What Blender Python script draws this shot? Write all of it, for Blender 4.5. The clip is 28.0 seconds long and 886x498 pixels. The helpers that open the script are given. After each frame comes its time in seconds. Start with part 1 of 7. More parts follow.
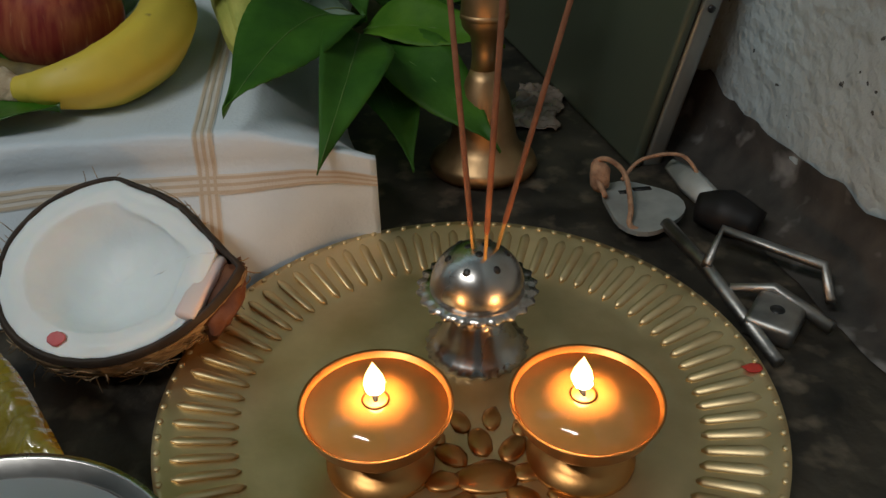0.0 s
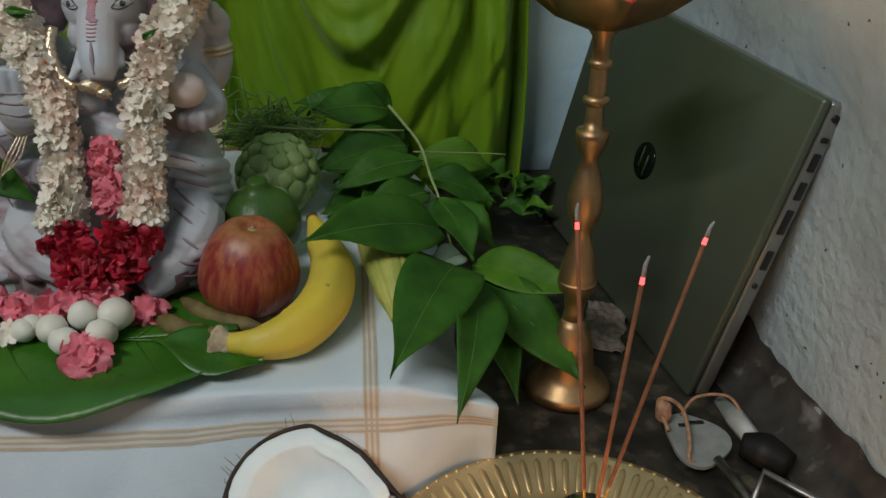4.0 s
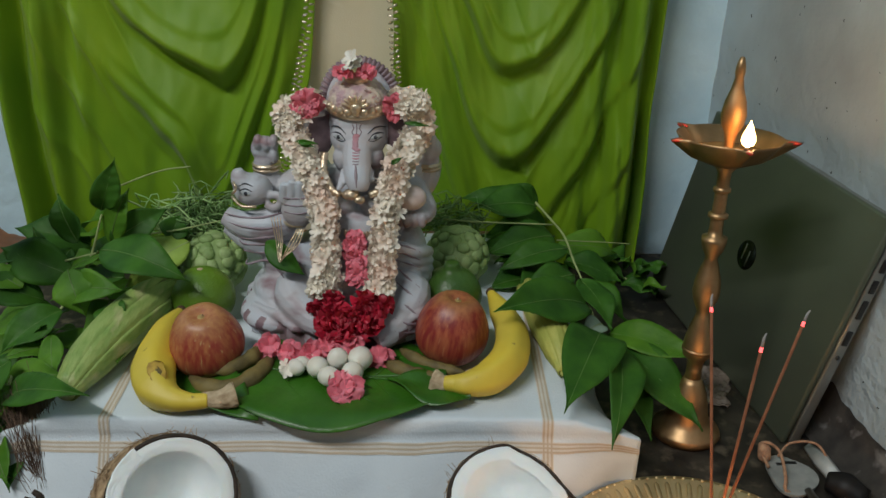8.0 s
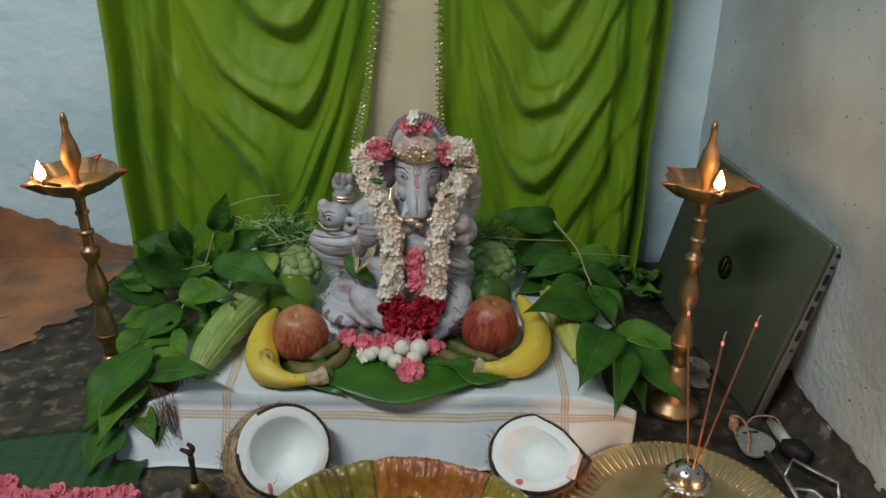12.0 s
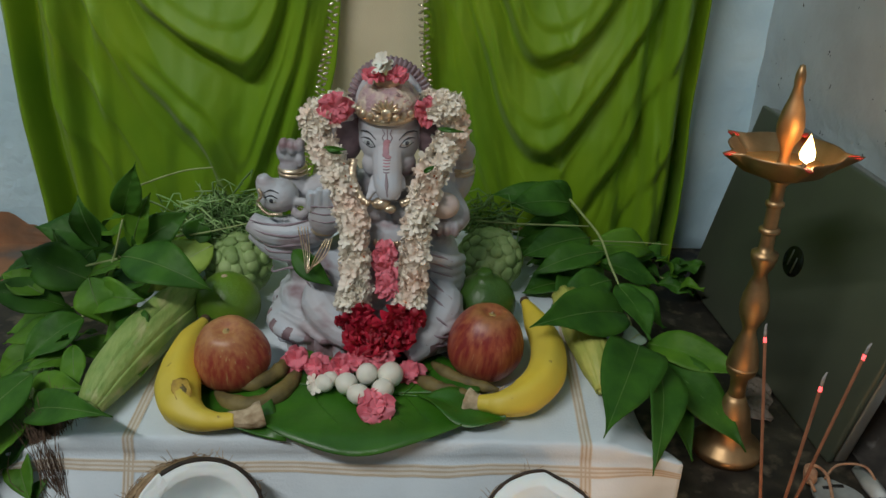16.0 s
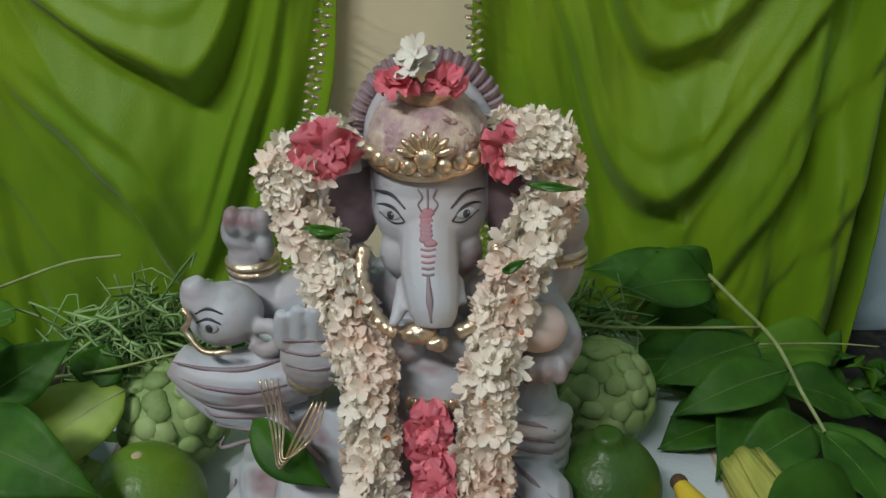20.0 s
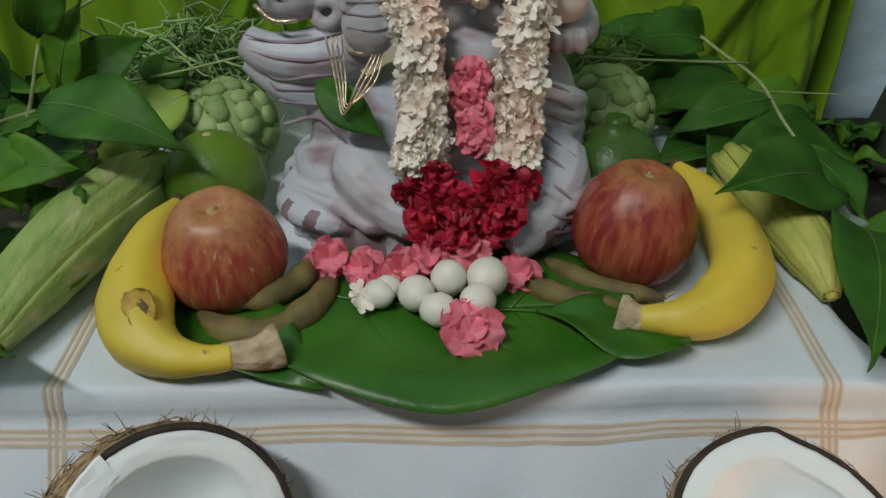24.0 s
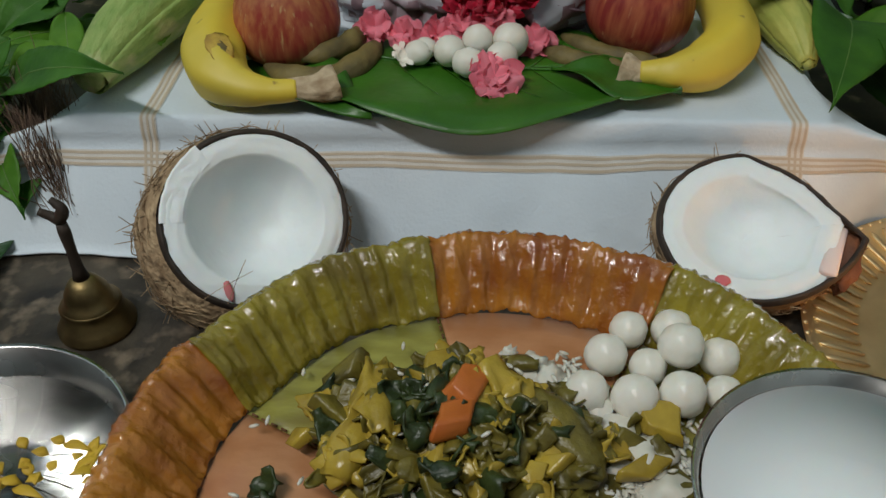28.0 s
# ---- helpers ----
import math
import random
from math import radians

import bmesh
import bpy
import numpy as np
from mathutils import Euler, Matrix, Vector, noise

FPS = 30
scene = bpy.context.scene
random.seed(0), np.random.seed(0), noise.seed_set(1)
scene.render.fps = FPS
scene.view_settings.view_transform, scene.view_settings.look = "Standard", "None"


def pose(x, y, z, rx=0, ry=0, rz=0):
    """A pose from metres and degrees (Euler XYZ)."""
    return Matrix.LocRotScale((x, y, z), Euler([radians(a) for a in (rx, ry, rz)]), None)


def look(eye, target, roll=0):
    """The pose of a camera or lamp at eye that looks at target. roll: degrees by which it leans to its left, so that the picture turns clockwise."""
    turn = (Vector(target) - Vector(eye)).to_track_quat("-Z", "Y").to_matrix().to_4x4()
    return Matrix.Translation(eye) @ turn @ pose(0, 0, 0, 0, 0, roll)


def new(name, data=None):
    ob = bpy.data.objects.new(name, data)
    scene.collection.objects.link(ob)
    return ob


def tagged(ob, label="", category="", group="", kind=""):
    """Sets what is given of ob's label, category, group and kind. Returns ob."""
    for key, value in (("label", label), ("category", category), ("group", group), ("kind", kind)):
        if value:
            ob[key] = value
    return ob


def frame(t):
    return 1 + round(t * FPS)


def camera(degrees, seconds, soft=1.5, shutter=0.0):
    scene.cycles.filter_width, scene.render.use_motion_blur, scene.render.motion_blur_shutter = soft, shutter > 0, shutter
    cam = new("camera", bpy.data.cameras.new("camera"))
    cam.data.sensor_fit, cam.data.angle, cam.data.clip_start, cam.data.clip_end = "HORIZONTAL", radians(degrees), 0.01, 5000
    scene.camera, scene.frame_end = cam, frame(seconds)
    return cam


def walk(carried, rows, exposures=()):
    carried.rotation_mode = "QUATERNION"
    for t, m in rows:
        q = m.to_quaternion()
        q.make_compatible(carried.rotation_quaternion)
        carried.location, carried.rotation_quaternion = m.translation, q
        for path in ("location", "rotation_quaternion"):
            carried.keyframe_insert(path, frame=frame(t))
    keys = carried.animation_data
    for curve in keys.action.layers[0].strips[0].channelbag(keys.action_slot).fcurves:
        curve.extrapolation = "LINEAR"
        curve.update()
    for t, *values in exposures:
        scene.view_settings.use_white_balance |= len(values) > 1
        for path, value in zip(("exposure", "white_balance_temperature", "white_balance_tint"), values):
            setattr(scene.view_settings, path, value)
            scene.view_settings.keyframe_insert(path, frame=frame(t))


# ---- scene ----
cam = camera(56.78, 28.0)
ROWS = [
    (0, (0.2595, -0.3740, 0.2880), (0.3142, 0.1124, -0.0592), -1.25),
    (0.5, (0.2468, -0.3695, 0.3094), (0.3111, 0.1155, -0.0379), -0.51),
    (1, (0.2409, -0.3739, 0.3297), (0.3067, 0.1145, -0.0125), -0.39),
    (1.5, (0.2317, -0.3797, 0.3462), (0.2951, 0.1148, 0.0124), -0.48),
    (2, (0.2243, -0.3856, 0.3664), (0.2838, 0.1141, 0.0396), -0.35),
    (2.5, (0.2122, -0.3900, 0.3982), (0.2676, 0.1130, 0.0758), -0.31),
    (3, (0.2003, -0.3938, 0.4118), (0.2550, 0.1135, 0.0962), 0.87),
    (3.5, (0.1914, -0.3997, 0.4313), (0.2478, 0.1108, 0.1211), 1.23),
    (5.5, (0.1513, -0.4829, 0.5039), (0.1913, 0.0423, 0.2166), 1.40),
    (6, (0.1374, -0.4977, 0.5107), (0.1693, 0.0307, 0.2284), 1.27),
    (6.5, (0.1209, -0.5087, 0.5245), (0.1457, 0.0225, 0.2465), 1.24),
    (7, (0.1069, -0.5284, 0.5423), (0.1254, 0.0043, 0.2667), 1.06),
    (7.5, (0.0863, -0.5617, 0.5586), (0.0987, -0.0270, 0.2866), 0.91),
    (8, (0.0752, -0.5886, 0.5665), (0.0837, -0.0510, 0.3003), 0.81),
    (8.5, (0.0599, -0.6170, 0.5849), (0.0666, -0.0803, 0.3167), 0.76),
    (9, (0.0504, -0.6432, 0.6011), (0.0561, -0.1077, 0.3304), 0.68),
    (9.5, (0.0443, -0.6715, 0.6208), (0.0484, -0.1366, 0.3491), 0.50),
    (10, (0.0385, -0.6976, 0.6366), (0.0409, -0.1630, 0.3642), 0.41),
    (10.5, (0.0405, -0.7236, 0.6533), (0.0419, -0.1882, 0.3826), 0.36),
    (11, (0.0407, -0.7496, 0.6668), (0.0412, -0.2127, 0.3989), 0.36),
    (11.5, (0.0373, -0.7656, 0.6822), (0.0377, -0.2289, 0.4140), 0.58),
    (12, (0.0322, -0.7794, 0.6902), (0.0341, -0.2440, 0.4195), 0.81),
    (12.5, (0.0331, -0.7973, 0.7018), (0.0375, -0.2630, 0.4289), 0.98),
    (14.5, (0.0600, -0.6918, 0.6623), (0.0604, -0.1670, 0.3715), 1.09),
    (15, (0.0685, -0.6427, 0.6509), (0.0676, -0.1188, 0.3586), 0.94),
    (15.5, (0.0712, -0.5880, 0.6256), (0.0684, -0.0643, 0.3328), 0.73),
    (16, (0.0606, -0.5341, 0.5947), (0.0559, -0.0106, 0.3015), 0.53),
    (16.5, (0.0483, -0.4724, 0.5632), (0.0407, 0.0517, 0.2712), 0.17),
    (17, (0.0426, -0.4177, 0.5370), (0.0319, 0.1076, 0.2472), -0.28),
    (17.5, (0.0376, -0.3559, 0.5131), (0.0255, 0.1698, 0.2243), -0.61),
    (18, (0.0347, -0.3054, 0.4875), (0.0225, 0.2213, 0.2004), -1.30),
    (18.5, (0.0295, -0.2601, 0.4713), (0.0154, 0.2672, 0.1855), -1.65),
    (19, (0.0247, -0.2269, 0.4725), (0.0086, 0.3023, 0.1903), -1.70),
    (19.5, (0.0218, -0.1953, 0.4790), (0.0070, 0.3361, 0.2008), -1.63),
    (20, (0.0199, -0.1752, 0.4755), (0.0025, 0.3552, 0.1954), -1.82),
    (20.5, (0.0205, -0.1707, 0.4600), (0.0005, 0.3561, 0.1735), -2.35),
    (21, (0.0223, -0.1807, 0.4491), (-0.0002, 0.3399, 0.1515), -2.59),
    (21.5, (0.0191, -0.1918, 0.4304), (-0.0035, 0.3219, 0.1212), -2.01),
    (23.5, (-0.0172, -0.2902, 0.3979), (-0.0151, 0.2152, 0.0744), -0.79),
    (24, (-0.0183, -0.3062, 0.3880), (-0.0166, 0.1959, 0.0595), -0.52),
    (24.5, (-0.0153, -0.3222, 0.3783), (-0.0136, 0.1755, 0.0432), -0.45),
    (25, (-0.0145, -0.3387, 0.3690), (-0.0115, 0.1543, 0.0271), -0.14),
    (25.5, (-0.0157, -0.3567, 0.3625), (-0.0130, 0.1323, 0.0149), -0.07),
    (26, (-0.0188, -0.3712, 0.3598), (-0.0181, 0.1129, 0.0052), 0.02),
    (26.5, (-0.0226, -0.3875, 0.3551), (-0.0249, 0.0911, -0.0067), 0.12),
    (27, (-0.0232, -0.3996, 0.3546), (-0.0301, 0.0758, -0.0114), -0.07),
    (27.5, (-0.0226, -0.4192, 0.3533), (-0.0336, 0.0522, -0.0177), -0.14),
    (28, (-0.0212, -0.4348, 0.3535), (-0.0362, 0.0321, -0.0231), -0.34),
]
EXPOSURES = [(0, -0.6), (1, -0.62), (2, -0.6), (3, -0.4), (6, -0.05), (12.5, -0.05), (15, -0.08), (16, -0.18), (17, -0.34), (18, -0.02), (19, 0.02), (20, 0.08), (21.5, -0.05), (24, -0.02), (28, -0.05)]
walk(cam, [(t, look(eye, target, roll)) for t, eye, target, roll in ROWS], EXPOSURES)

# ---- light ----
world = bpy.data.worlds.new("room_world")
scene.world = world
world.use_nodes = True
world.node_tree.nodes["Background"].inputs[0].default_value = (0.75, 0.85, 1.0, 1)
world.node_tree.nodes["Background"].inputs[1].default_value = 0.0

FLOOR = 0.022


def lamp(name, kind, m, power, colour, **settings):
    data = bpy.data.lights.new(name, kind)
    data.energy, data.color = power, colour
    if kind == "AREA":
        data.shape = "RECTANGLE"
        data.size, data.size_y = settings["size"], settings["size_y"]
    if kind == "POINT":
        data.shadow_soft_size = settings["radius"]
    ob = new(name, data)
    ob.matrix_world = m
    return ob


# the room's tube light, high on the wall behind the visitor
lamp("tube_light", "AREA", look((-0.85, -0.95, 1.98), (-0.05, 0.25, 0.15)), 30, (0.94, 0.95, 0.92), size=1.15, size_y=0.1)

# ---- materials ----


def mat(name, colour, colour2=None, rough=0.6, metal=0.0, scale=20.0, detail=4.0, bump=0.0, bump_scale=None, mix=(0.35, 0.65),
        spec=0.5, sub=0.0, sheen=0.0, coat=0.0, spots=None, spot_scale=60.0, spot_at=(0.68, 0.72), stretch=(1, 1, 1), vary=0.0, rough2=None, trans=0.0, deep=0.002):
    """A surface: two colours mixed by noise, a fine relief, and specks of a third colour."""
    m = bpy.data.materials.new(name)
    m.use_nodes = True
    nt = m.node_tree
    b = nt.nodes["Principled BSDF"]

    def put(kind, **k):
        n = nt.nodes.new(kind)
        for key, v in k.items():
            n.inputs[key].default_value = v
        return n
    co = nt.nodes.new("ShaderNodeTexCoord")
    mp = put("ShaderNodeMapping", Scale=stretch)
    nt.links.new(co.outputs["Object"], mp.inputs[0])
    no = put("ShaderNodeTexNoise", Scale=scale, Detail=detail)
    nt.links.new(mp.outputs[0], no.inputs["Vector"])
    ramp = nt.nodes.new("ShaderNodeValToRGB")
    c2 = colour2 or [c * 0.75 for c in colour]
    ramp.color_ramp.elements[0].position, ramp.color_ramp.elements[1].position = mix
    ramp.color_ramp.elements[0].color, ramp.color_ramp.elements[1].color = (*c2, 1), (*colour, 1)
    nt.links.new(no.outputs[0], ramp.inputs[0])
    out = ramp.outputs[0]
    if spots:
        n2 = put("ShaderNodeTexNoise", Scale=spot_scale, Detail=3.0)
        nt.links.new(mp.outputs[0], n2.inputs["Vector"])
        r2 = nt.nodes.new("ShaderNodeValToRGB")
        r2.color_ramp.elements[0].position, r2.color_ramp.elements[1].position = spot_at
        mx = nt.nodes.new("ShaderNodeMix")
        mx.data_type = "RGBA"
        nt.links.new(n2.outputs[0], r2.inputs[0])
        nt.links.new(r2.outputs[0], mx.inputs[0])
        nt.links.new(out, mx.inputs[6])
        mx.inputs[7].default_value = (*spots, 1)
        out = mx.outputs[2]
    if vary:
        oi = nt.nodes.new("ShaderNodeNewGeometry")
        hs = nt.nodes.new("ShaderNodeHueSaturation")
        mr = put("ShaderNodeMapRange")
        mr.inputs[3].default_value, mr.inputs[4].default_value = 1 - vary, 1 + vary
        nt.links.new(oi.outputs["Random Per Island"], mr.inputs[0])
        nt.links.new(mr.outputs[0], hs.inputs["Value"])
        nt.links.new(out, hs.inputs["Color"])
        out = hs.outputs[0]
    nt.links.new(out, b.inputs["Base Color"])
    b.inputs["Roughness"].default_value, b.inputs["Metallic"].default_value = rough, metal
    if rough2 is not None:
        mr = put("ShaderNodeMapRange")
        mr.inputs[3].default_value, mr.inputs[4].default_value = rough, rough2
        nt.links.new(no.outputs[0], mr.inputs[0])
        nt.links.new(mr.outputs[0], b.inputs["Roughness"])
    b.inputs["Specular IOR Level"].default_value = spec
    b.inputs["Coat Weight"].default_value = coat
    b.inputs["Sheen Weight"].default_value = sheen
    b.inputs["Transmission Weight"].default_value = trans
    if sub:
        b.inputs["Subsurface Weight"].default_value = sub
        b.inputs["Subsurface Radius"].default_value = (0.006, 0.004, 0.003)
        b.inputs["Subsurface Scale"].default_value = 0.5
    if bump:
        n3 = put("ShaderNodeTexNoise", Scale=bump_scale or scale * 3, Detail=5.0)
        nt.links.new(mp.outputs[0], n3.inputs["Vector"])
        bp = put("ShaderNodeBump", Strength=min(1.0, bump), Distance=deep)
        nt.links.new(n3.outputs[0], bp.inputs["Height"])
        nt.links.new(bp.outputs[0], b.inputs["Normal"])
    return m


def tinted(m, colour, low, high, ragged=0.012):
    """A ripening blush: the colour turns to another one between two heights of the thing, with a ragged border."""
    nt = m.node_tree
    b = nt.nodes["Principled BSDF"]
    src = b.inputs["Base Color"].links[0].from_socket
    co, sep = nt.nodes.new("ShaderNodeTexCoord"), nt.nodes.new("ShaderNodeSeparateXYZ")
    nt.links.new(co.outputs["Object"], sep.inputs[0])
    no = nt.nodes.new("ShaderNodeTexNoise")
    no.inputs["Scale"].default_value, no.inputs["Detail"].default_value = 60.0, 6.0
    nt.links.new(co.outputs["Object"], no.inputs["Vector"])
    add = nt.nodes.new("ShaderNodeMath")
    add.operation = "MULTIPLY_ADD"
    add.inputs[1].default_value = ragged * 2
    nt.links.new(no.outputs[0], add.inputs[0])
    nt.links.new(sep.outputs["Z"], add.inputs[2])
    mr = nt.nodes.new("ShaderNodeMapRange")
    mr.inputs[1].default_value, mr.inputs[2].default_value = low + ragged, high + ragged
    nt.links.new(add.outputs[0], mr.inputs[0])
    mx = nt.nodes.new("ShaderNodeMix")
    mx.data_type = "RGBA"
    nt.links.new(mr.outputs[0], mx.inputs[0])
    nt.links.new(src, mx.inputs[6])
    mx.inputs[7].default_value = (*colour, 1)
    nt.links.new(mx.outputs[2], b.inputs["Base Color"])
    return m


def thin(m, share):
    """Petals, leaves and silk let some light through: part of the surface scatters it to the other side."""
    nt = m.node_tree
    b, out = nt.nodes["Principled BSDF"], nt.nodes["Material Output"]
    tr, mx = nt.nodes.new("ShaderNodeBsdfTranslucent"), nt.nodes.new("ShaderNodeMixShader")
    nt.links.new(b.inputs["Base Color"].links[0].from_socket, tr.inputs["Color"])
    mx.inputs[0].default_value = share
    nt.links.new(b.outputs[0], mx.inputs[1])
    nt.links.new(tr.outputs[0], mx.inputs[2])
    nt.links.new(mx.outputs[0], out.inputs["Surface"])


def glow(name, colour, strength):
    m = bpy.data.materials.new(name)
    m.use_nodes = True
    b = m.node_tree.nodes["Principled BSDF"]
    b.inputs["Base Color"].default_value = (*[0.8 * c for c in colour], 1)
    b.inputs["Emission Color"].default_value = (*colour, 1)
    b.inputs["Emission Strength"].default_value = strength
    return m


# ---- shaping helpers ----


def part(name, bm, material, parent=None, label="", m=None, smooth=True):
    """Links a bmesh as one mesh object under a thing or a part."""
    bmesh.ops.recalc_face_normals(bm, faces=bm.faces)
    me = bpy.data.meshes.new(name)
    bm.to_mesh(me)
    bm.free()
    for mm in (material if isinstance(material, (list, tuple)) else [material]):
        me.materials.append(mm)
    if smooth:
        me.polygons.foreach_set("use_smooth", [True] * len(me.polygons))
    ob = new(name, me)
    if parent:
        ob.parent = parent
    if m is not None:
        ob.matrix_basis = m
    if label:
        ob["label"] = label
    return ob


def thing(name, m, label, category, group="", kind=""):
    ob = new(name)
    ob.empty_display_size = 0.02
    ob.matrix_basis = m
    return tagged(ob, label, category, group, kind)


def lathe(profile, n=40, bm=None, wave=None, m=None):
    """Turns a profile of (radius, height) round z. wave(angle, i) scales the radius."""
    bm = bm or bmesh.new()
    rings = []
    for i, (r, z) in enumerate(profile):
        if r < 1e-6:
            rings.append([bm.verts.new((0, 0, z))])
            continue
        ring = []
        for k in range(n):
            a = 2 * math.pi * k / n
            rr = r * (wave(a, i) if wave else 1)
            ring.append(bm.verts.new((rr * math.cos(a), rr * math.sin(a), z)))
        rings.append(ring)
    made = [v for r in rings for v in r]
    for a, b in zip(rings, rings[1:]):
        for k in range(n):
            k2 = (k + 1) % n
            if len(a) == 1 and len(b) == 1:
                continue
            if len(a) == 1:
                bm.faces.new((a[0], b[k], b[k2]))
            elif len(b) == 1:
                bm.faces.new((a[k], b[0], a[k2]))
            else:
                bm.faces.new((a[k], b[k], b[k2], a[k2]))
    if m is not None:
        for v in made:
            v.co = m @ v.co
    return bm


def spline(points, steps=8):
    """A smooth line through points (Catmull-Rom)."""
    p = [Vector(q) for q in points]
    p = [2 * p[0] - p[1]] + p + [2 * p[-1] - p[-2]]
    out = []
    for i in range(1, len(p) - 2):
        a, b, c, d = p[i - 1:i + 3]
        for k in range(steps):
            t = k / steps
            out.append(0.5 * (2 * b + (c - a) * t + (2 * a - 5 * b + 4 * c - d) * t * t + (3 * b - a - 3 * c + d) * t ** 3))
    out.append(p[-2])
    return out


def tube(points, radius, n=10, bm=None, caps=True, flat=1.0, steps=0, shape=None):
    """A tube along points; radius is a number or a list along the line; flat squeezes it; shape(angle, s) scales it."""
    bm = bm or bmesh.new()
    pts = spline(points, steps) if steps else [Vector(p) for p in points]
    m = len(pts)
    if isinstance(radius, (int, float)):
        rad = [radius] * m
    else:
        rad = [float(np.interp(i / (m - 1), np.linspace(0, 1, len(radius)), radius)) for i in range(m)]
    d0 = (pts[1] - pts[0]).normalized()
    side = d0.orthogonal().normalized()
    rings = []
    for i, p in enumerate(pts):
        d = (pts[min(i + 1, m - 1)] - pts[max(i - 1, 0)]).normalized()
        side = (side - d * side.dot(d)).normalized()
        up = d.cross(side)
        ring = []
        for k in range(n):
            a = 2 * math.pi * k / n
            s = shape(a, i / (m - 1)) if shape else 1
            ring.append(bm.verts.new(p + rad[i] * s * (math.cos(a) * side + flat * math.sin(a) * up)))
        rings.append(ring)
    for a, b in zip(rings, rings[1:]):
        for k in range(n):
            bm.faces.new((a[k], a[(k + 1) % n], b[(k + 1) % n], b[k]))
    if caps:
        bm.faces.new(rings[0][::-1])
        bm.faces.new(rings[-1])
    return bm


def ball(c, r, bm=None, sub=3, turn=None, bumps=0.0, freq=3.0):
    """A ball or egg at c; r is a radius or three of them; bumps roughen it."""
    bm = bm or bmesh.new()
    r = (r, r, r) if isinstance(r, (int, float)) else r
    res = bmesh.ops.create_icosphere(bm, subdivisions=sub, radius=1.0)
    for v in res["verts"]:
        k = 1 + (bumps * noise.noise(v.co * freq + Vector(c) * 37) if bumps else 0)
        q = Vector((v.co.x * r[0] * k, v.co.y * r[1] * k, v.co.z * r[2] * k))
        if turn is not None:
            q = turn @ q
        v.co = q + Vector(c)
    return bm


def sheet(f, nu, nv, thick=0.0, bm=None):
    """A surface f(u, v), u and v from 0 to 1, given a thickness below it."""
    bm = bm or bmesh.new()
    g = [[bm.verts.new(f(i / nu, j / nv)) for j in range(nv + 1)] for i in range(nu + 1)]
    faces = [bm.faces.new((g[i][j], g[i + 1][j], g[i + 1][j + 1], g[i][j + 1])) for i in range(nu) for j in range(nv)]
    if thick:
        bmesh.ops.recalc_face_normals(bm, faces=faces)
        bmesh.ops.solidify(bm, geom=faces, thickness=thick)
    return bm


def box(x0, x1, y0, y1, z0, z1, bm=None, bevel=0.0):
    bm = bm or bmesh.new()
    vs = bmesh.ops.create_cube(bm, size=1.0)["verts"]
    for v in vs:
        v.co = Vector((x0 + (v.co.x + 0.5) * (x1 - x0), y0 + (v.co.y + 0.5) * (y1 - y0), z0 + (v.co.z + 0.5) * (z1 - z0)))
    if bevel:
        es = {e for v in vs for e in v.link_edges}
        bmesh.ops.bevel(bm, geom=list(es), offset=bevel, segments=2, affect="EDGES", profile=0.6)
    return bm


def wob(x, y=0.0, z=0.0):
    return noise.noise(Vector((x, y, z)))


# ---- the room ----
M_FLOOR = mat("worn_cement", (0.108, 0.088, 0.063), (0.027, 0.023, 0.019), rough=0.5, rough2=0.85, scale=34, detail=10, bump=0.8, bump_scale=80,
              spots=(0.25, 0.195, 0.14), spot_scale=55, spot_at=(0.54, 0.70))
M_BLUE = mat("pale_blue_limewash", (0.68, 0.89, 0.99), (0.57, 0.79, 0.92), rough=0.85, scale=9, detail=6, bump=0.8, bump_scale=45, deep=0.004,
             spots=(0.10, 0.12, 0.13), spot_scale=34, spot_at=(0.74, 0.78))
M_GREY = mat("rough_whitewash", (0.46, 0.555, 0.59), (0.31, 0.345, 0.36), rough=0.9, scale=5, detail=9, bump=1.0, bump_scale=85, deep=0.0050,
             spots=(0.05, 0.05, 0.05), spot_scale=120, spot_at=(0.705, 0.725))


def coarse_below(m, low, high, least):
    """Coarse plaster near the floor that turns into smoother limewash higher up: the relief fades between two heights."""
    nt = m.node_tree
    geo, sep, mr = nt.nodes.new("ShaderNodeNewGeometry"), nt.nodes.new("ShaderNodeSeparateXYZ"), nt.nodes.new("ShaderNodeMapRange")
    nt.links.new(geo.outputs["Position"], sep.inputs[0])
    nt.links.new(sep.outputs["Z"], mr.inputs[0])
    mr.inputs[1].default_value, mr.inputs[2].default_value, mr.inputs[3].default_value, mr.inputs[4].default_value = low, high, 1.0, least
    for n in [n for n in nt.nodes if n.bl_idname == "ShaderNodeBump"]:
        nt.links.new(mr.outputs[0], n.inputs["Strength"])
    return m


coarse_below(M_GREY, 0.12, 0.36, 0.22)
M_PLAIN = mat("plain_room_paint", (0.55, 0.58, 0.60), rough=0.9, scale=3)
M_DAMP = mat("damp_brown_plaster", (0.40, 0.18, 0.080), (0.18, 0.10, 0.06), rough=0.8, scale=14, detail=8, bump=0.6, bump_scale=50,
             spots=(0.12, 0.11, 0.10), spot_scale=17, spot_at=(0.55, 0.72))

WALL_Y = 0.50


def right_wall_x(y):
    return 0.456 + 0.11 * (0.5 - y)


tagged(part("floor", box(-2.6, 1.2, -2.6, 0.75, FLOOR - 0.1, FLOOR), M_FLOOR), "worn dark grey cement floor with scuffs", "floor", kind="structure")


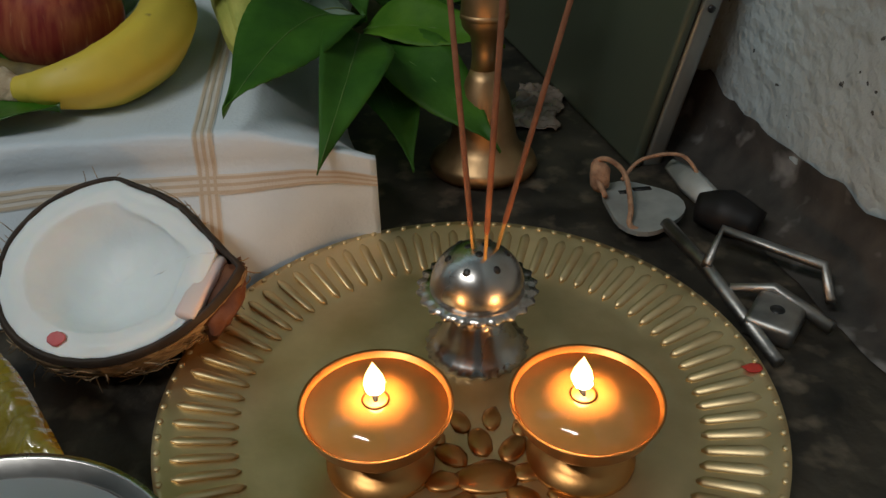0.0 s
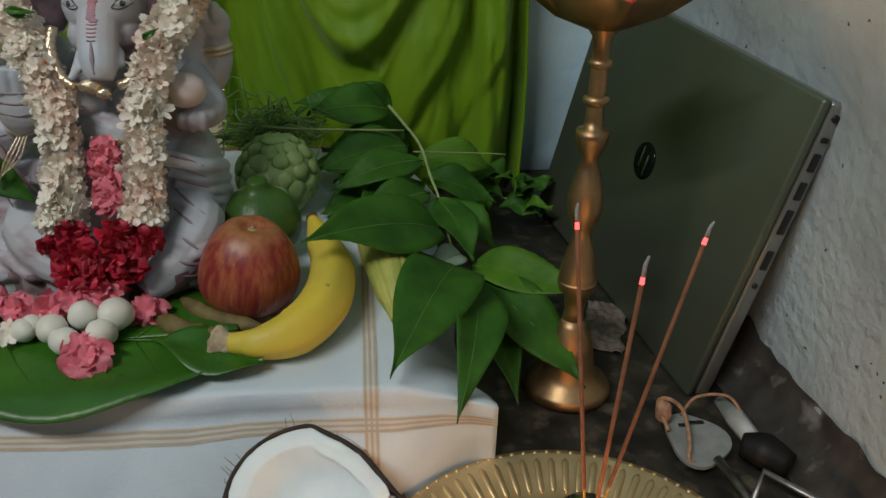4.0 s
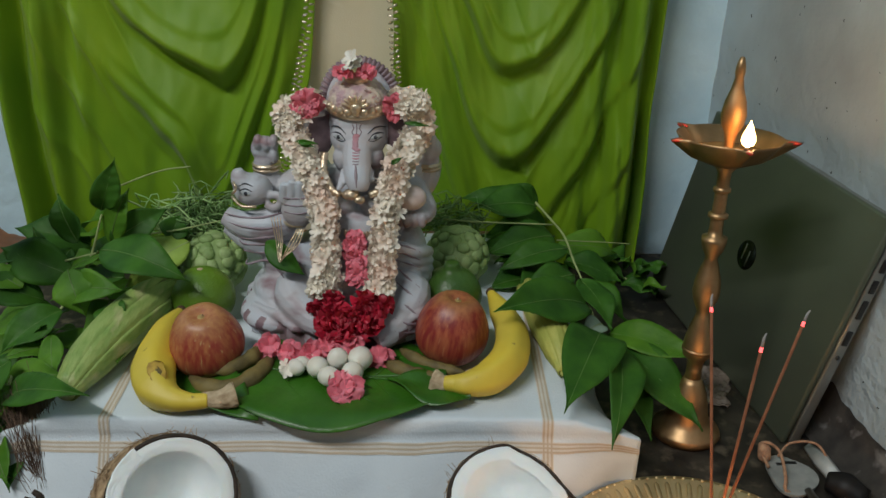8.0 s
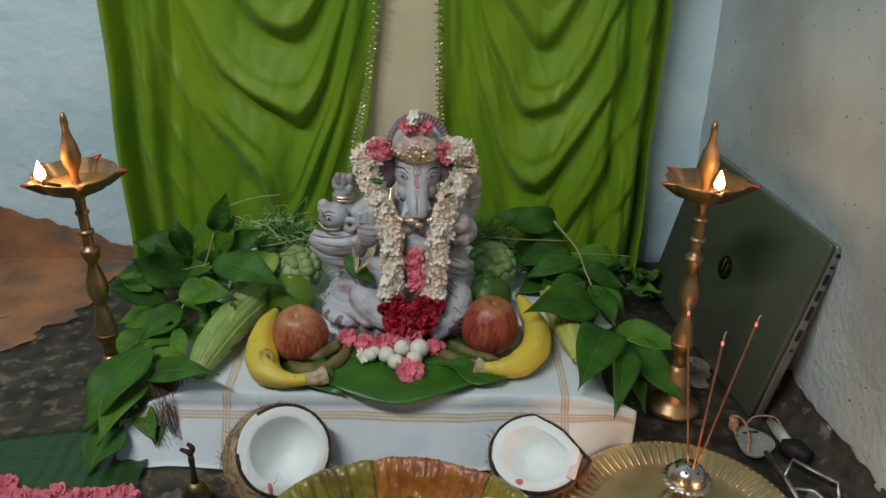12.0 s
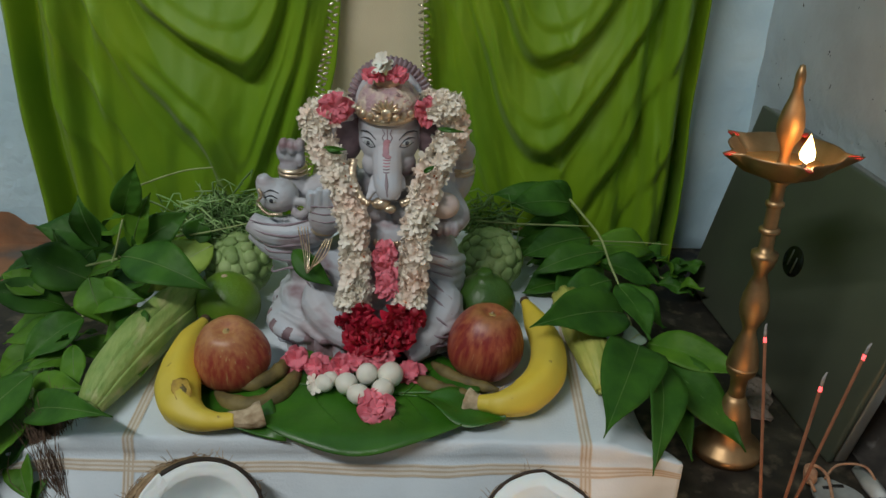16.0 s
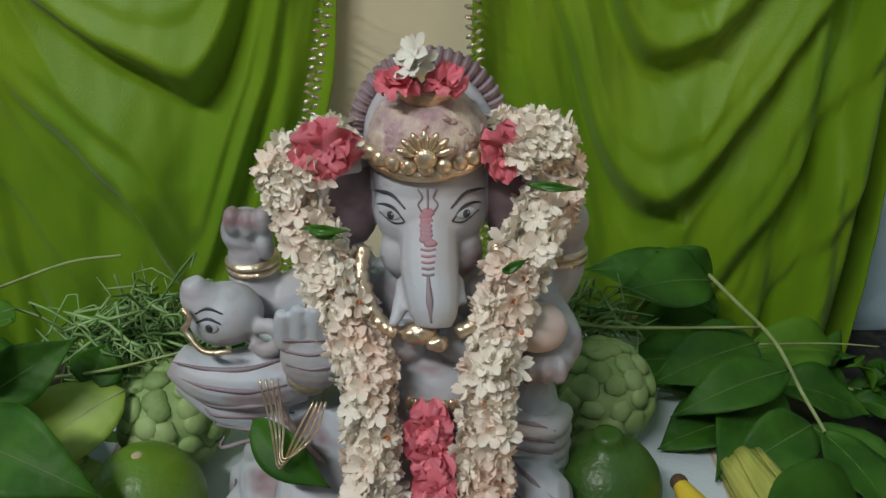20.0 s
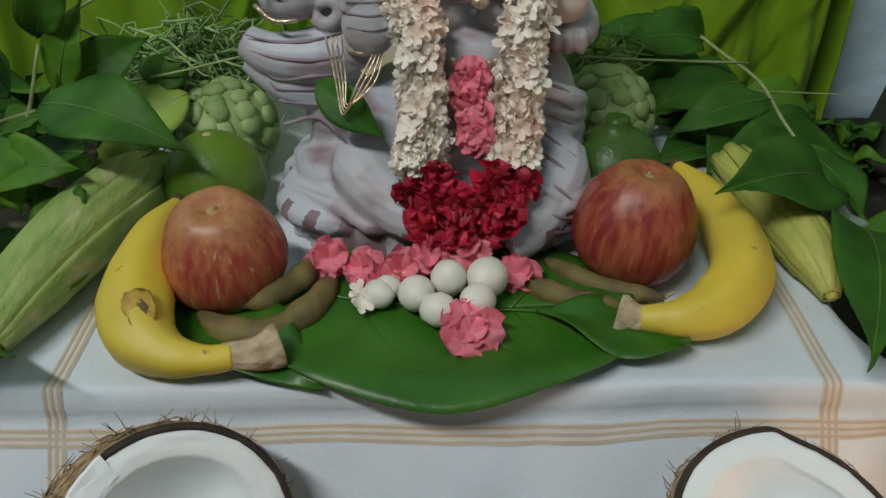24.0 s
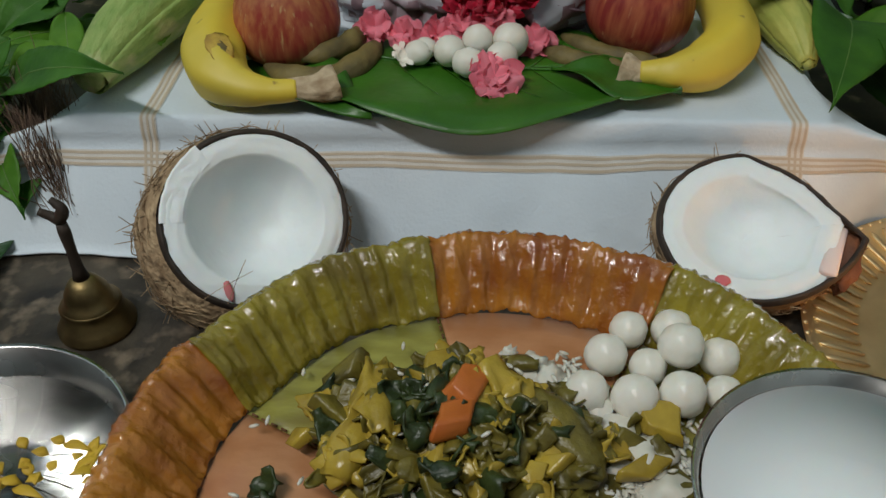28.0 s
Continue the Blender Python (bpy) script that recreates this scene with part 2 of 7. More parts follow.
def rough_wall(u, v):
    x, z = -2.6 + 3.3 * u, FLOOR - 0.03 + 2.7 * v
    return (x, WALL_Y + 0.002 * wob(x * 9, z * 9), z)


tagged(part("wall_north", sheet(rough_wall, 60, 50, -0.12), M_BLUE), "pale blue limewashed wall with pits", "wall", kind="structure")


def east(u, v):
    y, z = 0.53 - 3.2 * u, FLOOR - 0.03 + 2.7 * v
    foot = 0.014 * math.exp(-max(0.0, z - FLOOR) / 0.03) * (0.6 + 0.6 * wob(y * 12, 3))
    return (right_wall_x(y) - foot + 0.003 * wob(y * 10, z * 10, 5) + 0.0012 * wob(y * 45, z * 45, 2), y, z)


tagged(part("wall_east", sheet(east, 320, 200, -0.12), M_GREY), "rough whitewashed plaster wall with black specks", "wall", kind="structure")
tagged(part("wall_west", box(-2.7, -2.6, -2.6, 0.7, FLOOR, 2.7), M_PLAIN), "plain painted room wall", "wall", kind="structure")
tagged(part("wall_south", box(-2.7, 1.2, -2.7, -2.6, FLOOR, 2.7), M_PLAIN), "plain painted room wall", "wall", kind="structure")
tagged(part("ceiling", box(-2.7, 1.2, -2.7, 0.7, 2.68, 2.78), M_PLAIN), "plain white ceiling", "ceiling", kind="structure")
# ---- the altar ----
ALTAR = 0.100
M_CLOTH = mat("white_cotton", (0.72, 0.80, 0.86), (0.61, 0.69, 0.76), rough=0.9, scale=9, detail=8, bump=0.45, bump_scale=420, sheen=0.2, spots=(0.54, 0.60, 0.64), spot_scale=13, spot_at=(0.58, 0.80), deep=0.001)
M_BANDS = mat("tan_woven_stripe", (0.60, 0.50, 0.38), (0.54, 0.45, 0.34), rough=0.9, scale=60, bump=0.2, bump_scale=900)
M_WOOD = mat("stool_wood", (0.25, 0.15, 0.08), scale=14, rough=0.6, stretch=(1, 8, 8))
SX0, SX1, SY0, SY1 = -0.265, 0.205, 0.006, 0.42

stool = thing("low_stool", pose(0, 0, FLOOR), "low wooden stool hidden under a white cotton cloth", "stool")
part("stool_top", box(SX0, SX1, SY0, SY1, 0.05, ALTAR - FLOOR - 0.004, bevel=0.004), M_WOOD, stool)
for lx in (SX0 + 0.03, SX1 - 0.03):
    for ly in (SY0 + 0.03, SY1 - 0.03):
        part("leg", box(lx - 0.018, lx + 0.018, ly - 0.018, ly + 0.018, 0, 0.051, bevel=0.003), M_WOOD, stool)


def drape(x, y):
    """Cloth laid over the stool: flat on top, sloping out to the floor in front and at the sides."""
    ox = x - SX1 if x > SX1 else (x - SX0 if x < SX0 else 0.0)
    s = SY0 - y if y < SY0 else 0.0
    a = abs(ox)
    roll = 0.006
    z = ALTAR + 0.0013 * wob(x * 22, y * 22) + 0.0005 * wob(x * 70, y * 40)
    py, px = max(y, SY0), min(max(x, SX0), SX1)
    drop = 0.0
    if s > 0:
        fold = min(1.0, s / 0.05)
        py -= 0.003 * min(1, s / 0.01) + 0.58 * max(0.0, s - 0.018) + fold * (0.0030 * math.sin(x * 31 + 0.8) + 0.004 * wob(x * 14, 4) + 0.0016 * wob(x * 45, s * 30))
        drop = min(s, 0.018) * 0.95 + 0.86 * max(0.0, s - 0.018)
        tuck = min(1.0, max(0.0, (x - 0.17) / 0.09))
        py += (SY0 - 0.004 - py) * tuck * tuck * (3 - 2 * tuck)
    if a > 0:
        back = min(1.0, max(0.0, (y - SY0) / 0.07))
        px += math.copysign((0.95 - 0.13 * back) * a + 0.006 * math.sin(y * 37) * min(1, a / 0.05) * back, ox)
        slope = 0.95 * a * back + 0.30 * a * (1 - back)
        drop = math.hypot(drop, slope) if slope > drop else drop + 0.41 * slope * slope / max(1e-6, drop)
    z -= drop
    if z < FLOOR + 0.0025:
        z = FLOOR + 0.0025 + 0.0006 * (1 + wob(x * 40, y * 40))
    return Vector((px, py, z))


CX0, CX1, CY0, CY1 = SX0 - 0.085, SX1 + 0.066, SY0 - 0.092, SY1 - 0.02
cloth = thing("altar_cloth", pose(0, 0, 0), "white cotton cloth with tan woven stripes draped over the stool", "cloth")
part("cotton", sheet(lambda u, v: drape(CX0 + (CX1 - CX0) * u, CY0 + (CY1 - CY0) * v), 150, 130, 0.0012), M_CLOTH, cloth)


M_FAINT = mat("pale_tan_weave", (0.72, 0.69, 0.64), (0.66, 0.62, 0.56), rough=0.9, scale=60, bump=0.2, bump_scale=900)


def stripe(name, along_x, at, lift=0.0009):
    for k, w in ((0, 0.0052), (-1, 0.0008), (0, 0.0008), (1, 0.0008)):
        c = at + k * 0.0036
        ground = w > 0.002

        def f(u, v, c=c, w=w):
            if along_x:
                p = drape(CX0 + (CX1 - CX0) * u, c + (v - 0.5) * 2 * w)
                n = Vector((0, -1, 0)) if c < SY0 else Vector((0, 0, 1))
            else:
                y = CY0 + (CY1 - CY0) * u
                p = drape(c + (v - 0.5) * 2 * w, y)
                n = Vector((0, -0.7, 0.7)) if y < SY0 + 0.02 else Vector((0, 0, 1))
                if y < SY0 - 0.02:
                    n = Vector((0, -1, 0.1))
            return p + n * (lift - (0.00035 if ground else 0))
        part(name, sheet(f, 150, 4 if ground else 1), M_FAINT if ground else M_BANDS, cloth)


stripe("stripe", True, SY0 - 0.027)
stripe("stripe", False, -0.218)
stripe("stripe", False, 0.182)

# ---- hangings ----
M_GREEN = mat("green_silk", (0.200, 0.350, 0.005), (0.130, 0.285, 0.004), rough=0.5, scale=5, detail=5, mix=(0.3, 0.7), bump=0.25, bump_scale=420, sheen=0.1, stretch=(3, 1, 1.5))
M_CREAM = mat("cream_silk", (0.84, 0.75, 0.54), (0.76, 0.67, 0.46), rough=0.6, scale=8, bump=0.2, bump_scale=600)
M_GOLDTRIM = mat("gold_lace", (0.94, 0.87, 0.68), (0.55, 0.46, 0.28), rough=0.22, metal=0.85, scale=300, bump=0.4)


def swag_curtain(name, x0, x1, top, inner, low, label):
    """A cloth hung from its upper corners so that it sags in deep curved folds; low: where along its width the folds hang lowest."""
    def crease(p):
        k = 0.5 + 0.5 * math.sin(p)
        return 1 - 2 * (1 - k) ** 1.6

    def chance(i, k):
        return 0.5 + 0.5 * math.sin(i * 12.9898 + k * 78.233 + x0 * 41)

    def roll(q, u, spread):
        """A sagging fold: it swells downwards and is undercut by a sharp shadow below; each has its own depth and reach."""
        i = math.floor(q)
        r = q - i
        c, w = low + 0.26 * (chance(i, 1) - 0.5), spread * (0.62 + 0.4 * chance(i, 2))
        lip = min(1.0, r / 0.26)
        return (0.45 + 0.55 * chance(i, 3)) * math.exp(-abs((u - c) / w) ** 2.6) * lip * lip * (3 - 2 * lip) * (1 - r) ** 1.1

    def f(u, v):
        z = FLOOR + 0.006 + (top - FLOOR) * v
        x = lerp_edge(x0, x1, u, z, inner)
        d = (low - u) / low if u < low else (u - low) / (1 - low)
        rise = (0.50 if u < low else 0.42) * d ** 1.8
        q = (z - rise) / 0.145 + 0.9 * wob(u * 1.8, z * 2.2, x0 * 9) + 0.22 * wob(u * 6, z * 6, 3 + x0)
        outer, inside = (u, 1 - u) if x0 < 0 else (1 - u, u)
        ease = min(1.0, inside / 0.34)
        edge = min(1.0, max(0.0, (u if x0 < 0 else 1 - u) / 0.26))
        hem = min(1.0, max(0.25, (z - 0.05) / 0.16))
        swag = hem * ease * ease * (3 - 2 * ease) * (0.054 * roll(q, u, 0.44) + 0.020 * roll(q * 1.9 + 0.37 + 0.5 * wob(u * 3, z * 3, 14), u, 0.34) * max(0.0, 0.35 + wob(u * 3, z * 4, 8 + x0)))
        skew = (z - 0.9 * abs(u - low)) * 26 + 2.2 * wob(u * 4, z * 4, 31 + x0)
        swag += 0.0085 * edge * max(0.0, wob(u * 3.2, z * 3.4, 41 + x0)) * (1 - abs(math.sin(skew))) ** 2 * 2
        fall = max(0.0, 1 - outer / 0.30) + 0.35 * max(0.0, 1 - inside / 0.14)
        side = 0.019 * min(1.0, 1.6 * fall) * crease(u * 44 + 3.2 * wob(z * 2.2, u * 2, x0)) + 0.006 * min(1.0, fall) * crease(u * 97 + 4 * wob(z * 3, u * 3, 7 + x0))
        side += 0.009 * crease(u * 30 + 3 * wob(z * 2, 5, x0)) * max(0.0, 1 - z / 0.26)
        fine = 0.0016 * wob(u * 26, (z - rise) * 30, x0) + 0.005 * wob(u * 5, z * 4, x0 * 3)
        return (x + 0.005 * wob(z * 6, u * 4), min(WALL_Y - 0.014, WALL_Y - 0.046 - swag - side - fine), z)
    ob = thing(name, pose(0, 0, 0), label, "curtain", group="green hangings")
    part("hanging", sheet(f, 170, 380, 0.001), M_GREEN, ob)
    return ob


def lerp_edge(x0, x1, u, z, inner):
    e = inner(z)
    if x0 < 0:
        x0 -= 0.034 * max(0.0, 0.62 - z)
        return x0 + (e - x0) * u
    return e + (x1 - e) * u


TOP = 1.05
swag_curtain("green_curtain", -0.465, 0, TOP, lambda z: -0.055 - 0.10 * max(0, 0.56 - z) - 0.25 * max(0, 0.30 - z) ** 1.2, 0.72, "bright green silk curtain hung in curved folds on the wall")
swag_curtain("green_curtain", 0.02, 0.364, TOP, lambda z: 0.026 + 0.01 * max(0, 0.4 - z), 0.52, "bright green silk curtain hung in curved folds on the wall")


def cream(u, v):
    z = FLOOR + 0.01 + (TOP - FLOOR) * v
    return (-0.2 + 0.27 * u, WALL_Y - 0.026 + 0.002 * wob(u * 6, z * 4), z)


panel = thing("cream_panel", pose(0, 0, 0), "cream silk cloth panel edged with gold lace", "cloth")
part("silk", sheet(cream, 20, 40, 0.001), M_CREAM, panel)


def lace(points):
    """Gold zigzag lace: two lines of small sequins along an edge."""
    bm = bmesh.new()
    for i, p in enumerate(spline(points, 26)):
        side = 0.0032 if i % 2 else -0.0032
        t = pose(p.x + side, p.y - 0.022, p.z, random.uniform(-35, 35), random.uniform(-30, 30), random.uniform(-40, 40)).to_3x3()
        ball((p.x + side, p.y - 0.023, p.z), (0.0044, 0.0010, 0.0022), bm, 1, t)
    return bm


part("gold_lace", lace([(-0.055, 0.452, 1.0), (-0.057, 0.452, 0.75), (-0.062, 0.452, 0.5), (-0.078, 0.45, 0.37), (-0.098, 0.448, 0.28), (-0.118, 0.445, 0.19), (-0.14, 0.443, 0.1)]), M_GOLDTRIM, panel, "gold zigzag lace trim")
part("gold_lace", lace([(0.027, 0.452, 1.0), (0.026, 0.452, 0.75), (0.025, 0.452, 0.5), (0.027, 0.45, 0.37), (0.031, 0.448, 0.28), (0.034, 0.445, 0.19), (0.036, 0.443, 0.1)]), M_GOLDTRIM, panel, "gold zigzag lace trim")
# ---- fruit and offerings on the altar ----
M_APPLE = tinted(mat("blushed_apple_skin", (0.31, 0.045, 0.034), (0.46, 0.17, 0.07), rough=0.42, scale=13, detail=9, mix=(0.36, 0.62), stretch=(13, 13, 1.3), spots=(0.52, 0.34, 0.16), spot_scale=22, spot_at=(0.62, 0.75)), (0.48, 0.27, 0.11), 0.056, 0.088)
M_APPLE2 = tinted(mat("dark_apple_skin", (0.23, 0.025, 0.022), (0.40, 0.11, 0.05), rough=0.40, scale=13, detail=9, mix=(0.34, 0.60), stretch=(13, 13, 1.3), spots=(0.46, 0.20, 0.10), spot_scale=22, spot_at=(0.64, 0.78)), (0.46, 0.24, 0.09), 0.062, 0.086)
M_BANANA = mat("banana_peel", (0.78, 0.58, 0.055), (0.62, 0.49, 0.065), rough=0.5, scale=14, detail=8, bump=0.2, bump_scale=70, spots=(0.20, 0.11, 0.03), spot_scale=75, spot_at=(0.69, 0.76))
M_STALK = mat("banana_stalk", (0.60, 0.48, 0.32), (0.34, 0.24, 0.14), rough=0.85, scale=90, bump=0.8)
M_BRUISE = mat("banana_bruise", (0.56, 0.38, 0.055), (0.36, 0.22, 0.04), rough=0.6, scale=110, detail=8, bump=0.4)
M_LIME = mat("green_citrus_peel", (0.16, 0.27, 0.022), (0.085, 0.19, 0.016), rough=0.36, scale=18, bump=0.3, bump_scale=260, mix=(0.3, 0.7), spots=(0.38, 0.36, 0.045), spot_scale=9, spot_at=(0.55, 0.8))
M_LIME2 = mat("dark_green_citrus_peel", (0.075, 0.165, 0.025), (0.040, 0.105, 0.016), rough=0.38, scale=18, bump=0.35, bump_scale=260)
M_CUSTARD = mat("custard_apple_skin", (0.38, 0.50, 0.21), (0.19, 0.30, 0.09), rough=0.65, scale=40, bump=0.3)
M_HUSK = mat("corn_husk", (0.33, 0.43, 0.13), (0.20, 0.32, 0.075), rough=0.55, scale=30, detail=6, bump=0.5, bump_scale=90, stretch=(4, 1, 4), spots=(0.46, 0.46, 0.22), spot_scale=20, spot_at=(0.56, 0.72))
M_HUSKP = mat("pale_corn_husk", (0.52, 0.52, 0.13), (0.38, 0.42, 0.09), rough=0.55, scale=30, detail=6, bump=0.3, bump_scale=90, stretch=(4, 1, 4))
M_POD = mat("tamarind_pod", (0.20, 0.15, 0.045), (0.11, 0.085, 0.03), rough=0.65, scale=70, bump=0.4)
M_LEAF = mat("glossy_leaf", (0.064, 0.195, 0.019), (0.030, 0.115, 0.012), rough=0.55, scale=30, bump=0.35, bump_scale=110, vary=0.3, spec=0.28)
M_LEAF2 = mat("lighter_leaf", (0.140, 0.325, 0.026), (0.075, 0.215, 0.017), rough=0.55, scale=26, bump=0.35, bump_scale=110, vary=0.3, spec=0.28)
M_BIGLEAF = mat("betel_leaf", (0.045, 0.16, 0.010), (0.022, 0.098, 0.007), rough=0.38, scale=18, detail=8, bump=0.6, bump_scale=60)
M_RIB = mat("leaf_rib", (0.12, 0.22, 0.05), rough=0.5, scale=50)
M_TWIG = mat("twig", (0.36, 0.44, 0.18), (0.24, 0.30, 0.11), rough=0.7, scale=60)
M_GRASS = mat("durva_grass", (0.36, 0.52, 0.22), (0.17, 0.34, 0.10), rough=0.55, scale=60, vary=0.4)
M_PINK = mat("pink_petal", (0.90, 0.27, 0.34), (0.80, 0.17, 0.23), rough=0.6, scale=70, vary=0.22, sub=0.1)
M_RED = mat("crimson_petal", (0.55, 0.016, 0.050), (0.34, 0.008, 0.028), rough=0.55, scale=70, vary=0.3)
M_JASMINE = mat("jasmine_petal", (0.98, 0.93, 0.83), (0.96, 0.79, 0.68), rough=0.6, scale=30, mix=(0.32, 0.52), vary=0.06)
M_BUD = mat("white_bud", (0.84, 0.83, 0.76), (0.76, 0.73, 0.63), rough=0.5, scale=30, sub=0.15)
for m, share in ((M_JASMINE, 0.18), (M_PINK, 0.15), (M_RED, 0.15), (M_LEAF, 0.12), (M_LEAF2, 0.18), (M_GRASS, 0.2)):
    thin(m, share)
M_ORANGE = mat("orange_stalk", (0.62, 0.17, 0.03), rough=0.6, scale=80)


def at(x, y, z=ALTAR, rx=0, ry=0, rz=0):
    return pose(x, y, z, rx, ry, rz)


def apple(m, label, skin):
    ob = thing("apple", m, label, "apple", "apples on the altar")
    prof = []
    for i in range(19):
        a = math.pi * i / 18
        r = 0.0385 * math.sin(a) ** 0.82 * (1.0 - 0.20 * math.cos(a))
        z = 0.0385 + 0.0395 * math.cos(a) - 0.010 * math.exp(-(math.sin(a) / 0.30) ** 2) * (1 if math.cos(a) > 0 else -0.7)
        prof.append((max(r, 0.0), z))
    part("flesh", lathe(prof[::-1], 48, wave=lambda a, i: 1 + 0.022 * math.cos(5 * a + 0.6)), skin, ob)
    part("stalk", tube([(0, 0, 0.065), (0.001, 0.001, 0.069), (0.002, 0.0, 0.071)], 0.0011, 6), M_STALK, ob)
    part("calyx", ball((0, 0, 0.0680), (0.005, 0.005, 0.0018), None, 2), mat("apple_calyx", (0.45, 0.36, 0.12), (0.30, 0.16, 0.07), rough=0.6, scale=80), ob)
    return ob


apple(at(-0.142, 0.091, ALTAR + 0.003, 12, -4, 20) @ Matrix.Scale(0.90, 4), "red and yellow striped apple on the white altar cloth", M_APPLE)
apple(at(0.091, 0.104, ALTAR + 0.003, 9, 4, 80) @ Matrix.Scale(0.93, 4), "dark red striped apple beside a banana", M_APPLE2)


def banana(pts, rad, stalk, label, bruise=None):
    ob = thing("banana", at(0, 0, 0), label, "banana", "bananas on the altar")
    five = lambda a, s: 1 + 0.045 * math.cos(5 * a) * math.sin(math.pi * min(1, max(0, s)))
    part("peel", tube(pts, rad, 30, steps=9, shape=five), M_BANANA, ob)
    part("stalk", tube(stalk, [0.0072, 0.0074, 0.0092, 0.0105], 22, steps=6, flat=0.75, shape=lambda a, s: 1 + 0.30 * s * wob(2.5 * math.cos(a), 2.5 * math.sin(a), 3 * s) + 0.16 * s * math.cos(9 * a)), M_STALK, ob, "torn papery stalk end")
    part("tip", ball(pts[0], 0.0052, None, 2), mat("banana_tip", (0.10, 0.06, 0.03), rough=0.8, scale=90), ob)
    if bruise:
        turn = Vector((0.25, -0.35, 0.9)).to_track_quat("Z", "Y").to_matrix()
        part("bruise", ball(bruise, (0.0080, 0.0115, 0.0007), None, 3, turn, bumps=0.35, freq=1.6), M_BRUISE, ob, "brown sunken bruise")
        part("bruise", ball(Vector(bruise) + turn @ Vector((0.001, -0.001, 0.0003)), (0.0032, 0.0055, 0.0006), None, 3, turn, bumps=0.5), M_POD, ob, "pale dented middle of the bruise")
    return ob


banana([(-0.180, 0.136, 0.136), (-0.187, 0.110, 0.131), (-0.187, 0.078, 0.125), (-0.183, 0.048, 0.121), (-0.174, 0.026, 0.119), (-0.157, 0.013, 0.117), (-0.139, 0.010, 0.116), (-0.124, 0.012, 0.116)],
       [0.004, 0.0120, 0.0175, 0.0200, 0.0182, 0.0118, 0.0078, 0.0068], [(-0.129, 0.012, 0.116), (-0.120, 0.012, 0.117), (-0.110, 0.014, 0.117), (-0.100, 0.018, 0.118)],
       "ripe yellow banana with a brown bruise and torn stalk", (-0.1715, 0.0270, 0.1372))
banana([(0.139, 0.179, 0.135), (0.148, 0.147, 0.131), (0.156, 0.110, 0.126), (0.151, 0.072, 0.122), (0.133, 0.048, 0.118), (0.112, 0.038, 0.117), (0.098, 0.039, 0.116), (0.089, 0.041, 0.115)],
       [0.004, 0.0125, 0.0165, 0.018, 0.0168, 0.0120, 0.0085, 0.0070], [(0.092, 0.0405, 0.1155), (0.087, 0.041, 0.115), (0.082, 0.043, 0.115), (0.077, 0.045, 0.1155)], "ripe yellow banana curving round a red apple")


def citrus(m, r, material, nub, label):
    ob = thing("citrus_fruit", m, label, "fruit", "green citrus on the altar")
    prof = [(r * math.sin(math.pi * i / 16) * (1 + 0.05 * math.cos(math.pi * i / 16)), r * (0.97 - 0.97 * math.cos(math.pi * i / 16))) for i in range(17)]
    if nub:
        prof = prof[:-2] + [(0.30 * r, 1.93 * r), (0.25 * r, 2.05 * r), (0.24 * r, 2.12 * r), (0.14 * r, 2.16 * r), (0, 2.10 * r)]
    else:
        prof = prof[:-1] + [(0.10 * r, 1.93 * r), (0, 1.89 * r)]
    part("peel", lathe(prof, 40, wave=lambda a, i: 1 + 0.02 * math.cos(3 * a)), material, ob)
    if not nub:
        part("stalk_scar", ball((0, 0, 1.90 * r), (0.004, 0.004, 0.0016), None, 2), M_STALK, ob)
    return ob


citrus(at(-0.167, 0.174), 0.0330, M_LIME, False, "shiny green citrus fruit behind a red apple")
citrus(at(0.097, 0.182), 0.0325, M_LIME2, True, "dark green citrus fruit with a raised nub")


def custard_apple(m, label):
    ob = thing("custard_apple", m, label, "fruit", "custard apples on the altar")
    part("core", ball((0, 0, 0.036), (0.034, 0.034, 0.034), None, 3), M_CUSTARD, ob)
    bm = bmesh.new()
    for j in range(9):
        th = math.pi * (0.5 + j) / 9
        n = max(3, int(13 * math.sin(th)))
        for k in range(n):
            a = 2 * math.pi * (k + 0.5 * (j % 2)) / n
            d = Vector((math.sin(th) * math.cos(a), math.sin(th) * math.sin(a), math.cos(th)))
            d = (d + Vector((random.gauss(0, 0.05), random.gauss(0, 0.05), random.gauss(0, 0.05)))).normalized()
            q = random.uniform(0.0072, 0.0094)
            ball(d * 0.0335 + Vector((0, 0, 0.036)), (q, q * random.uniform(0.85, 1.1), random.uniform(0.0036, 0.0052)), bm, 2, d.to_track_quat("Z", "Y").to_matrix(), 0.25, 1.6)
    tagged(part("knobbly_skin", bm, M_CUSTARD, ob), kind="stuff")
    return ob


custard_apple(at(-0.172, 0.243), "pale green knobbly custard apple behind the citrus fruit")
custard_apple(at(0.105, 0.262), "pale green knobbly custard apple among leaves")


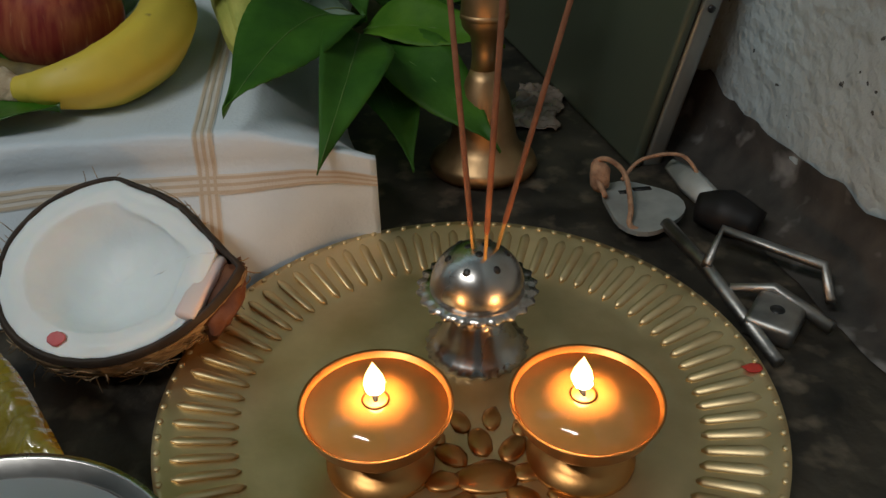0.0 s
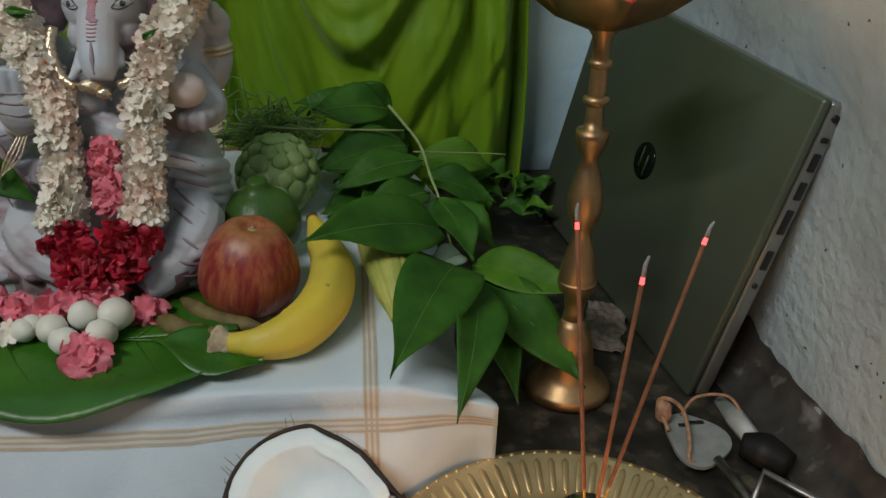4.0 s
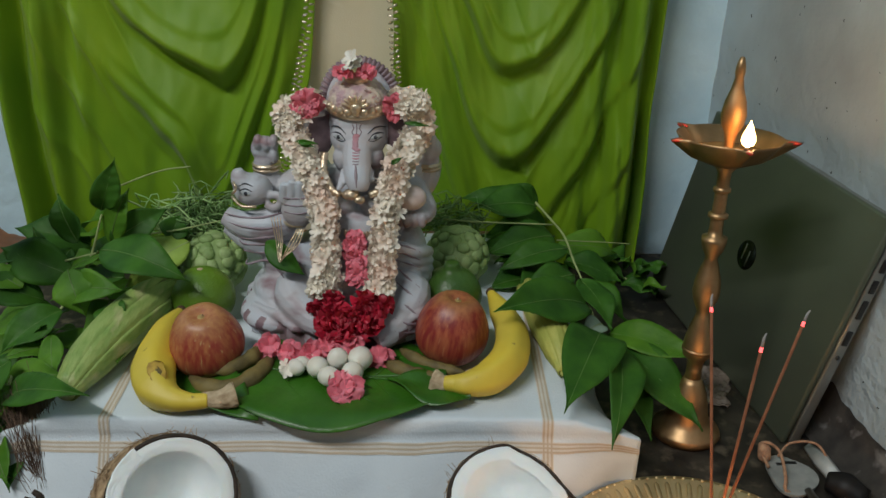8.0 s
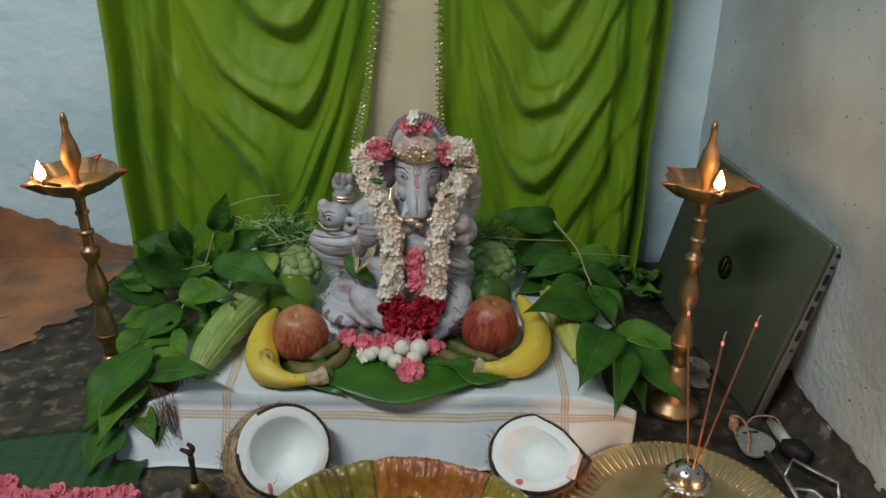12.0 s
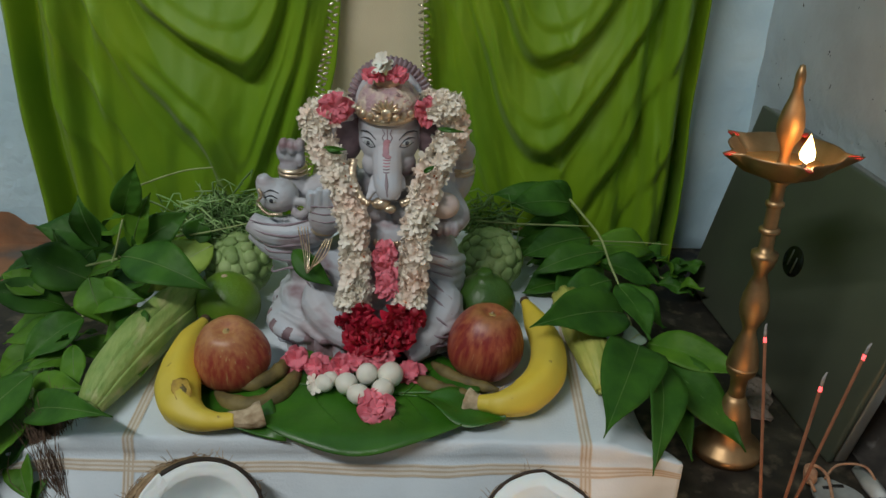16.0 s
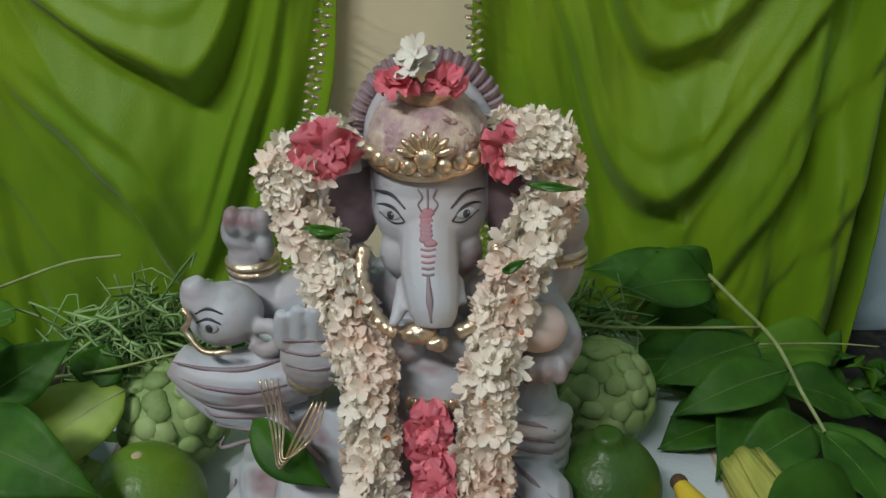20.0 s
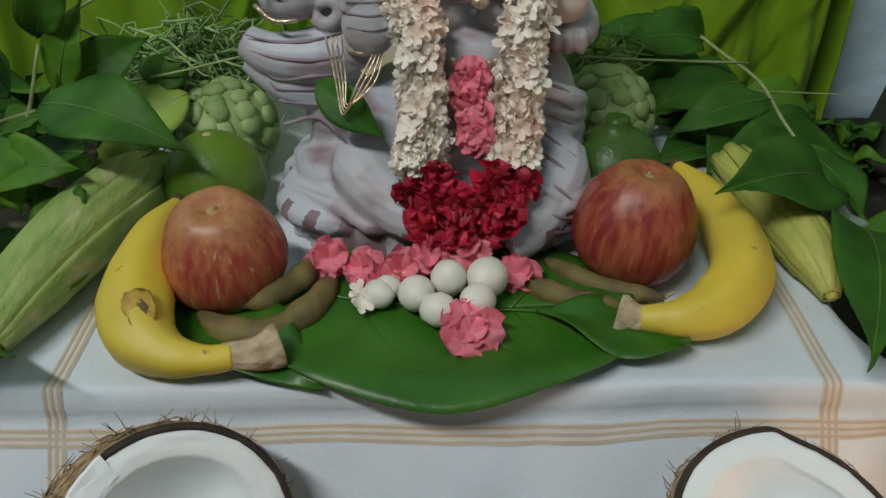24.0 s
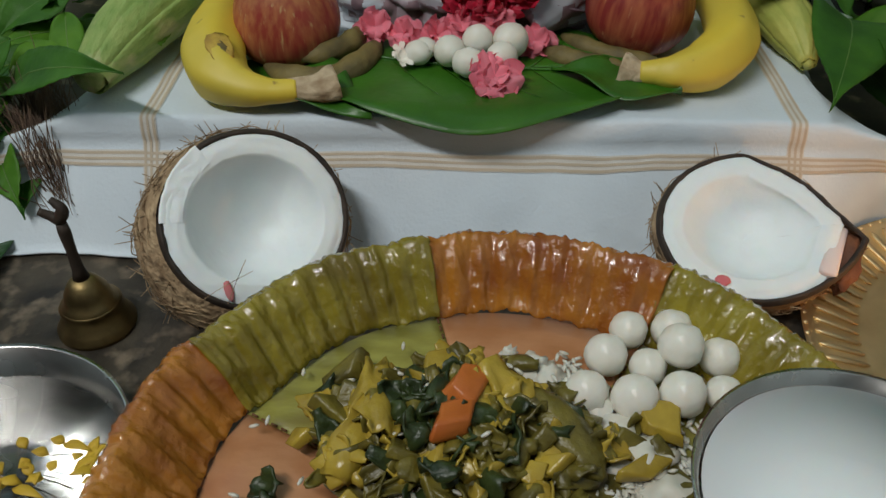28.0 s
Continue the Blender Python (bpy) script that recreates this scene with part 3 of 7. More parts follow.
def corn(pts, rad, label, husk=M_HUSK):
    """A cob in its husk: overlapping pointed husk leaves wrapped round a tapering core."""
    ob = thing("corn_cob", at(0, 0, 0), label, "corn", "corn on the altar")
    part("core", tube(pts, [r * 0.93 for r in rad], 20, steps=8), husk, ob)
    line = spline(pts, 10)
    n = len(line) - 1
    for k in range(6):
        a0 = k * math.pi / 3

        def f(u, v, a0=a0):
            s = 0.02 + 0.98 * v
            i = min(n - 1, int(s * n))
            c = line[i].lerp(line[i + 1], s * n - i)
            d = (line[i + 1] - line[i]).normalized()
            e = d.orthogonal().normalized()
            g = d.cross(e)
            r = float(np.interp(s, np.linspace(0, 1, len(rad)), rad)) * (1.0 + 0.03 * (k % 2) + 0.02 * math.sin(u * 25))
            w = 0.75 * (1 - 0.55 * v ** 3)
            a = a0 + (u - 0.5) * 2 * w
            return c + (math.cos(a) * e + math.sin(a) * g) * (r + 0.0016 * math.cos((u - 0.5) * math.pi))
        part("husk_leaf", sheet(f, 14, 16, 0.0006), husk, ob)
    return ob


corn([(-0.256, 0.020, 0.116), (-0.249, 0.062, 0.123), (-0.236, 0.112, 0.128), (-0.220, 0.160, 0.130), (-0.208, 0.195, 0.130)], [0.009, 0.019, 0.0225, 0.022, 0.014], "green corn cob in its husk lying across the altar edge")
corn([(0.204, 0.066, 0.108), (0.204, 0.095, 0.116), (0.196, 0.145, 0.122), (0.184, 0.205, 0.125)], [0.003, 0.014, 0.018, 0.013], "pale yellow-green corn cob half hidden by the leafy branch", M_HUSKP)


def pod(pts, r, label):
    ob = thing("tamarind_pod", at(0, 0, 0), label, "pod", "pods on the altar")
    part("shell", tube(pts, [0.002, r, r * 1.12, r * 0.95, r * 1.1, r, 0.002], 12, steps=8, flat=0.75, shape=lambda a, s: 1 + 0.07 * math.sin(s * 30)), M_POD, ob)
    part("stem", tube([pts[-1], Vector(pts[-1]) + Vector((0.005, 0.003, 0.002))], 0.001, 6), M_STALK, ob)


G = ALTAR + 0.010
pod([(-0.153, 0.056, G), (-0.132, 0.040, G), (-0.108, 0.041, G), (-0.089, 0.060, G + 0.002), (-0.079, 0.092, G + 0.003)], 0.0080, "curved brown green pod lying by an apple")
pod([(-0.133, 0.058, G + 0.006), (-0.113, 0.063, G + 0.007), (-0.098, 0.080, G + 0.007), (-0.092, 0.100, G + 0.006)], 0.0070, "curved brown green pod lying by an apple")
pod([(0.028, 0.083, G), (0.046, 0.070, G + 0.001), (0.062, 0.061, G + 0.001), (0.086, 0.054, G)], 0.0065, "thin brown green pod by the banana stalk")
pod([(0.045, 0.104, G + 0.001), (0.062, 0.086, G + 0.001), (0.080, 0.076, G), (0.108, 0.065, G)], 0.0058, "thin brown green pod by the banana stalk")


# ---- leaves ----
def leaf_mesh(base, tip, width, up=(0, 0, 1), fold=0.25, bend=0.12, wave=0.0, round_=1.0, thick=0.0005, bm=None, nu=8, nv=14, veins=0.0):
    """One leaf from base to tip, folded along its rib, bent and wavy."""
    b, t = Vector(base), Vector(tip)
    d = t - b
    ln = d.length
    dn = d.normalized()
    side = dn.cross(Vector(up))
    if side.length < 1e-3:
        side = dn.orthogonal()
    side.normalize()
    n = side.cross(dn)
    ph = random.uniform(0, 6)

    def f(u, v):
        w = width * math.sin(math.pi * min(1, v ** (0.8 * round_) * 0.985 + 0.008)) ** (0.85 + 0.55 * v * v) * (1 if v > 0.02 else 0.3)
        x = (u - 0.5) * w
        h = abs(x) * fold - bend * ln * (2 * v - 1) ** 2 + bend * ln + wave * math.sin(v * 9 + ph) * abs(u - 0.5) * 2 * width * 0.3 + veins * math.sin((v * ln - abs(x) * 0.9) * 560 + ph) * min(1.0, abs(u - 0.5) * 5)
        return b + dn * (ln * v) + side * x + n * (h - bend * ln * 0.0)
    return sheet(f, nu, nv, thick, bm)


def rib_mesh(base, tip, bend, up=(0, 0, 1), r=0.0005):
    b, t = Vector(base), Vector(tip)
    d = t - b
    dn = d.normalized()
    side = dn.cross(Vector(up))
    side.normalize()
    n = side.cross(dn)
    ln = d.length
    return tube([b + dn * ln * v + n * (-bend * ln * (2 * v - 1) ** 2 + bend * ln + 0.0003) for v in (0.0, 0.1, 0.25, 0.4, 0.55, 0.7, 0.85, 0.97)], [r * 1.5, r, r * 0.4], 5)


def branch(name, stems, leaves, label, light=0.3, loose=0.0):
    """Twigs with their leaves; each leaf is a part with its rib."""
    ob = thing(name, at(0, 0, 0), label, "leaves", "leafy branches")
    for pts, r in stems:
        part("twig", tube(pts, [r, r * 0.8, r * 0.5], 8, steps=6), M_TWIG, ob)
    for base, tip, width, *more in leaves:
        k = more[0] if more else {}
        if loose:
            base = Vector(base) + Vector((random.uniform(-1, 1), random.uniform(-1, 1), random.uniform(-1, 1))) * loose
            width *= random.uniform(0.8, 1.15)
        bend = k.get("bend", random.uniform(0.05, 0.14))
        up = k.get("up", (random.uniform(-0.3, 0.3), random.uniform(-0.5, -0.1), 1))
        lf = part("leaf", leaf_mesh(base, tip, width, up, fold=k.get("fold", random.uniform(0.12, 0.35)), bend=bend, wave=k.get("wave", 0.25), nv=44, veins=0.0004), M_LEAF2 if random.random() < light else M_LEAF, ob)
        part("rib", rib_mesh(base, tip, bend, up), M_RIB, lf)
    return ob


# right-hand branch: a long twig lying from the wall, its leaves fanned over the altar's corner
right_leaves = [
    ((0.243, 0.180, 0.120), (0.136, 0.094, 0.161), 0.058, {"bend": 0.10, "up": (-0.1, -0.7, 1), "fold": 0.15}),
    ((0.258, 0.158, 0.100), (0.195, 0.001, 0.112), 0.060, {"bend": 0.12, "up": (-0.1, -0.8, 1), "fold": 0.15}),
    ((0.266, 0.150, 0.092), (0.238, -0.014, 0.084), 0.042, {"bend": 0.14, "up": (0.3, -0.7, 1)}),
    ((0.268, 0.160, 0.084), (0.343, 0.052, 0.050), 0.050, {"bend": 0.12, "up": (0.2, -0.7, 1)}),
    ((0.270, 0.175, 0.086), (0.356, 0.110, 0.092), 0.040, {"bend": 0.10, "up": (0.1, -0.7, 1)}),
    ((0.247, 0.240, 0.117), (0.272, 0.170, 0.095), 0.040, {"bend": 0.10, "up": (0.3, -0.7, 1)}),
    ((0.225, 0.310, 0.140), (0.138, 0.270, 0.133), 0.044, {"bend": 0.12, "up": (-0.1, -0.7, 1)}),
    ((0.236, 0.280, 0.138), (0.151, 0.250, 0.124), 0.036, {"bend": 0.12, "up": (-0.1, -0.6, 1)}),
    ((0.210, 0.380, 0.150), (0.128, 0.350, 0.158), 0.048, {"bend": 0.12, "up": (-0.2, -0.8, 1)}),
    ((0.270, 0.155, 0.072), (0.290, 0.040, 0.050), 0.036, {"bend": 0.08, "up": (0.2, -0.6, 1)}),
    ((0.240, 0.240, 0.125), (0.171, 0.200, 0.116), 0.036, {"bend": 0.12, "up": (0, -0.6, 1)}),
    ((0.212, 0.390, 0.146), (0.165, 0.385, 0.176), 0.034, {"bend": 0.14, "up": (0, -0.9, 0.6)}),
    ((0.206, 0.400, 0.142), (0.112, 0.400, 0.150), 0.040, {"bend": 0.1, "up": (0, -0.8, 1)}),
    ((0.250, 0.262, 0.104), (0.300, 0.220, 0.076), 0.036, {"bend": 0.1, "up": (0.3, -0.5, 1)}),
    ((0.240, 0.310, 0.106), (0.310, 0.300, 0.080), 0.040, {"bend": 0.1, "up": (0.3, -0.5, 1)}),
    ((0.236, 0.350, 0.106), (0.320, 0.375, 0.085), 0.042, {"bend": 0.12, "up": (0.2, -0.7, 1)}),
    ((0.250, 0.360, 0.080), (0.335, 0.400, 0.062), 0.044, {}),
    ((0.236, 0.300, 0.104), (0.172, 0.210, 0.108), 0.044, {}),
    ((0.232, 0.340, 0.104), (0.152, 0.300, 0.108), 0.050, {}),
    ((0.222, 0.380, 0.106), (0.140, 0.370, 0.112), 0.050, {}),
    ((0.225, 0.400, 0.105), (0.165, 0.440, 0.118), 0.046, {}),
    ((0.200, 0.330, 0.106), (0.128, 0.320, 0.114), 0.046, {}),
    ((0.200, 0.270, 0.103), (0.142, 0.238, 0.108), 0.042, {}),
    ((0.282, 0.190, 0.060), (0.330, 0.130, 0.036), 0.032, {}),
]
branch("leafy_branch", [([(0.205, 0.400, 0.153), (0.221, 0.360, 0.146), (0.236, 0.310, 0.141), (0.243, 0.270, 0.127), (0.249, 0.240, 0.117), (0.255, 0.180, 0.100), (0.268, 0.152, 0.084)], 0.0017), ([(0.231, 0.33, 0.125), (0.29, 0.34, 0.118), (0.325, 0.335, 0.118)], 0.0009)], right_leaves,
       "green leafy branch lying over the corner of the altar cloth", 0.12)

# the heap at the other side: leafy sprigs pushed between the altar and the wall, dark and pointed
left_leaves = [
    ((-0.268, 0.190, 0.215), (-0.242, 0.190, 0.281), 0.036, {"bend": 0.12, "up": (0.3, -1, 0.1)}),
    ((-0.267, 0.190, 0.189), (-0.238, 0.200, 0.243), 0.034, {"bend": 0.10, "up": (-0.2, -1, 0.1)}),
    ((-0.269, 0.170, 0.182), (-0.166, 0.130, 0.174), 0.046, {"bend": 0.14, "up": (0.1, -0.7, 1)}),
    ((-0.268, 0.190, 0.182), (-0.208, 0.220, 0.212), 0.034, {"up": (0.2, -0.9, 0.5)}),
    ((-0.212, 0.220, 0.169), (-0.202, 0.240, 0.195), 0.028, {"up": (0.1, -1, 0.3)}),
    ((-0.305, 0.180, 0.148), (-0.384, 0.200, 0.174), 0.058, {"bend": 0.12, "up": (-0.3, -0.8, 0.8)}),
    ((-0.330, 0.170, 0.130), (-0.408, 0.150, 0.156), 0.042, {"bend": 0.14, "up": (-0.1, -0.7, 1)}),
    ((-0.340, 0.200, 0.168), (-0.415, 0.190, 0.140), 0.026, {"bend": 0.12, "up": (0, -0.3, 1)}),
    ((-0.300, 0.150, 0.146), (-0.228, 0.120, 0.168), 0.044, {"bend": 0.12, "up": (0.1, -0.8, 0.8)}),
    ((-0.310, 0.140, 0.130), (-0.350, 0.095, 0.108), 0.046, {"bend": 0.12, "up": (-0.2, -0.9, 0.8)}),
    ((-0.253, 0.130, 0.150), (-0.229, 0.092, 0.134), 0.030, {"bend": 0.12, "up": (0.1, -0.9, 0.8)}),
    ((-0.325, 0.210, 0.125), (-0.362, 0.230, 0.185), 0.040, {"up": (-0.2, -1, 0.3)}),
    ((-0.305, 0.220, 0.167), (-0.332, 0.240, 0.220), 0.036, {"up": (-0.3, -1, 0.2)}),
    ((-0.288, 0.150, 0.172), (-0.270, 0.120, 0.137), 0.038, {"up": (0.2, -1, 0.5)}),
    ((-0.335, 0.190, 0.105), (-0.410, 0.180, 0.082), 0.042, {}),
    ((-0.297, 0.110, 0.122), (-0.286, 0.062, 0.098), 0.030, {}),
    ((-0.350, 0.170, 0.080), (-0.420, 0.150, 0.044), 0.042, {}),
    ((-0.330, 0.120, 0.090), (-0.392, 0.080, 0.060), 0.046, {}),
]
for k in range(26):
    b = Vector((random.uniform(-0.36, -0.25), random.uniform(0.10, 0.34), random.uniform(0.075, 0.16)))
    d = Vector((random.uniform(-1, 0.6), random.uniform(-0.8, 0.4), random.uniform(-0.35, 0.5))).normalized() * random.uniform(0.045, 0.075)
    left_leaves.append((b, b + d, random.uniform(0.026, 0.044)))
for b, t, w in (((-0.25, 0.33, 0.125), (-0.165, 0.30, 0.135), 0.050), ((-0.24, 0.28, 0.125), (-0.175, 0.235, 0.14), 0.042), ((-0.22, 0.37, 0.125), (-0.14, 0.32, 0.135), 0.048), ((-0.33, 0.31, 0.13), (-0.42, 0.30, 0.15), 0.046)):
    left_leaves.append((b, t, w, {"up": (0, -0.8, 1)}))
branch("leafy_branch", [([(-0.335, 0.070, 0.085), (-0.315, 0.130, 0.118), (-0.285, 0.175, 0.165), (-0.266, 0.190, 0.218)], 0.0020), ([(-0.34, 0.36, 0.10), (-0.31, 0.26, 0.13), (-0.275, 0.185, 0.178)], 0.0018), ([(-0.275, 0.18, 0.178), (-0.33, 0.19, 0.160), (-0.37, 0.20, 0.150)], 0.0014)], left_leaves, "heap of dark green leafy sprigs at the side of the altar", 0.55, 0.006)
low_leaves = [
    ((-0.318, 0.060, 0.124), (-0.378, -0.030, 0.068), 0.058, {"bend": 0.10, "up": (-0.3, -0.7, 1)}),
    ((-0.322, 0.050, 0.098), (-0.358, -0.045, 0.062), 0.050, {"bend": 0.10, "up": (-0.2, -0.8, 0.8)}),
    ((-0.345, -0.005, 0.056), (-0.366, -0.062, 0.034), 0.050, {"bend": 0.08, "up": (-0.2, -0.6, 1)}),
    ((-0.322, 0.040, 0.094), (-0.217, -0.012, 0.138), 0.042, {"bend": 0.14, "up": (0, -0.6, 1)}),
    ((-0.330, 0.065, 0.096), (-0.272, 0.058, 0.110), 0.034, {"bend": 0.10, "up": (0, -0.7, 1)}),
    ((-0.337, 0.080, 0.095), (-0.385, 0.050, 0.078), 0.038, {}),
    ((-0.325, 0.020, 0.074), (-0.296, -0.030, 0.056), 0.030, {"bend": 0.10, "up": (0, -0.9, 0.6)}),
    ((-0.309, 0.020, 0.068), (-0.298, -0.028, 0.044), 0.026, {"bend": 0.10, "up": (0, -0.9, 0.6)}),
    ((-0.322, 0.030, 0.082), (-0.348, -0.012, 0.064), 0.040, {}),
    ((-0.330, 0.055, 0.075), (-0.375, 0.010, 0.042), 0.046, {}),
    ((-0.325, 0.040, 0.060), (-0.350, -0.020, 0.036), 0.044, {}),
]
branch("leafy_branch", [([(-0.335, 0.10, 0.10), (-0.325, 0.055, 0.100), (-0.320, 0.01, 0.080)], 0.002)], low_leaves, "dark green leaves hanging over the front corner of the altar", 0.30, 0.003)

hem_leaves = []
for k in range(9):
    b = Vector((0.325 + random.uniform(-0.03, 0.03), 0.385 + random.uniform(-0.03, 0.03), 0.034 + random.uniform(0, 0.03)))
    d = Vector((random.uniform(-0.4, 1), random.uniform(-1, 0.3), random.uniform(-0.2, 0.6))).normalized() * random.uniform(0.035, 0.055)
    hem_leaves.append((b, b + d, random.uniform(0.020, 0.032), {"wave": 0.7, "bend": 0.2}))
branch("leafy_branch", [([(0.30, 0.40, 0.035), (0.33, 0.385, 0.045), (0.365, 0.36, 0.035)], 0.0015)], hem_leaves, "small curled green leaves lying by the curtain's hem", 0.3)


def grass_heap(m, n, spread, length, label):
    ob = thing("grass_bundle", m, label, "grass", "grass bundles")
    bm = bmesh.new()
    for i in range(n):
        c = Vector((random.gauss(0, spread[0]), random.gauss(0, spread[1]), abs(random.gauss(0, spread[2]))))
        a = random.gauss(0.0, 1.2)
        d = Vector((math.cos(a), math.sin(a) * 0.8, random.gauss(0.12, 0.45)))
        s = random.uniform(0.5, 1) * length
        k = Vector((random.gauss(0, 0.010), random.gauss(0, 0.010), random.gauss(0.004, 0.010)))
        tube([c - d * s * 0.5, c - d * s * 0.1 + k, c + d * s * 0.25 + k, c + d * s * 0.5], [0.0007, 0.0015, 0.0004], 4, bm, flat=0.6)
    tagged(part("grass", bm, M_GRASS, ob), kind="stuff")
    return ob


grass_heap(at(-0.198, 0.278, 0.158), 260, (0.026, 0.016, 0.020), 0.046, "bundle of green durva grass behind the fruit")
grass_heap(at(0.092, 0.330, 0.140), 110, (0.024, 0.015, 0.014), 0.046, "bundle of green durva grass behind the statue")
light = thing("fallen_leaf", at(0, 0, 0), "broad pale yellow-green leaf beside the custard apple", "leaf")
part("blade", leaf_mesh((-0.190, 0.222, 0.172), (-0.258, 0.196, 0.128), 0.050, up=(0.1, -0.8, 1), fold=0.2, wave=0.3), mat("young_leaf", (0.34, 0.46, 0.075), (0.24, 0.37, 0.05), rough=0.5, scale=30, bump=0.3, bump_scale=90), light)
part("rib", rib_mesh((-0.190, 0.222, 0.172), (-0.258, 0.196, 0.128), 0.12, (0.1, -0.8, 1)), M_TWIG, light)
pale = thing("fallen_leaf", at(0, 0, 0), "small pale leaf turned underside up on the cloth", "leaf")
part("blade", leaf_mesh((0.262, 0.175, 0.098), (0.228, 0.128, 0.110), 0.024, up=(0, -0.7, 1), fold=0.3), mat("leaf_underside", (0.34, 0.44, 0.36), (0.24, 0.34, 0.25), rough=0.7, scale=60, bump=0.3), pale)
part("rib", rib_mesh((0.262, 0.175, 0.098), (0.228, 0.128, 0.110), 0.12, (0, -0.7, 1)), M_TWIG, pale)
sprig = thing("leaf_sprig", at(0, 0, 0), "thin twig with small narrow leaves", "twig")
part("twig", tube([(0.06, 0.30, 0.17), (0.12, 0.29, 0.168), (0.22, 0.30, 0.160)], [0.0014, 0.001], 6, steps=5), M_TWIG, sprig)
for i in range(14):
    b = Vector((0.08 + 0.0035 * i, 0.296, 0.168))
    part("leaflet", leaf_mesh(b, b + Vector((0.014, random.uniform(-0.008, 0.004), random.choice((-1, 1)) * random.uniform(0.005, 0.013))), 0.004, nu=2, nv=4), M_GRASS, sprig)
sprig2 = thing("dry_twig", at(0, 0, 0), "thin brown twig lying among the leaves", "twig")
part("twig", tube([(-0.30, 0.30, 0.20), (-0.23, 0.27, 0.235), (-0.19, 0.26, 0.245)], [0.0012, 0.0009], 6, steps=4), M_TWIG, sprig2)
part("twig", tube([(-0.25, 0.23, 0.175), (-0.20, 0.225, 0.185), (-0.15, 0.23, 0.195)], [0.0012, 0.0008], 6, steps=4), M_TWIG, sprig2)

# big round leaf on the altar, a folded small leaf and a leaf under the banana
big = thing("betel_leaf", at(0, 0, ALTAR), "large round dark green leaf lying before the statue", "leaf")


def big_leaf(u, v):
    a = 2 * math.pi * u
    r = v * (1 + 0.03 * math.cos(3 * a + 1) + 0.012 * math.sin(7 * a))
    x, y = -0.014 + 0.103 * r * math.cos(a), 0.062 + 0.079 * r * math.sin(a)
    sag = max(0.0, 0.004 - y) * 0.35
    return (x, y, 0.0065 + 0.004 * v * v + 0.0015 * math.sin(5 * a) * v * v - sag)


part("blade", sheet(big_leaf, 64, 12, 0.0007), M_BIGLEAF, big)
part("rib", tube([(-0.10, 0.075, 0.0108), (-0.05, 0.066, 0.0085), (0.0, 0.060, 0.0085), (0.05, 0.055, 0.009), (0.082, 0.050, 0.011)], [0.0012, 0.0010, 0.0005], 6, steps=4), M_BIGLEAF, big)
for i in range(5):
    for s in (1, -1):
        x = -0.07 + 0.03 * i
        part("vein", tube([(x, 0.068 - 0.1 * (x + 0.07), 0.0089), (x + 0.02, 0.066 + s * 0.03 - 0.1 * (x + 0.07), 0.0092), (x + 0.035, 0.064 + s * 0.048, 0.0102)], [0.0004, 0.0002], 5), M_BIGLEAF, big)


def single_leaf(base, tip, w, label, **k):
    ob = thing("betel_leaf", at(0, 0, 0), label, "leaf", "single leaves on the altar")
    part("blade", leaf_mesh(base, tip, w, **k), M_BIGLEAF, ob)
    return ob


single_leaf((0.112, 0.024, ALTAR + 0.009), (0.034, 0.054, ALTAR + 0.0125), 0.046, "small crumpled green leaf under the banana stalk", fold=0.10, wave=0.28, bend=0.02)
single_leaf((-0.175, 0.070, ALTAR + 0.004), (-0.078, 0.000, ALTAR + 0.007), 0.060, "flat green leaf under the banana", fold=0.1, wave=0.3, bend=0.02)


# ---- flowers ----
def petals(bm, c, r, n, turn=None, layers=3, ruffle=0.35, open_=0.9):
    """A ruffled many-petalled bloom facing local +z."""
    turn = turn or Matrix.Identity(3)
    c = Vector(c)
    for L in range(layers):
        k = max(4, n - L)
        lift = 0.15 + 0.85 * L / max(1, layers - 1) * open_
        rr = r * (1 - 0.24 * L)
        for i in range(k):
            a = 2 * math.pi * (i + 0.5 * (L % 2)) / k + random.uniform(-0.2, 0.2)
            ph = random.uniform(0, 6)
            w = rr * random.uniform(0.46, 0.70)
            tilt, size = random.uniform(-0.22, 0.28), random.uniform(0.78, 1.14)

            def f(u, v, a=a, ph=ph, lift=lift + tilt, rr=rr * size, w=w):
                s = v ** 0.9 * (1 - 0.10 * abs(math.sin(u * 8 + ph)) * v)
                x = rr * s * (1 - 0.25 * lift)
                y = (u - 0.5) * 2 * w * (0.25 + 0.75 * math.sin(math.pi * min(1, 0.15 + 0.72 * v)))
                z = rr * (lift * s * 0.75 + ruffle * 0.35 * v * math.sin(u * 9 + ph) - 0.25 * s * s * (1 - lift)) + 0.1 * rr
                return c + turn @ Vector((x * math.cos(a) - y * math.sin(a), x * math.sin(a) + y * math.cos(a), z))
            sheet(f, 7, 5, 0, bm)
    return bm


def facing(d):
    return Vector(d).to_track_quat("Z", "Y").to_matrix()


def bloom(c, r, d, material, label, n=7, layers=3, group="pink flowers", name="pink_flower"):
    ob = thing(name, at(*c), label, "flower", group)
    part("petals", petals(bmesh.new(), (0, 0, 0), r, n, facing(d), layers, 0.75), material, ob)
    part("calyx", ball(-facing(d).col[2] * r * 0.12, (r * 0.22, r * 0.22, r * 0.22), None, 2), M_RIB, ob)
    return ob


from mathutils.bvhtree import BVHTree

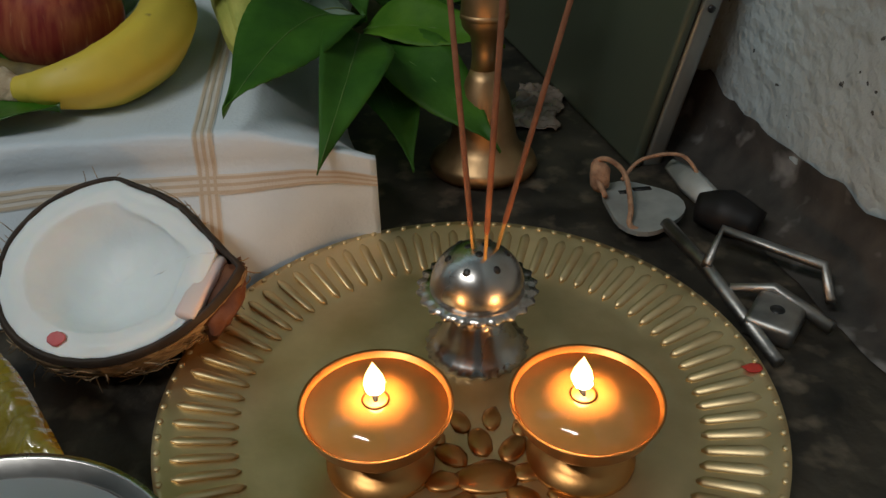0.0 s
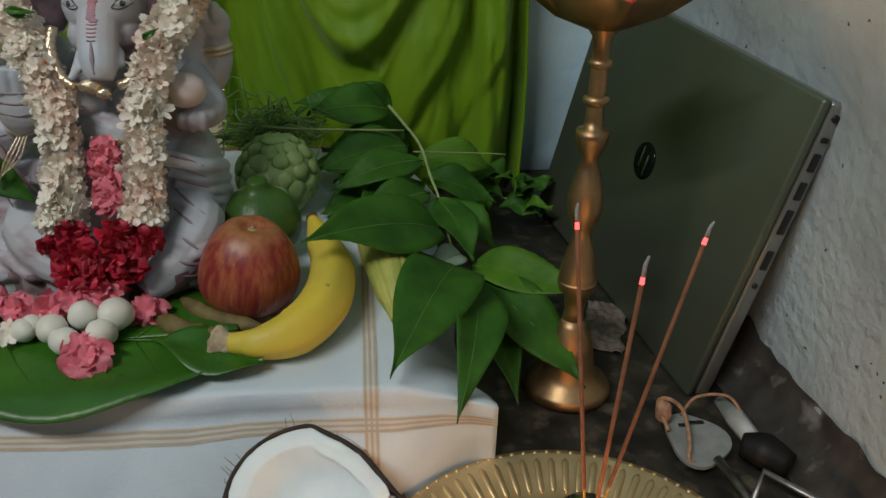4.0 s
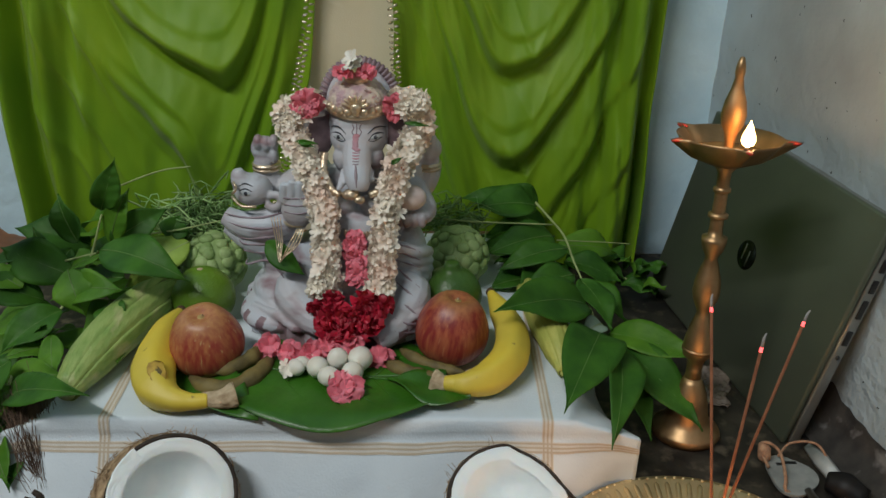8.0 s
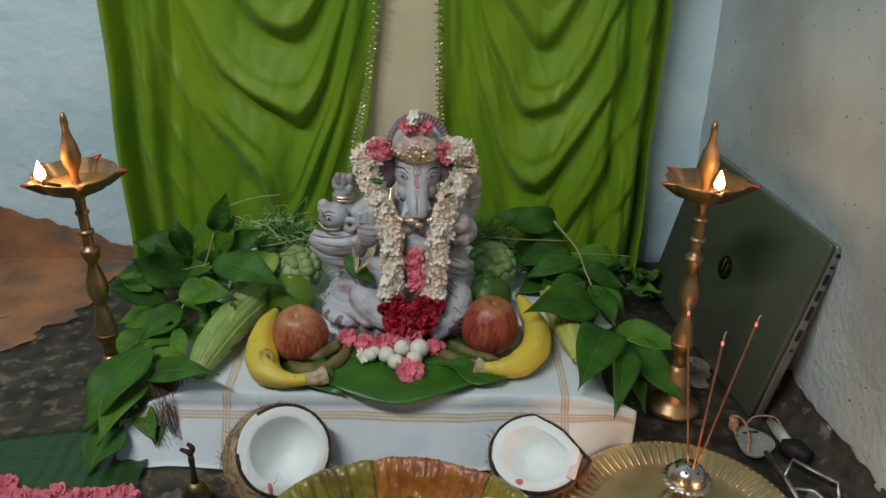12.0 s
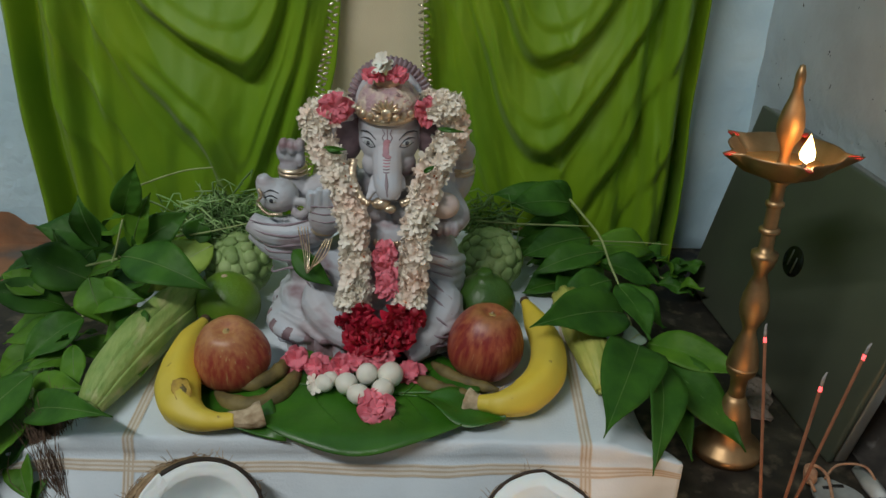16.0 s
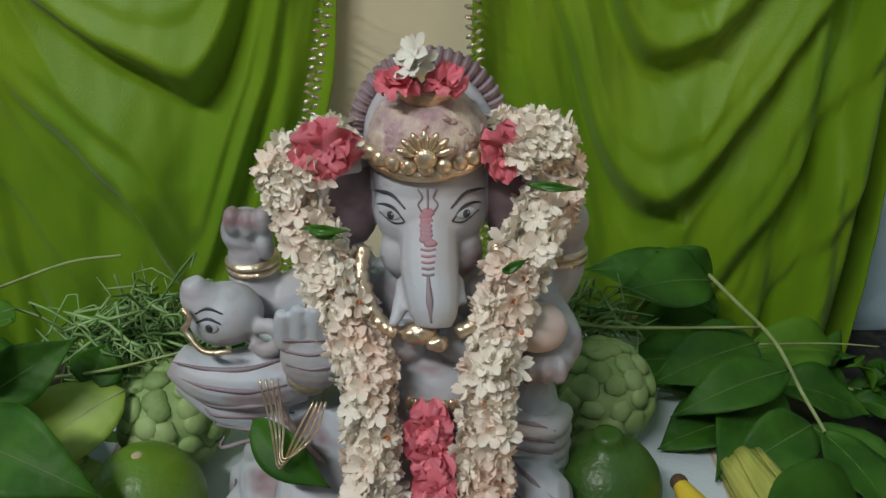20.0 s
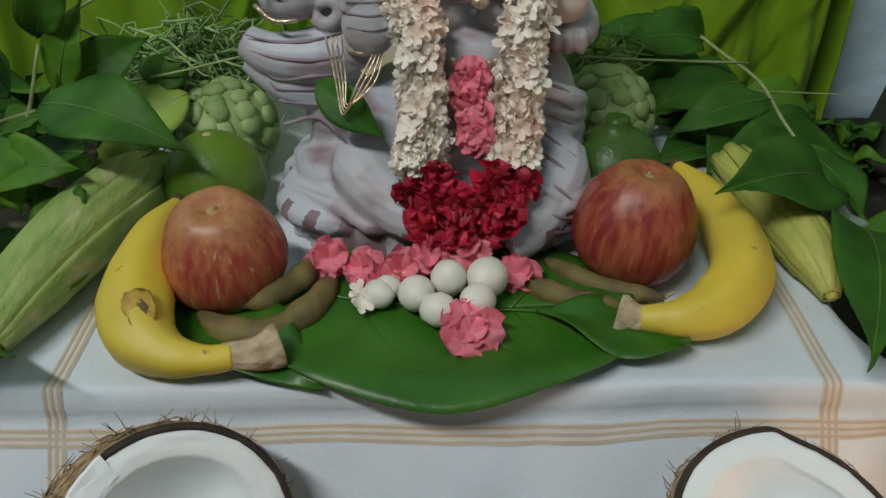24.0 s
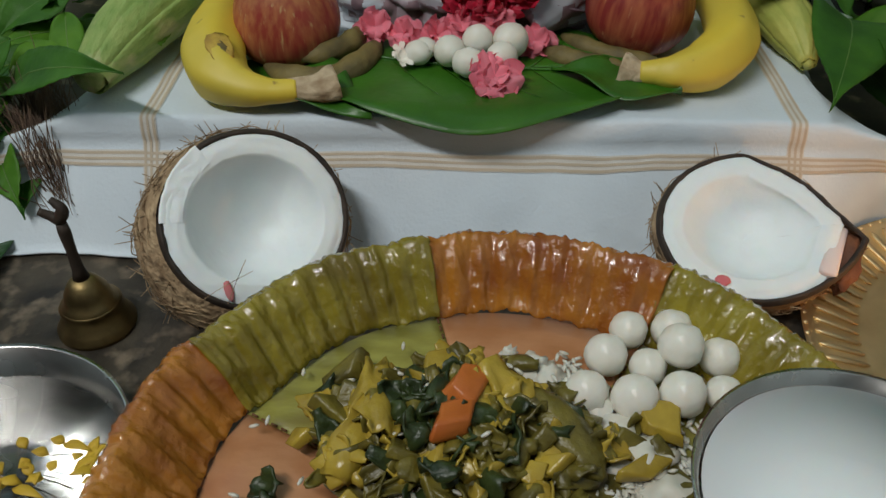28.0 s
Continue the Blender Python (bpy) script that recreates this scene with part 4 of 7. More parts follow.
# ---- the statue: one mesh ----
M_STONE = mat("painted_grey_resin", (0.52, 0.57, 0.64), (0.50, 0.48, 0.50), rough=0.5, scale=16, detail=5, bump=0.12, bump_scale=120, spots=(0.27, 0.17, 0.19), spot_scale=22, spot_at=(0.53, 0.74), stretch=(1, 1, 2.2))
M_GOLD = mat("gold_paint", (0.86, 0.73, 0.54), (0.62, 0.47, 0.33), rough=0.30, metal=0.8, scale=80, bump=0.5, bump_scale=260)
M_MAUVE = mat("mauve_paint", (0.30, 0.21, 0.23), (0.17, 0.11, 0.13), rough=0.6, scale=60)
M_PALE = mat("pale_sweet_paint", (0.78, 0.68, 0.62), (0.72, 0.58, 0.55), rough=0.5, scale=40)
M_VERM = mat("vermilion_paste", (0.50, 0.24, 0.28), (0.44, 0.26, 0.31), rough=0.8, scale=90)
M_WASH_SHADE = mat("mauve_wash_and_shade", (0.33, 0.28, 0.32), (0.24, 0.17, 0.20), rough=0.6, scale=40)
M_ROSE = mat("rose_paint", (0.62, 0.42, 0.40), (0.50, 0.28, 0.28), rough=0.6, scale=60)
M_INK = mat("black_paint", (0.05, 0.055, 0.07), rough=0.4, scale=60)
M_WHITE = mat("white_paint", (0.50, 0.55, 0.58), rough=0.5, scale=60)
M_BEIGE = mat("beige_resin", (0.66, 0.56, 0.46), (0.47, 0.32, 0.35), rough=0.5, scale=75, detail=6, mix=(0.42, 0.60), bump=0.8, bump_scale=150, deep=0.003)
SO = Vector((0.0, 0.19, ALTAR))


def statue():
    bm = bmesh.new()

    def e(c, r, turn=None):
        ball(c, r, bm, 3, turn)

    def limb(pts, r):
        tube(pts, r, 14, bm, steps=5)
    # draped seat
    e((-0.020, 0.200, 0.108), (0.108, 0.092, 0.016))
    e((-0.080, 0.165, 0.124), (0.046, 0.046, 0.018))
    e((-0.075, 0.190, 0.140), (0.040, 0.050, 0.022))
    e((0.046, 0.165, 0.122), (0.038, 0.050, 0.024))
    e((0.046, 0.195, 0.165), (0.026, 0.040, 0.050))
    e((-0.030, 0.190, 0.160), (0.050, 0.050, 0.045))
    e((0.010, 0.20, 0.18), (0.05, 0.045, 0.06))
    lathe([(0.0, 0.0), (1.0, 0.0), (1.0, 0.014), (0.97, 0.024), (0.90, 0.031), (0.6, 0.035), (0.0, 0.036)], 160, bm, wave=lambda a, i: 1 + (0.030 * math.cos(28 * a + 1.2 * math.sin(3 * a)) if i in (1, 2, 3) else 0), m=pose(-0.020, 0.195, 0.100) @ Matrix.Diagonal((0.104, 0.088, 1.35, 1)))
    for i in range(7):
        limb([(0.036 + 0.002 * i, 0.150 + 0.004 * i, 0.205 - 0.011 * i), (0.062 + 0.001 * i, 0.160 + 0.004 * i, 0.192 - 0.011 * i), (0.072, 0.190, 0.178 - 0.010 * i)], 0.0065)
    for i in range(4):
        limb([(-0.110 + 0.012 * i, 0.150 - 0.008 * i, 0.137 - 0.001 * i), (-0.080 + 0.006 * i, 0.128 - 0.005 * i, 0.136 - 0.002 * i), (-0.044, 0.122 - 0.003 * i, 0.138 - 0.003 * i)], [0.002, 0.0050, 0.003])
    for i in range(4):
        limb([(0.036, 0.112, 0.136 - 0.008 * i), (0.060, 0.118 + 0.002 * i, 0.142 - 0.008 * i), (0.082, 0.150, 0.140 - 0.008 * i)], [0.003, 0.0058, 0.004])
    # folded legs
    limb([(-0.020, 0.17, 0.150), (-0.065, 0.150, 0.152), (-0.040, 0.118, 0.138), (0.0, 0.108, 0.130)], [0.024, 0.022, 0.018, 0.013])
    limb([(0.020, 0.17, 0.150), (0.055, 0.150, 0.150), (0.040, 0.118, 0.132), (0.020, 0.104, 0.118)], [0.024, 0.021, 0.017, 0.012])
    # trunk of the body
    e((0.000, 0.186, 0.205), (0.040, 0.038, 0.040))
    e((0.000, 0.200, 0.245), (0.042, 0.028, 0.034))
    e((-0.046, 0.208, 0.262), (0.018, 0.016, 0.018))
    e((0.048, 0.210, 0.262), (0.018, 0.016, 0.018))
    e((-0.014, 0.166, 0.243), (0.014, 0.010, 0.012))
    e((0.018, 0.166, 0.243), (0.014, 0.010, 0.012))
    # head, ears, trunk
    e((0.002, 0.203, 0.318), (0.0285, 0.028, 0.030))
    e((0.002, 0.196, 0.303), (0.0285, 0.026, 0.024))
    e((-0.011, 0.186, 0.284), (0.013, 0.012, 0.014))
    e((0.015, 0.186, 0.284), (0.013, 0.012, 0.014))
    limb([(0.002, 0.190, 0.305), (0.002, 0.176, 0.296), (0.002, 0.166, 0.286), (0.003, 0.158, 0.278), (0.004, 0.152, 0.269), (0.004, 0.149, 0.263)], [0.011, 0.0140, 0.0142, 0.0130, 0.0115, 0.0085])
    e((-0.038, 0.198, 0.304), (0.017, 0.006, 0.026), pose(0, 0, 0, 0, 12, 24).to_3x3())
    e((0.042, 0.198, 0.304), (0.017, 0.006, 0.026), pose(0, 0, 0, 0, -12, -24).to_3x3())
    for k in (-1, 1):
        limb([(0.002 + k * 0.032, 0.191, 0.328), (0.002 + k * 0.047, 0.188, 0.326), (0.002 + k * 0.055, 0.188, 0.308), (0.002 + k * 0.048, 0.188, 0.288), (0.002 + k * 0.036, 0.188, 0.280)], [0.0030, 0.0042, 0.0046, 0.0040, 0.0028])
    limb([(-0.010, 0.168, 0.278), (-0.013, 0.155, 0.268), (-0.016, 0.148, 0.264)], [0.0042, 0.0036, 0.002])
    limb([(0.014, 0.168, 0.278), (0.017, 0.157, 0.270)], [0.0042, 0.003])
    # raised back hands
    for s, hx, hy in ((-1, -0.097, 0.213), (1, 0.0715, 0.219)):
        limb([(s * 0.048, 0.212, 0.258), (hx * 0.85, hy, 0.240), (hx * 1.0, hy, 0.256), (hx, hy, 0.275)], [0.016, 0.015, 0.013, 0.011])
        e((hx, hy, 0.283), (0.014, 0.011, 0.014))
        for k in range(3):
            e((hx - s * 0.004 - 0.008 + 0.008 * k, hy - 0.008, 0.293 - 0.002 * (k % 2)), (0.0052, 0.007, 0.0085))
        e((hx - s * 0.011, hy - 0.008, 0.279), (0.005, 0.006, 0.009))
    # palm raised in blessing
    limb([(-0.047, 0.200, 0.252), (-0.066, 0.180, 0.222), (-0.060, 0.168, 0.222)], [0.016, 0.014, 0.012])
    e((-0.058, 0.160, 0.238), (0.0165, 0.0085, 0.019))
    for k in range(4):
        x = -0.071 + 0.0082 * k
        limb([(x, 0.158, 0.247), (x + 0.001, 0.157, 0.262 + 0.003 * math.sin(k * 1.1)), (x + 0.002, 0.156, 0.268 + 0.003 * math.sin(k * 1.1))], [0.0045, 0.0041, 0.0032])
    limb([(-0.046, 0.157, 0.234), (-0.039, 0.153, 0.252)], [0.005, 0.0038])
    # hand with the sweet
    limb([(0.048, 0.202, 0.252), (0.068, 0.190, 0.228), (0.060, 0.176, 0.226)], [0.016, 0.013, 0.011])
    e((0.060, 0.174, 0.226), (0.015, 0.012, 0.009))
    for k in range(3):
        e((0.050 + 0.008 * k, 0.165, 0.225), (0.0045, 0.006, 0.008))
    # the mouse on its rest
    e((-0.106, 0.184, 0.250), (0.020, 0.018, 0.017))
    limb([(-0.110, 0.182, 0.253), (-0.117, 0.180, 0.264), (-0.119, 0.180, 0.273)], [0.015, 0.010, 0.005])
    limb([(-0.092, 0.178, 0.245), (-0.080, 0.174, 0.248), (-0.076, 0.173, 0.241), (-0.084, 0.173, 0.234), (-0.092, 0.175, 0.238)], 0.0042)
    limb([(-0.136, 0.182, 0.222), (-0.118, 0.178, 0.214), (-0.092, 0.180, 0.212), (-0.070, 0.184, 0.215)], [0.010, 0.014, 0.019, 0.018])
    limb([(-0.138, 0.184, 0.208), (-0.112, 0.182, 0.196), (-0.080, 0.186, 0.190)], [0.006, 0.015, 0.020])
    limb([(-0.085, 0.186, 0.195), (-0.085, 0.188, 0.165), (-0.080, 0.190, 0.135)], [0.022, 0.018, 0.026])
    me = bpy.data.meshes.new("statue_rough")
    bm.to_mesh(me)
    bm.free()
    ob = new("statue_rough", me)
    md = ob.modifiers.new("blend", "REMESH")
    md.mode, md.voxel_size = "VOXEL", 0.0013
    dg = bpy.context.evaluated_depsgraph_get()
    out = bmesh.new()
    out.from_mesh(ob.evaluated_get(dg).to_mesh())
    bpy.data.objects.remove(ob)
    for k in range(2):
        bmesh.ops.smooth_vert(out, verts=out.verts, factor=0.5, use_axis_x=True, use_axis_y=True, use_axis_z=True)
    out.faces.ensure_lookup_table()
    # ears and the seat's hem are painted mauve
    for f in out.faces:
        c = f.calc_center_median()
        if abs(c.x - 0.002) > 0.029 and 0.284 < c.z < 0.324 and c.y < 0.215 and abs(c.x - 0.002) < 0.049 and c.y > 0.188:
            f.material_index = 2

    # low faces that look down get the wash as shade put into the colour
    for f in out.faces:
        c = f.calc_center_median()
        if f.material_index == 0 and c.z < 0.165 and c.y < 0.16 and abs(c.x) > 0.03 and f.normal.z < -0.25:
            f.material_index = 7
        a = math.atan2((c.y - 0.195) / 0.088, (c.x + 0.020) / 0.104)
        if 0.104 < c.z < 0.133 and c.y < 0.19 and math.cos(28 * a + 1.2 * math.sin(3 * a)) < -0.1 - 22 * (c.z - 0.116):
            f.material_index = 2
    tree = BVHTree.FromBMesh(out)

    def on(x, z, off=0.0):
        """The place on the statue's front at x and z, lifted off it towards the visitor."""
        p, nrm, i, d = tree.ray_cast(Vector((x, -0.5, z)), Vector((0, 1, 0)))
        return p - Vector((0, off, 0)) if p else Vector((x, 0.17, z))

    def turn_on(x, z):
        p, nrm, i, d = tree.ray_cast(Vector((x, -0.5, z)), Vector((0, 1, 0)))
        return (nrm if nrm.y < 0 else -nrm).to_track_quat("Z", "Y").to_matrix()

    def line(pts, r, index, off=0.0003):
        add(tube([on(x, z, off) for x, z in pts], r, 6, steps=5), index)

    def add(shape_bm, index):
        for f in shape_bm.faces:
            f.material_index = index
        tmp = bpy.data.meshes.new("piece")
        shape_bm.to_mesh(tmp)
        shape_bm.free()
        out.from_mesh(tmp)
        bpy.data.meshes.remove(tmp)
    X = 0.002
    # painted fold lines of the robe, the mouse's cloth and the seat's hem
    for i in range(6):
        z = 0.232 - 0.010 * i
        line([(-0.134 + 0.004 * i, z - 0.002), (-0.116, z - 0.007 + 0.003 * math.sin(i * 2.2)), (-0.094, z - 0.006), (-0.074, z - 0.002 - 0.002 * i)], [0.0003, 0.0012, 0.0015, 0.0004], 7, 0.0)
    for i in range(8):
        z = 0.204 - 0.0105 * i
        line([(0.040, z + 0.004), (0.052, z - 0.001 + 0.002 * math.sin(i * 1.7)), (0.064, z - 0.009)], [0.0003, 0.0013, 0.0004], 7, 0.0)
    # halo behind the crown, ridged
    arc = [(X + 0.036 * math.cos(math.radians(a)), 0.222, 0.330 + 0.042 * math.sin(math.radians(a))) for a in range(-8, 190, 4)]
    add(tube(arc, 0.0046, 12), 2)
    for k in range(30):
        a = math.radians(-8 + k * 196 / 29)
        for r0, idx in ((0.0365, 7), (0.0365, 2)):
            rr = 0.0056 if idx == 2 else 0.0059
            off = 0.0 if idx == 2 else 0.03
            c = Vector((X + r0 * math.cos(a + off), 0.222, 0.330 + (r0 + 0.0055) * math.sin(a + off)))
            add(lathe([(rr * 0.8, -0.0012), (rr, -0.0006), (rr, 0.0006), (rr * 0.8, 0.0012)], 12, m=Matrix.Translation(c) @ Vector((-math.sin(a), 0, math.cos(a))).to_track_quat("Z", "Y").to_matrix().to_4x4()), idx)
    add(tube([(X + 0.029 * math.cos(math.radians(a)), 0.217, 0.330 + 0.034 * math.sin(math.radians(a))) for a in range(0, 184, 6)], 0.0048, 8), 0)
    # crown
    crown = pose(X, 0.203, 0.333, 8, 0, 0)
    dome = [(0.0, 0), (0.0285, 0.0)] + [(0.0292 * math.cos(math.radians(6 * k)) ** 0.8, 0.004 + 0.0245 * math.sin(math.radians(6 * k))) for k in range(15)] + [(0.0, 0.0287)]
    add(lathe(dome, 96, wave=lambda a, i: 1 + (0.075 * wob(7 * math.cos(a), 7 * math.sin(a), i * 0.85) + 0.035 * wob(19 * math.cos(a), 19 * math.sin(a), i * 1.9)) * min(1, i / 4), m=crown), 6)
    add(lathe([(0.0, 0.026), (0.0125, 0.026), (0.0135, 0.030), (0.0120, 0.0345), (0.006, 0.037), (0.0, 0.0375)], 28, m=crown), 1)
    add(lathe([(0.0290, -0.0035), (0.0318, -0.001), (0.0315, 0.002), (0.0290, 0.004)], 40, m=crown), 1)
    for k in range(9):
        a = math.radians(-90 + (k - 4) * 15)
        p = crown @ Vector((0.0305 * math.cos(a), 0.0305 * math.sin(a), 0.0055))
        add(ball(p, (0.0042, 0.003, 0.0042), None, 2), 1)
    for k in range(7):
        b = (k - 3) * 0.42
        p = crown @ Vector((0.0095 * math.sin(b), -0.0305, 0.0110 + 0.0085 * math.cos(b)))
        add(ball(p, (0.0020, 0.0022, 0.0050), None, 2, pose(0, 0, 0, 0, math.degrees(b), 0).to_3x3()), 1)
    add(ball(crown @ Vector((0, -0.031, 0.0105)), (0.0055, 0.0035, 0.0055), None, 2), 1)
    for k in range(22):
        a = random.uniform(-2.9, -0.25)
        q = random.random()
        p = crown @ Vector(((0.0285 - 0.008 * q) * math.cos(a), (0.0285 - 0.008 * q) * math.sin(a), 0.010 + 0.013 * q))
        add(ball(p, (random.uniform(0.002, 0.004), 0.0018, 0.0016), None, 2, pose(0, 0, 0, 0, random.uniform(-40, 40), math.degrees(a) + 90).to_3x3(), 0.4), 8 if k % 3 else 6)
    # face: eyes, brows, forehead marks
    for k in (-1, 1):
        ex, ez = X + k * 0.0180, 0.3085
        add(ball(on(ex, ez), (0.0056, 0.0024, 0.0008), None, 3, turn_on(ex, ez)), 5)
        add(ball(on(ex, ez, 0.0006), (0.0024, 0.0021, 0.0008), None, 2, turn_on(ex, ez)), 4)
        add(ball(on(ex + 0.0008, ez + 0.0008, 0.0014), 0.0005, None, 1), 5)
        line([(ex - k * 0.0068, ez - 0.0018), (ex - k * 0.002, ez + 0.0030), (ex + k * 0.003, ez + 0.0034), (ex + k * 0.0072, ez + 0.0012)], [0.0004, 0.0009, 0.0004], 4)
        line([(ex - k * 0.0066, ez - 0.0022), (ex - k * 0.001, ez - 0.0034), (ex + k * 0.006, ez - 0.0012)], [0.0003, 0.0005, 0.0003], 4)
        line([(ex - k * 0.0072, ez + 0.0040), (ex - k * 0.001, ez + 0.0085), (ex + k * 0.005, ez + 0.0080), (ex + k * 0.009, ez + 0.0045)], [0.0004, 0.0010, 0.0004], 4)
        line([(X + k * 0.0030, 0.3120), (X + k * 0.0046, 0.3150), (X + k * 0.0026, 0.3180), (X + k * 0.0045, 0.3220)], 0.00045, 7)
    line([(X, 0.3130), (X, 0.3180), (X, 0.3225)], 0.0005, 7)
    for k in range(8):
        z = 0.3010 + 0.0015 * k
        add(ball(on(X + random.uniform(-0.0016, 0.0016), z), (0.0032, 0.0022, 0.0007), None, 2, turn_on(X, z), bumps=0.3), 3)
    line([(X, 0.2890), (X + 0.0005, 0.2800), (X + 0.001, 0.2700)], [0.0008, 0.0018, 0.0006], 7, 0.0)
    for k in range(5):
        z = 0.2985 - 0.0022 * k
        w = 0.0034 - 0.00016 * k
        line([(X - w, z + 0.0003), (X, z), (X + w, z + 0.0003)], 0.0007, 3 if k < 3 else 7, 0.0)
    # gold: necklace, cuffs, belt, pendant, mouse's bridle
    add(tube([(-0.030, 0.176, 0.292), (-0.031, 0.166, 0.280), (-0.024, 0.156, 0.264), (-0.014, 0.151, 0.258)], [0.0036, 0.0042, 0.0036], 8, steps=8, shape=lambda a, s: 1 + 0.15 * math.cos(s * 60)), 1)
    add(tube([(0.034, 0.176, 0.292), (0.035, 0.166, 0.280), (0.028, 0.156, 0.264), (0.014, 0.151, 0.258)], [0.0036, 0.0042, 0.0036], 8, steps=8, shape=lambda a, s: 1 + 0.15 * math.cos(s * 60)), 1)
    add(ball((-0.004, 0.1500, 0.2590), (0.0085, 0.006, 0.0055), None, 3, bumps=0.3), 1)
    add(ball((0.005, 0.1480, 0.2545), (0.0055, 0.0045, 0.004), None, 3, bumps=0.3), 1)
    for hx, hy in ((-0.097, 0.213), (0.0715, 0.219)):
        for dz in (0.0, 0.0042):
            add(lathe([(0.0118, -0.0022), (0.0148, -0.0008), (0.0148, 0.0012), (0.0118, 0.0024)], 24, m=pose(hx * 0.99, hy, 0.2625 + dz)), 1)
    add(lathe([(0.0112, -0.002), (0.0140, 0), (0.0112, 0.002)], 24, m=pose(-0.0605, 0.168, 0.2235, 10, 0, 0)), 1)
    for k in range(9):
        add(ball((-0.010 + 0.0035 * k, 0.1475 + 0.0001 * (k - 4) ** 2, 0.2165 + 0.0001 * (k - 4) ** 2), (0.0022, 0.002, 0.0042), None, 2), 1)
    add(tube([(-0.121, 0.1675, 0.264), (-0.118, 0.1645, 0.259), (-0.122, 0.163, 0.253)], 0.0016, 6, steps=3), 1)
    add(tube([(-0.126, 0.176, 0.245), (-0.114, 0.1655, 0.239), (-0.100, 0.1655, 0.239)], 0.0016, 6, steps=4), 1)
    # the mouse's eye
    add(ball(on(-0.110, 0.2525), (0.0052, 0.0030, 0.0008), None, 3, turn_on(-0.110, 0.2525)), 5)
    add(ball(on(-0.1095, 0.2523, 0.0005), (0.0023, 0.0023, 0.0008), None, 2, turn_on(-0.110, 0.2525)), 4)
    line([(-0.1165, 0.2540), (-0.110, 0.2570), (-0.1035, 0.2545)], [0.0004, 0.0008, 0.0004], 4)
    line([(-0.1165, 0.2590), (-0.110, 0.2618), (-0.1025, 0.2590)], [0.0004, 0.0008, 0.0004], 4)
    # lines of the palm and fingers
    for z in (0.2385, 0.2465, 0.2535):
        line([(-0.070, z), (-0.058, z - 0.0012), (-0.047, z)], 0.0008, 7, 0.0)
    # the sweet in the hand
    add(ball((0.0550, 0.171, 0.2475), (0.0150, 0.0135, 0.0128), None, 3), 9)
    # fringe of the mouse's cloth
    for k in range(7):
        add(tube([(-0.083, 0.168, 0.224 - 0.002 * k), (-0.078 + 0.002 * k, 0.158, 0.202 - 0.003 * k), (-0.062 + 0.003 * k, 0.152, 0.182 - 0.003 * k)], 0.0008, 5, steps=4), 6)
    for v in out.verts:
        v.co -= SO
    ob = part("elephant_headed_statue", out, [M_STONE, M_GOLD, M_MAUVE, M_VERM, M_INK, M_WHITE, M_BEIGE, M_WASH_SHADE, M_ROSE, M_PALE])
    ob.matrix_basis = Matrix.Translation(SO)
    return tagged(ob, "grey and gold painted seated elephant-headed idol draped with garlands", "statue")


statue()

# ---- garland and flowers ----
def jasmine(bm, c, r, d):
    """A small open five-petalled flower with rounded, curled petals."""
    t = facing(d)
    c = Vector(c)
    a0 = random.uniform(0, 6)
    for i in range(5):
        a = a0 + i * 1.2566 + random.uniform(-0.15, 0.15)
        k, curl = r * random.uniform(0.85, 1.1), random.uniform(-0.15, 0.35)
        row = []
        for q, w, h in ((0.04, 0.10, -0.15), (0.42, 0.31, 0.20), (0.80, 0.36, 0.36), (1.06, 0.14, 0.34 + curl)):
            row.append([bm.verts.new(c + t @ Vector((k * (q * math.cos(a) - w * e * math.sin(a)), k * (q * math.sin(a) + w * e * math.cos(a)), k * (h + 0.16 * abs(e))))) for e in (-1, 0, 1)])
        for p, q in zip(row, row[1:]):
            for j in range(2):
                bm.faces.new((p[j], p[j + 1], q[j + 1], q[j]))


def strand(path, rad, n):
    """Jasmine packed round a string."""
    line = spline(path, 10)
    bm, eyes = bmesh.new(), bmesh.new()
    for i in range(n):
        s = (i + random.random()) / n * (len(line) - 1)
        k = min(len(line) - 2, int(s))
        c = line[k].lerp(line[k + 1], s - k)
        d = (line[k + 1] - line[k]).normalized()
        e = d.orthogonal().normalized()
        e.rotate(Matrix.Rotation(random.uniform(0, 6.283), 3, d))
        r = rad * (0.82 + 0.20 * math.sin(s * 1.3) + 0.10 * math.sin(s * 3.7)) * random.uniform(0.5, 1.12)
        out = (e + 0.5 * Vector((random.gauss(0, 0.6), random.gauss(0, 0.6), random.gauss(0, 0.6)))).normalized()
        jasmine(bm, c + e * r, random.uniform(0.0058, 0.0082), out)
        if random.random() < 0.10:
            ball(c + e * (r + 0.0020), 0.0012, eyes, 1)
    tube([p for p in line], rad * 0.62, 10, bm)
    return bm, eyes


slip = thing("betel_leaf", at(0, 0, 0), "small dark leaf tied with gold threads at the idol's side", "leaf", "single leaves on the altar")
part("blade", leaf_mesh((-0.090, 0.150, 0.208), (-0.050, 0.130, 0.180), 0.024, up=(0.1, -1, 0.3), fold=0.3), M_LEAF, slip)
for k in range(4):
    part("gold_thread", tube([(-0.082 + 0.003 * k, 0.146, 0.236), (-0.077 + 0.002 * k, 0.136, 0.214), (-0.073 + 0.001 * k, 0.126, 0.197 + 0.002 * k), (-0.064 + 0.003 * k, 0.130, 0.214), (-0.055 + 0.002 * k, 0.138, 0.228)], 0.0006, 5, steps=6), M_GOLD, slip, "thin gold thread")

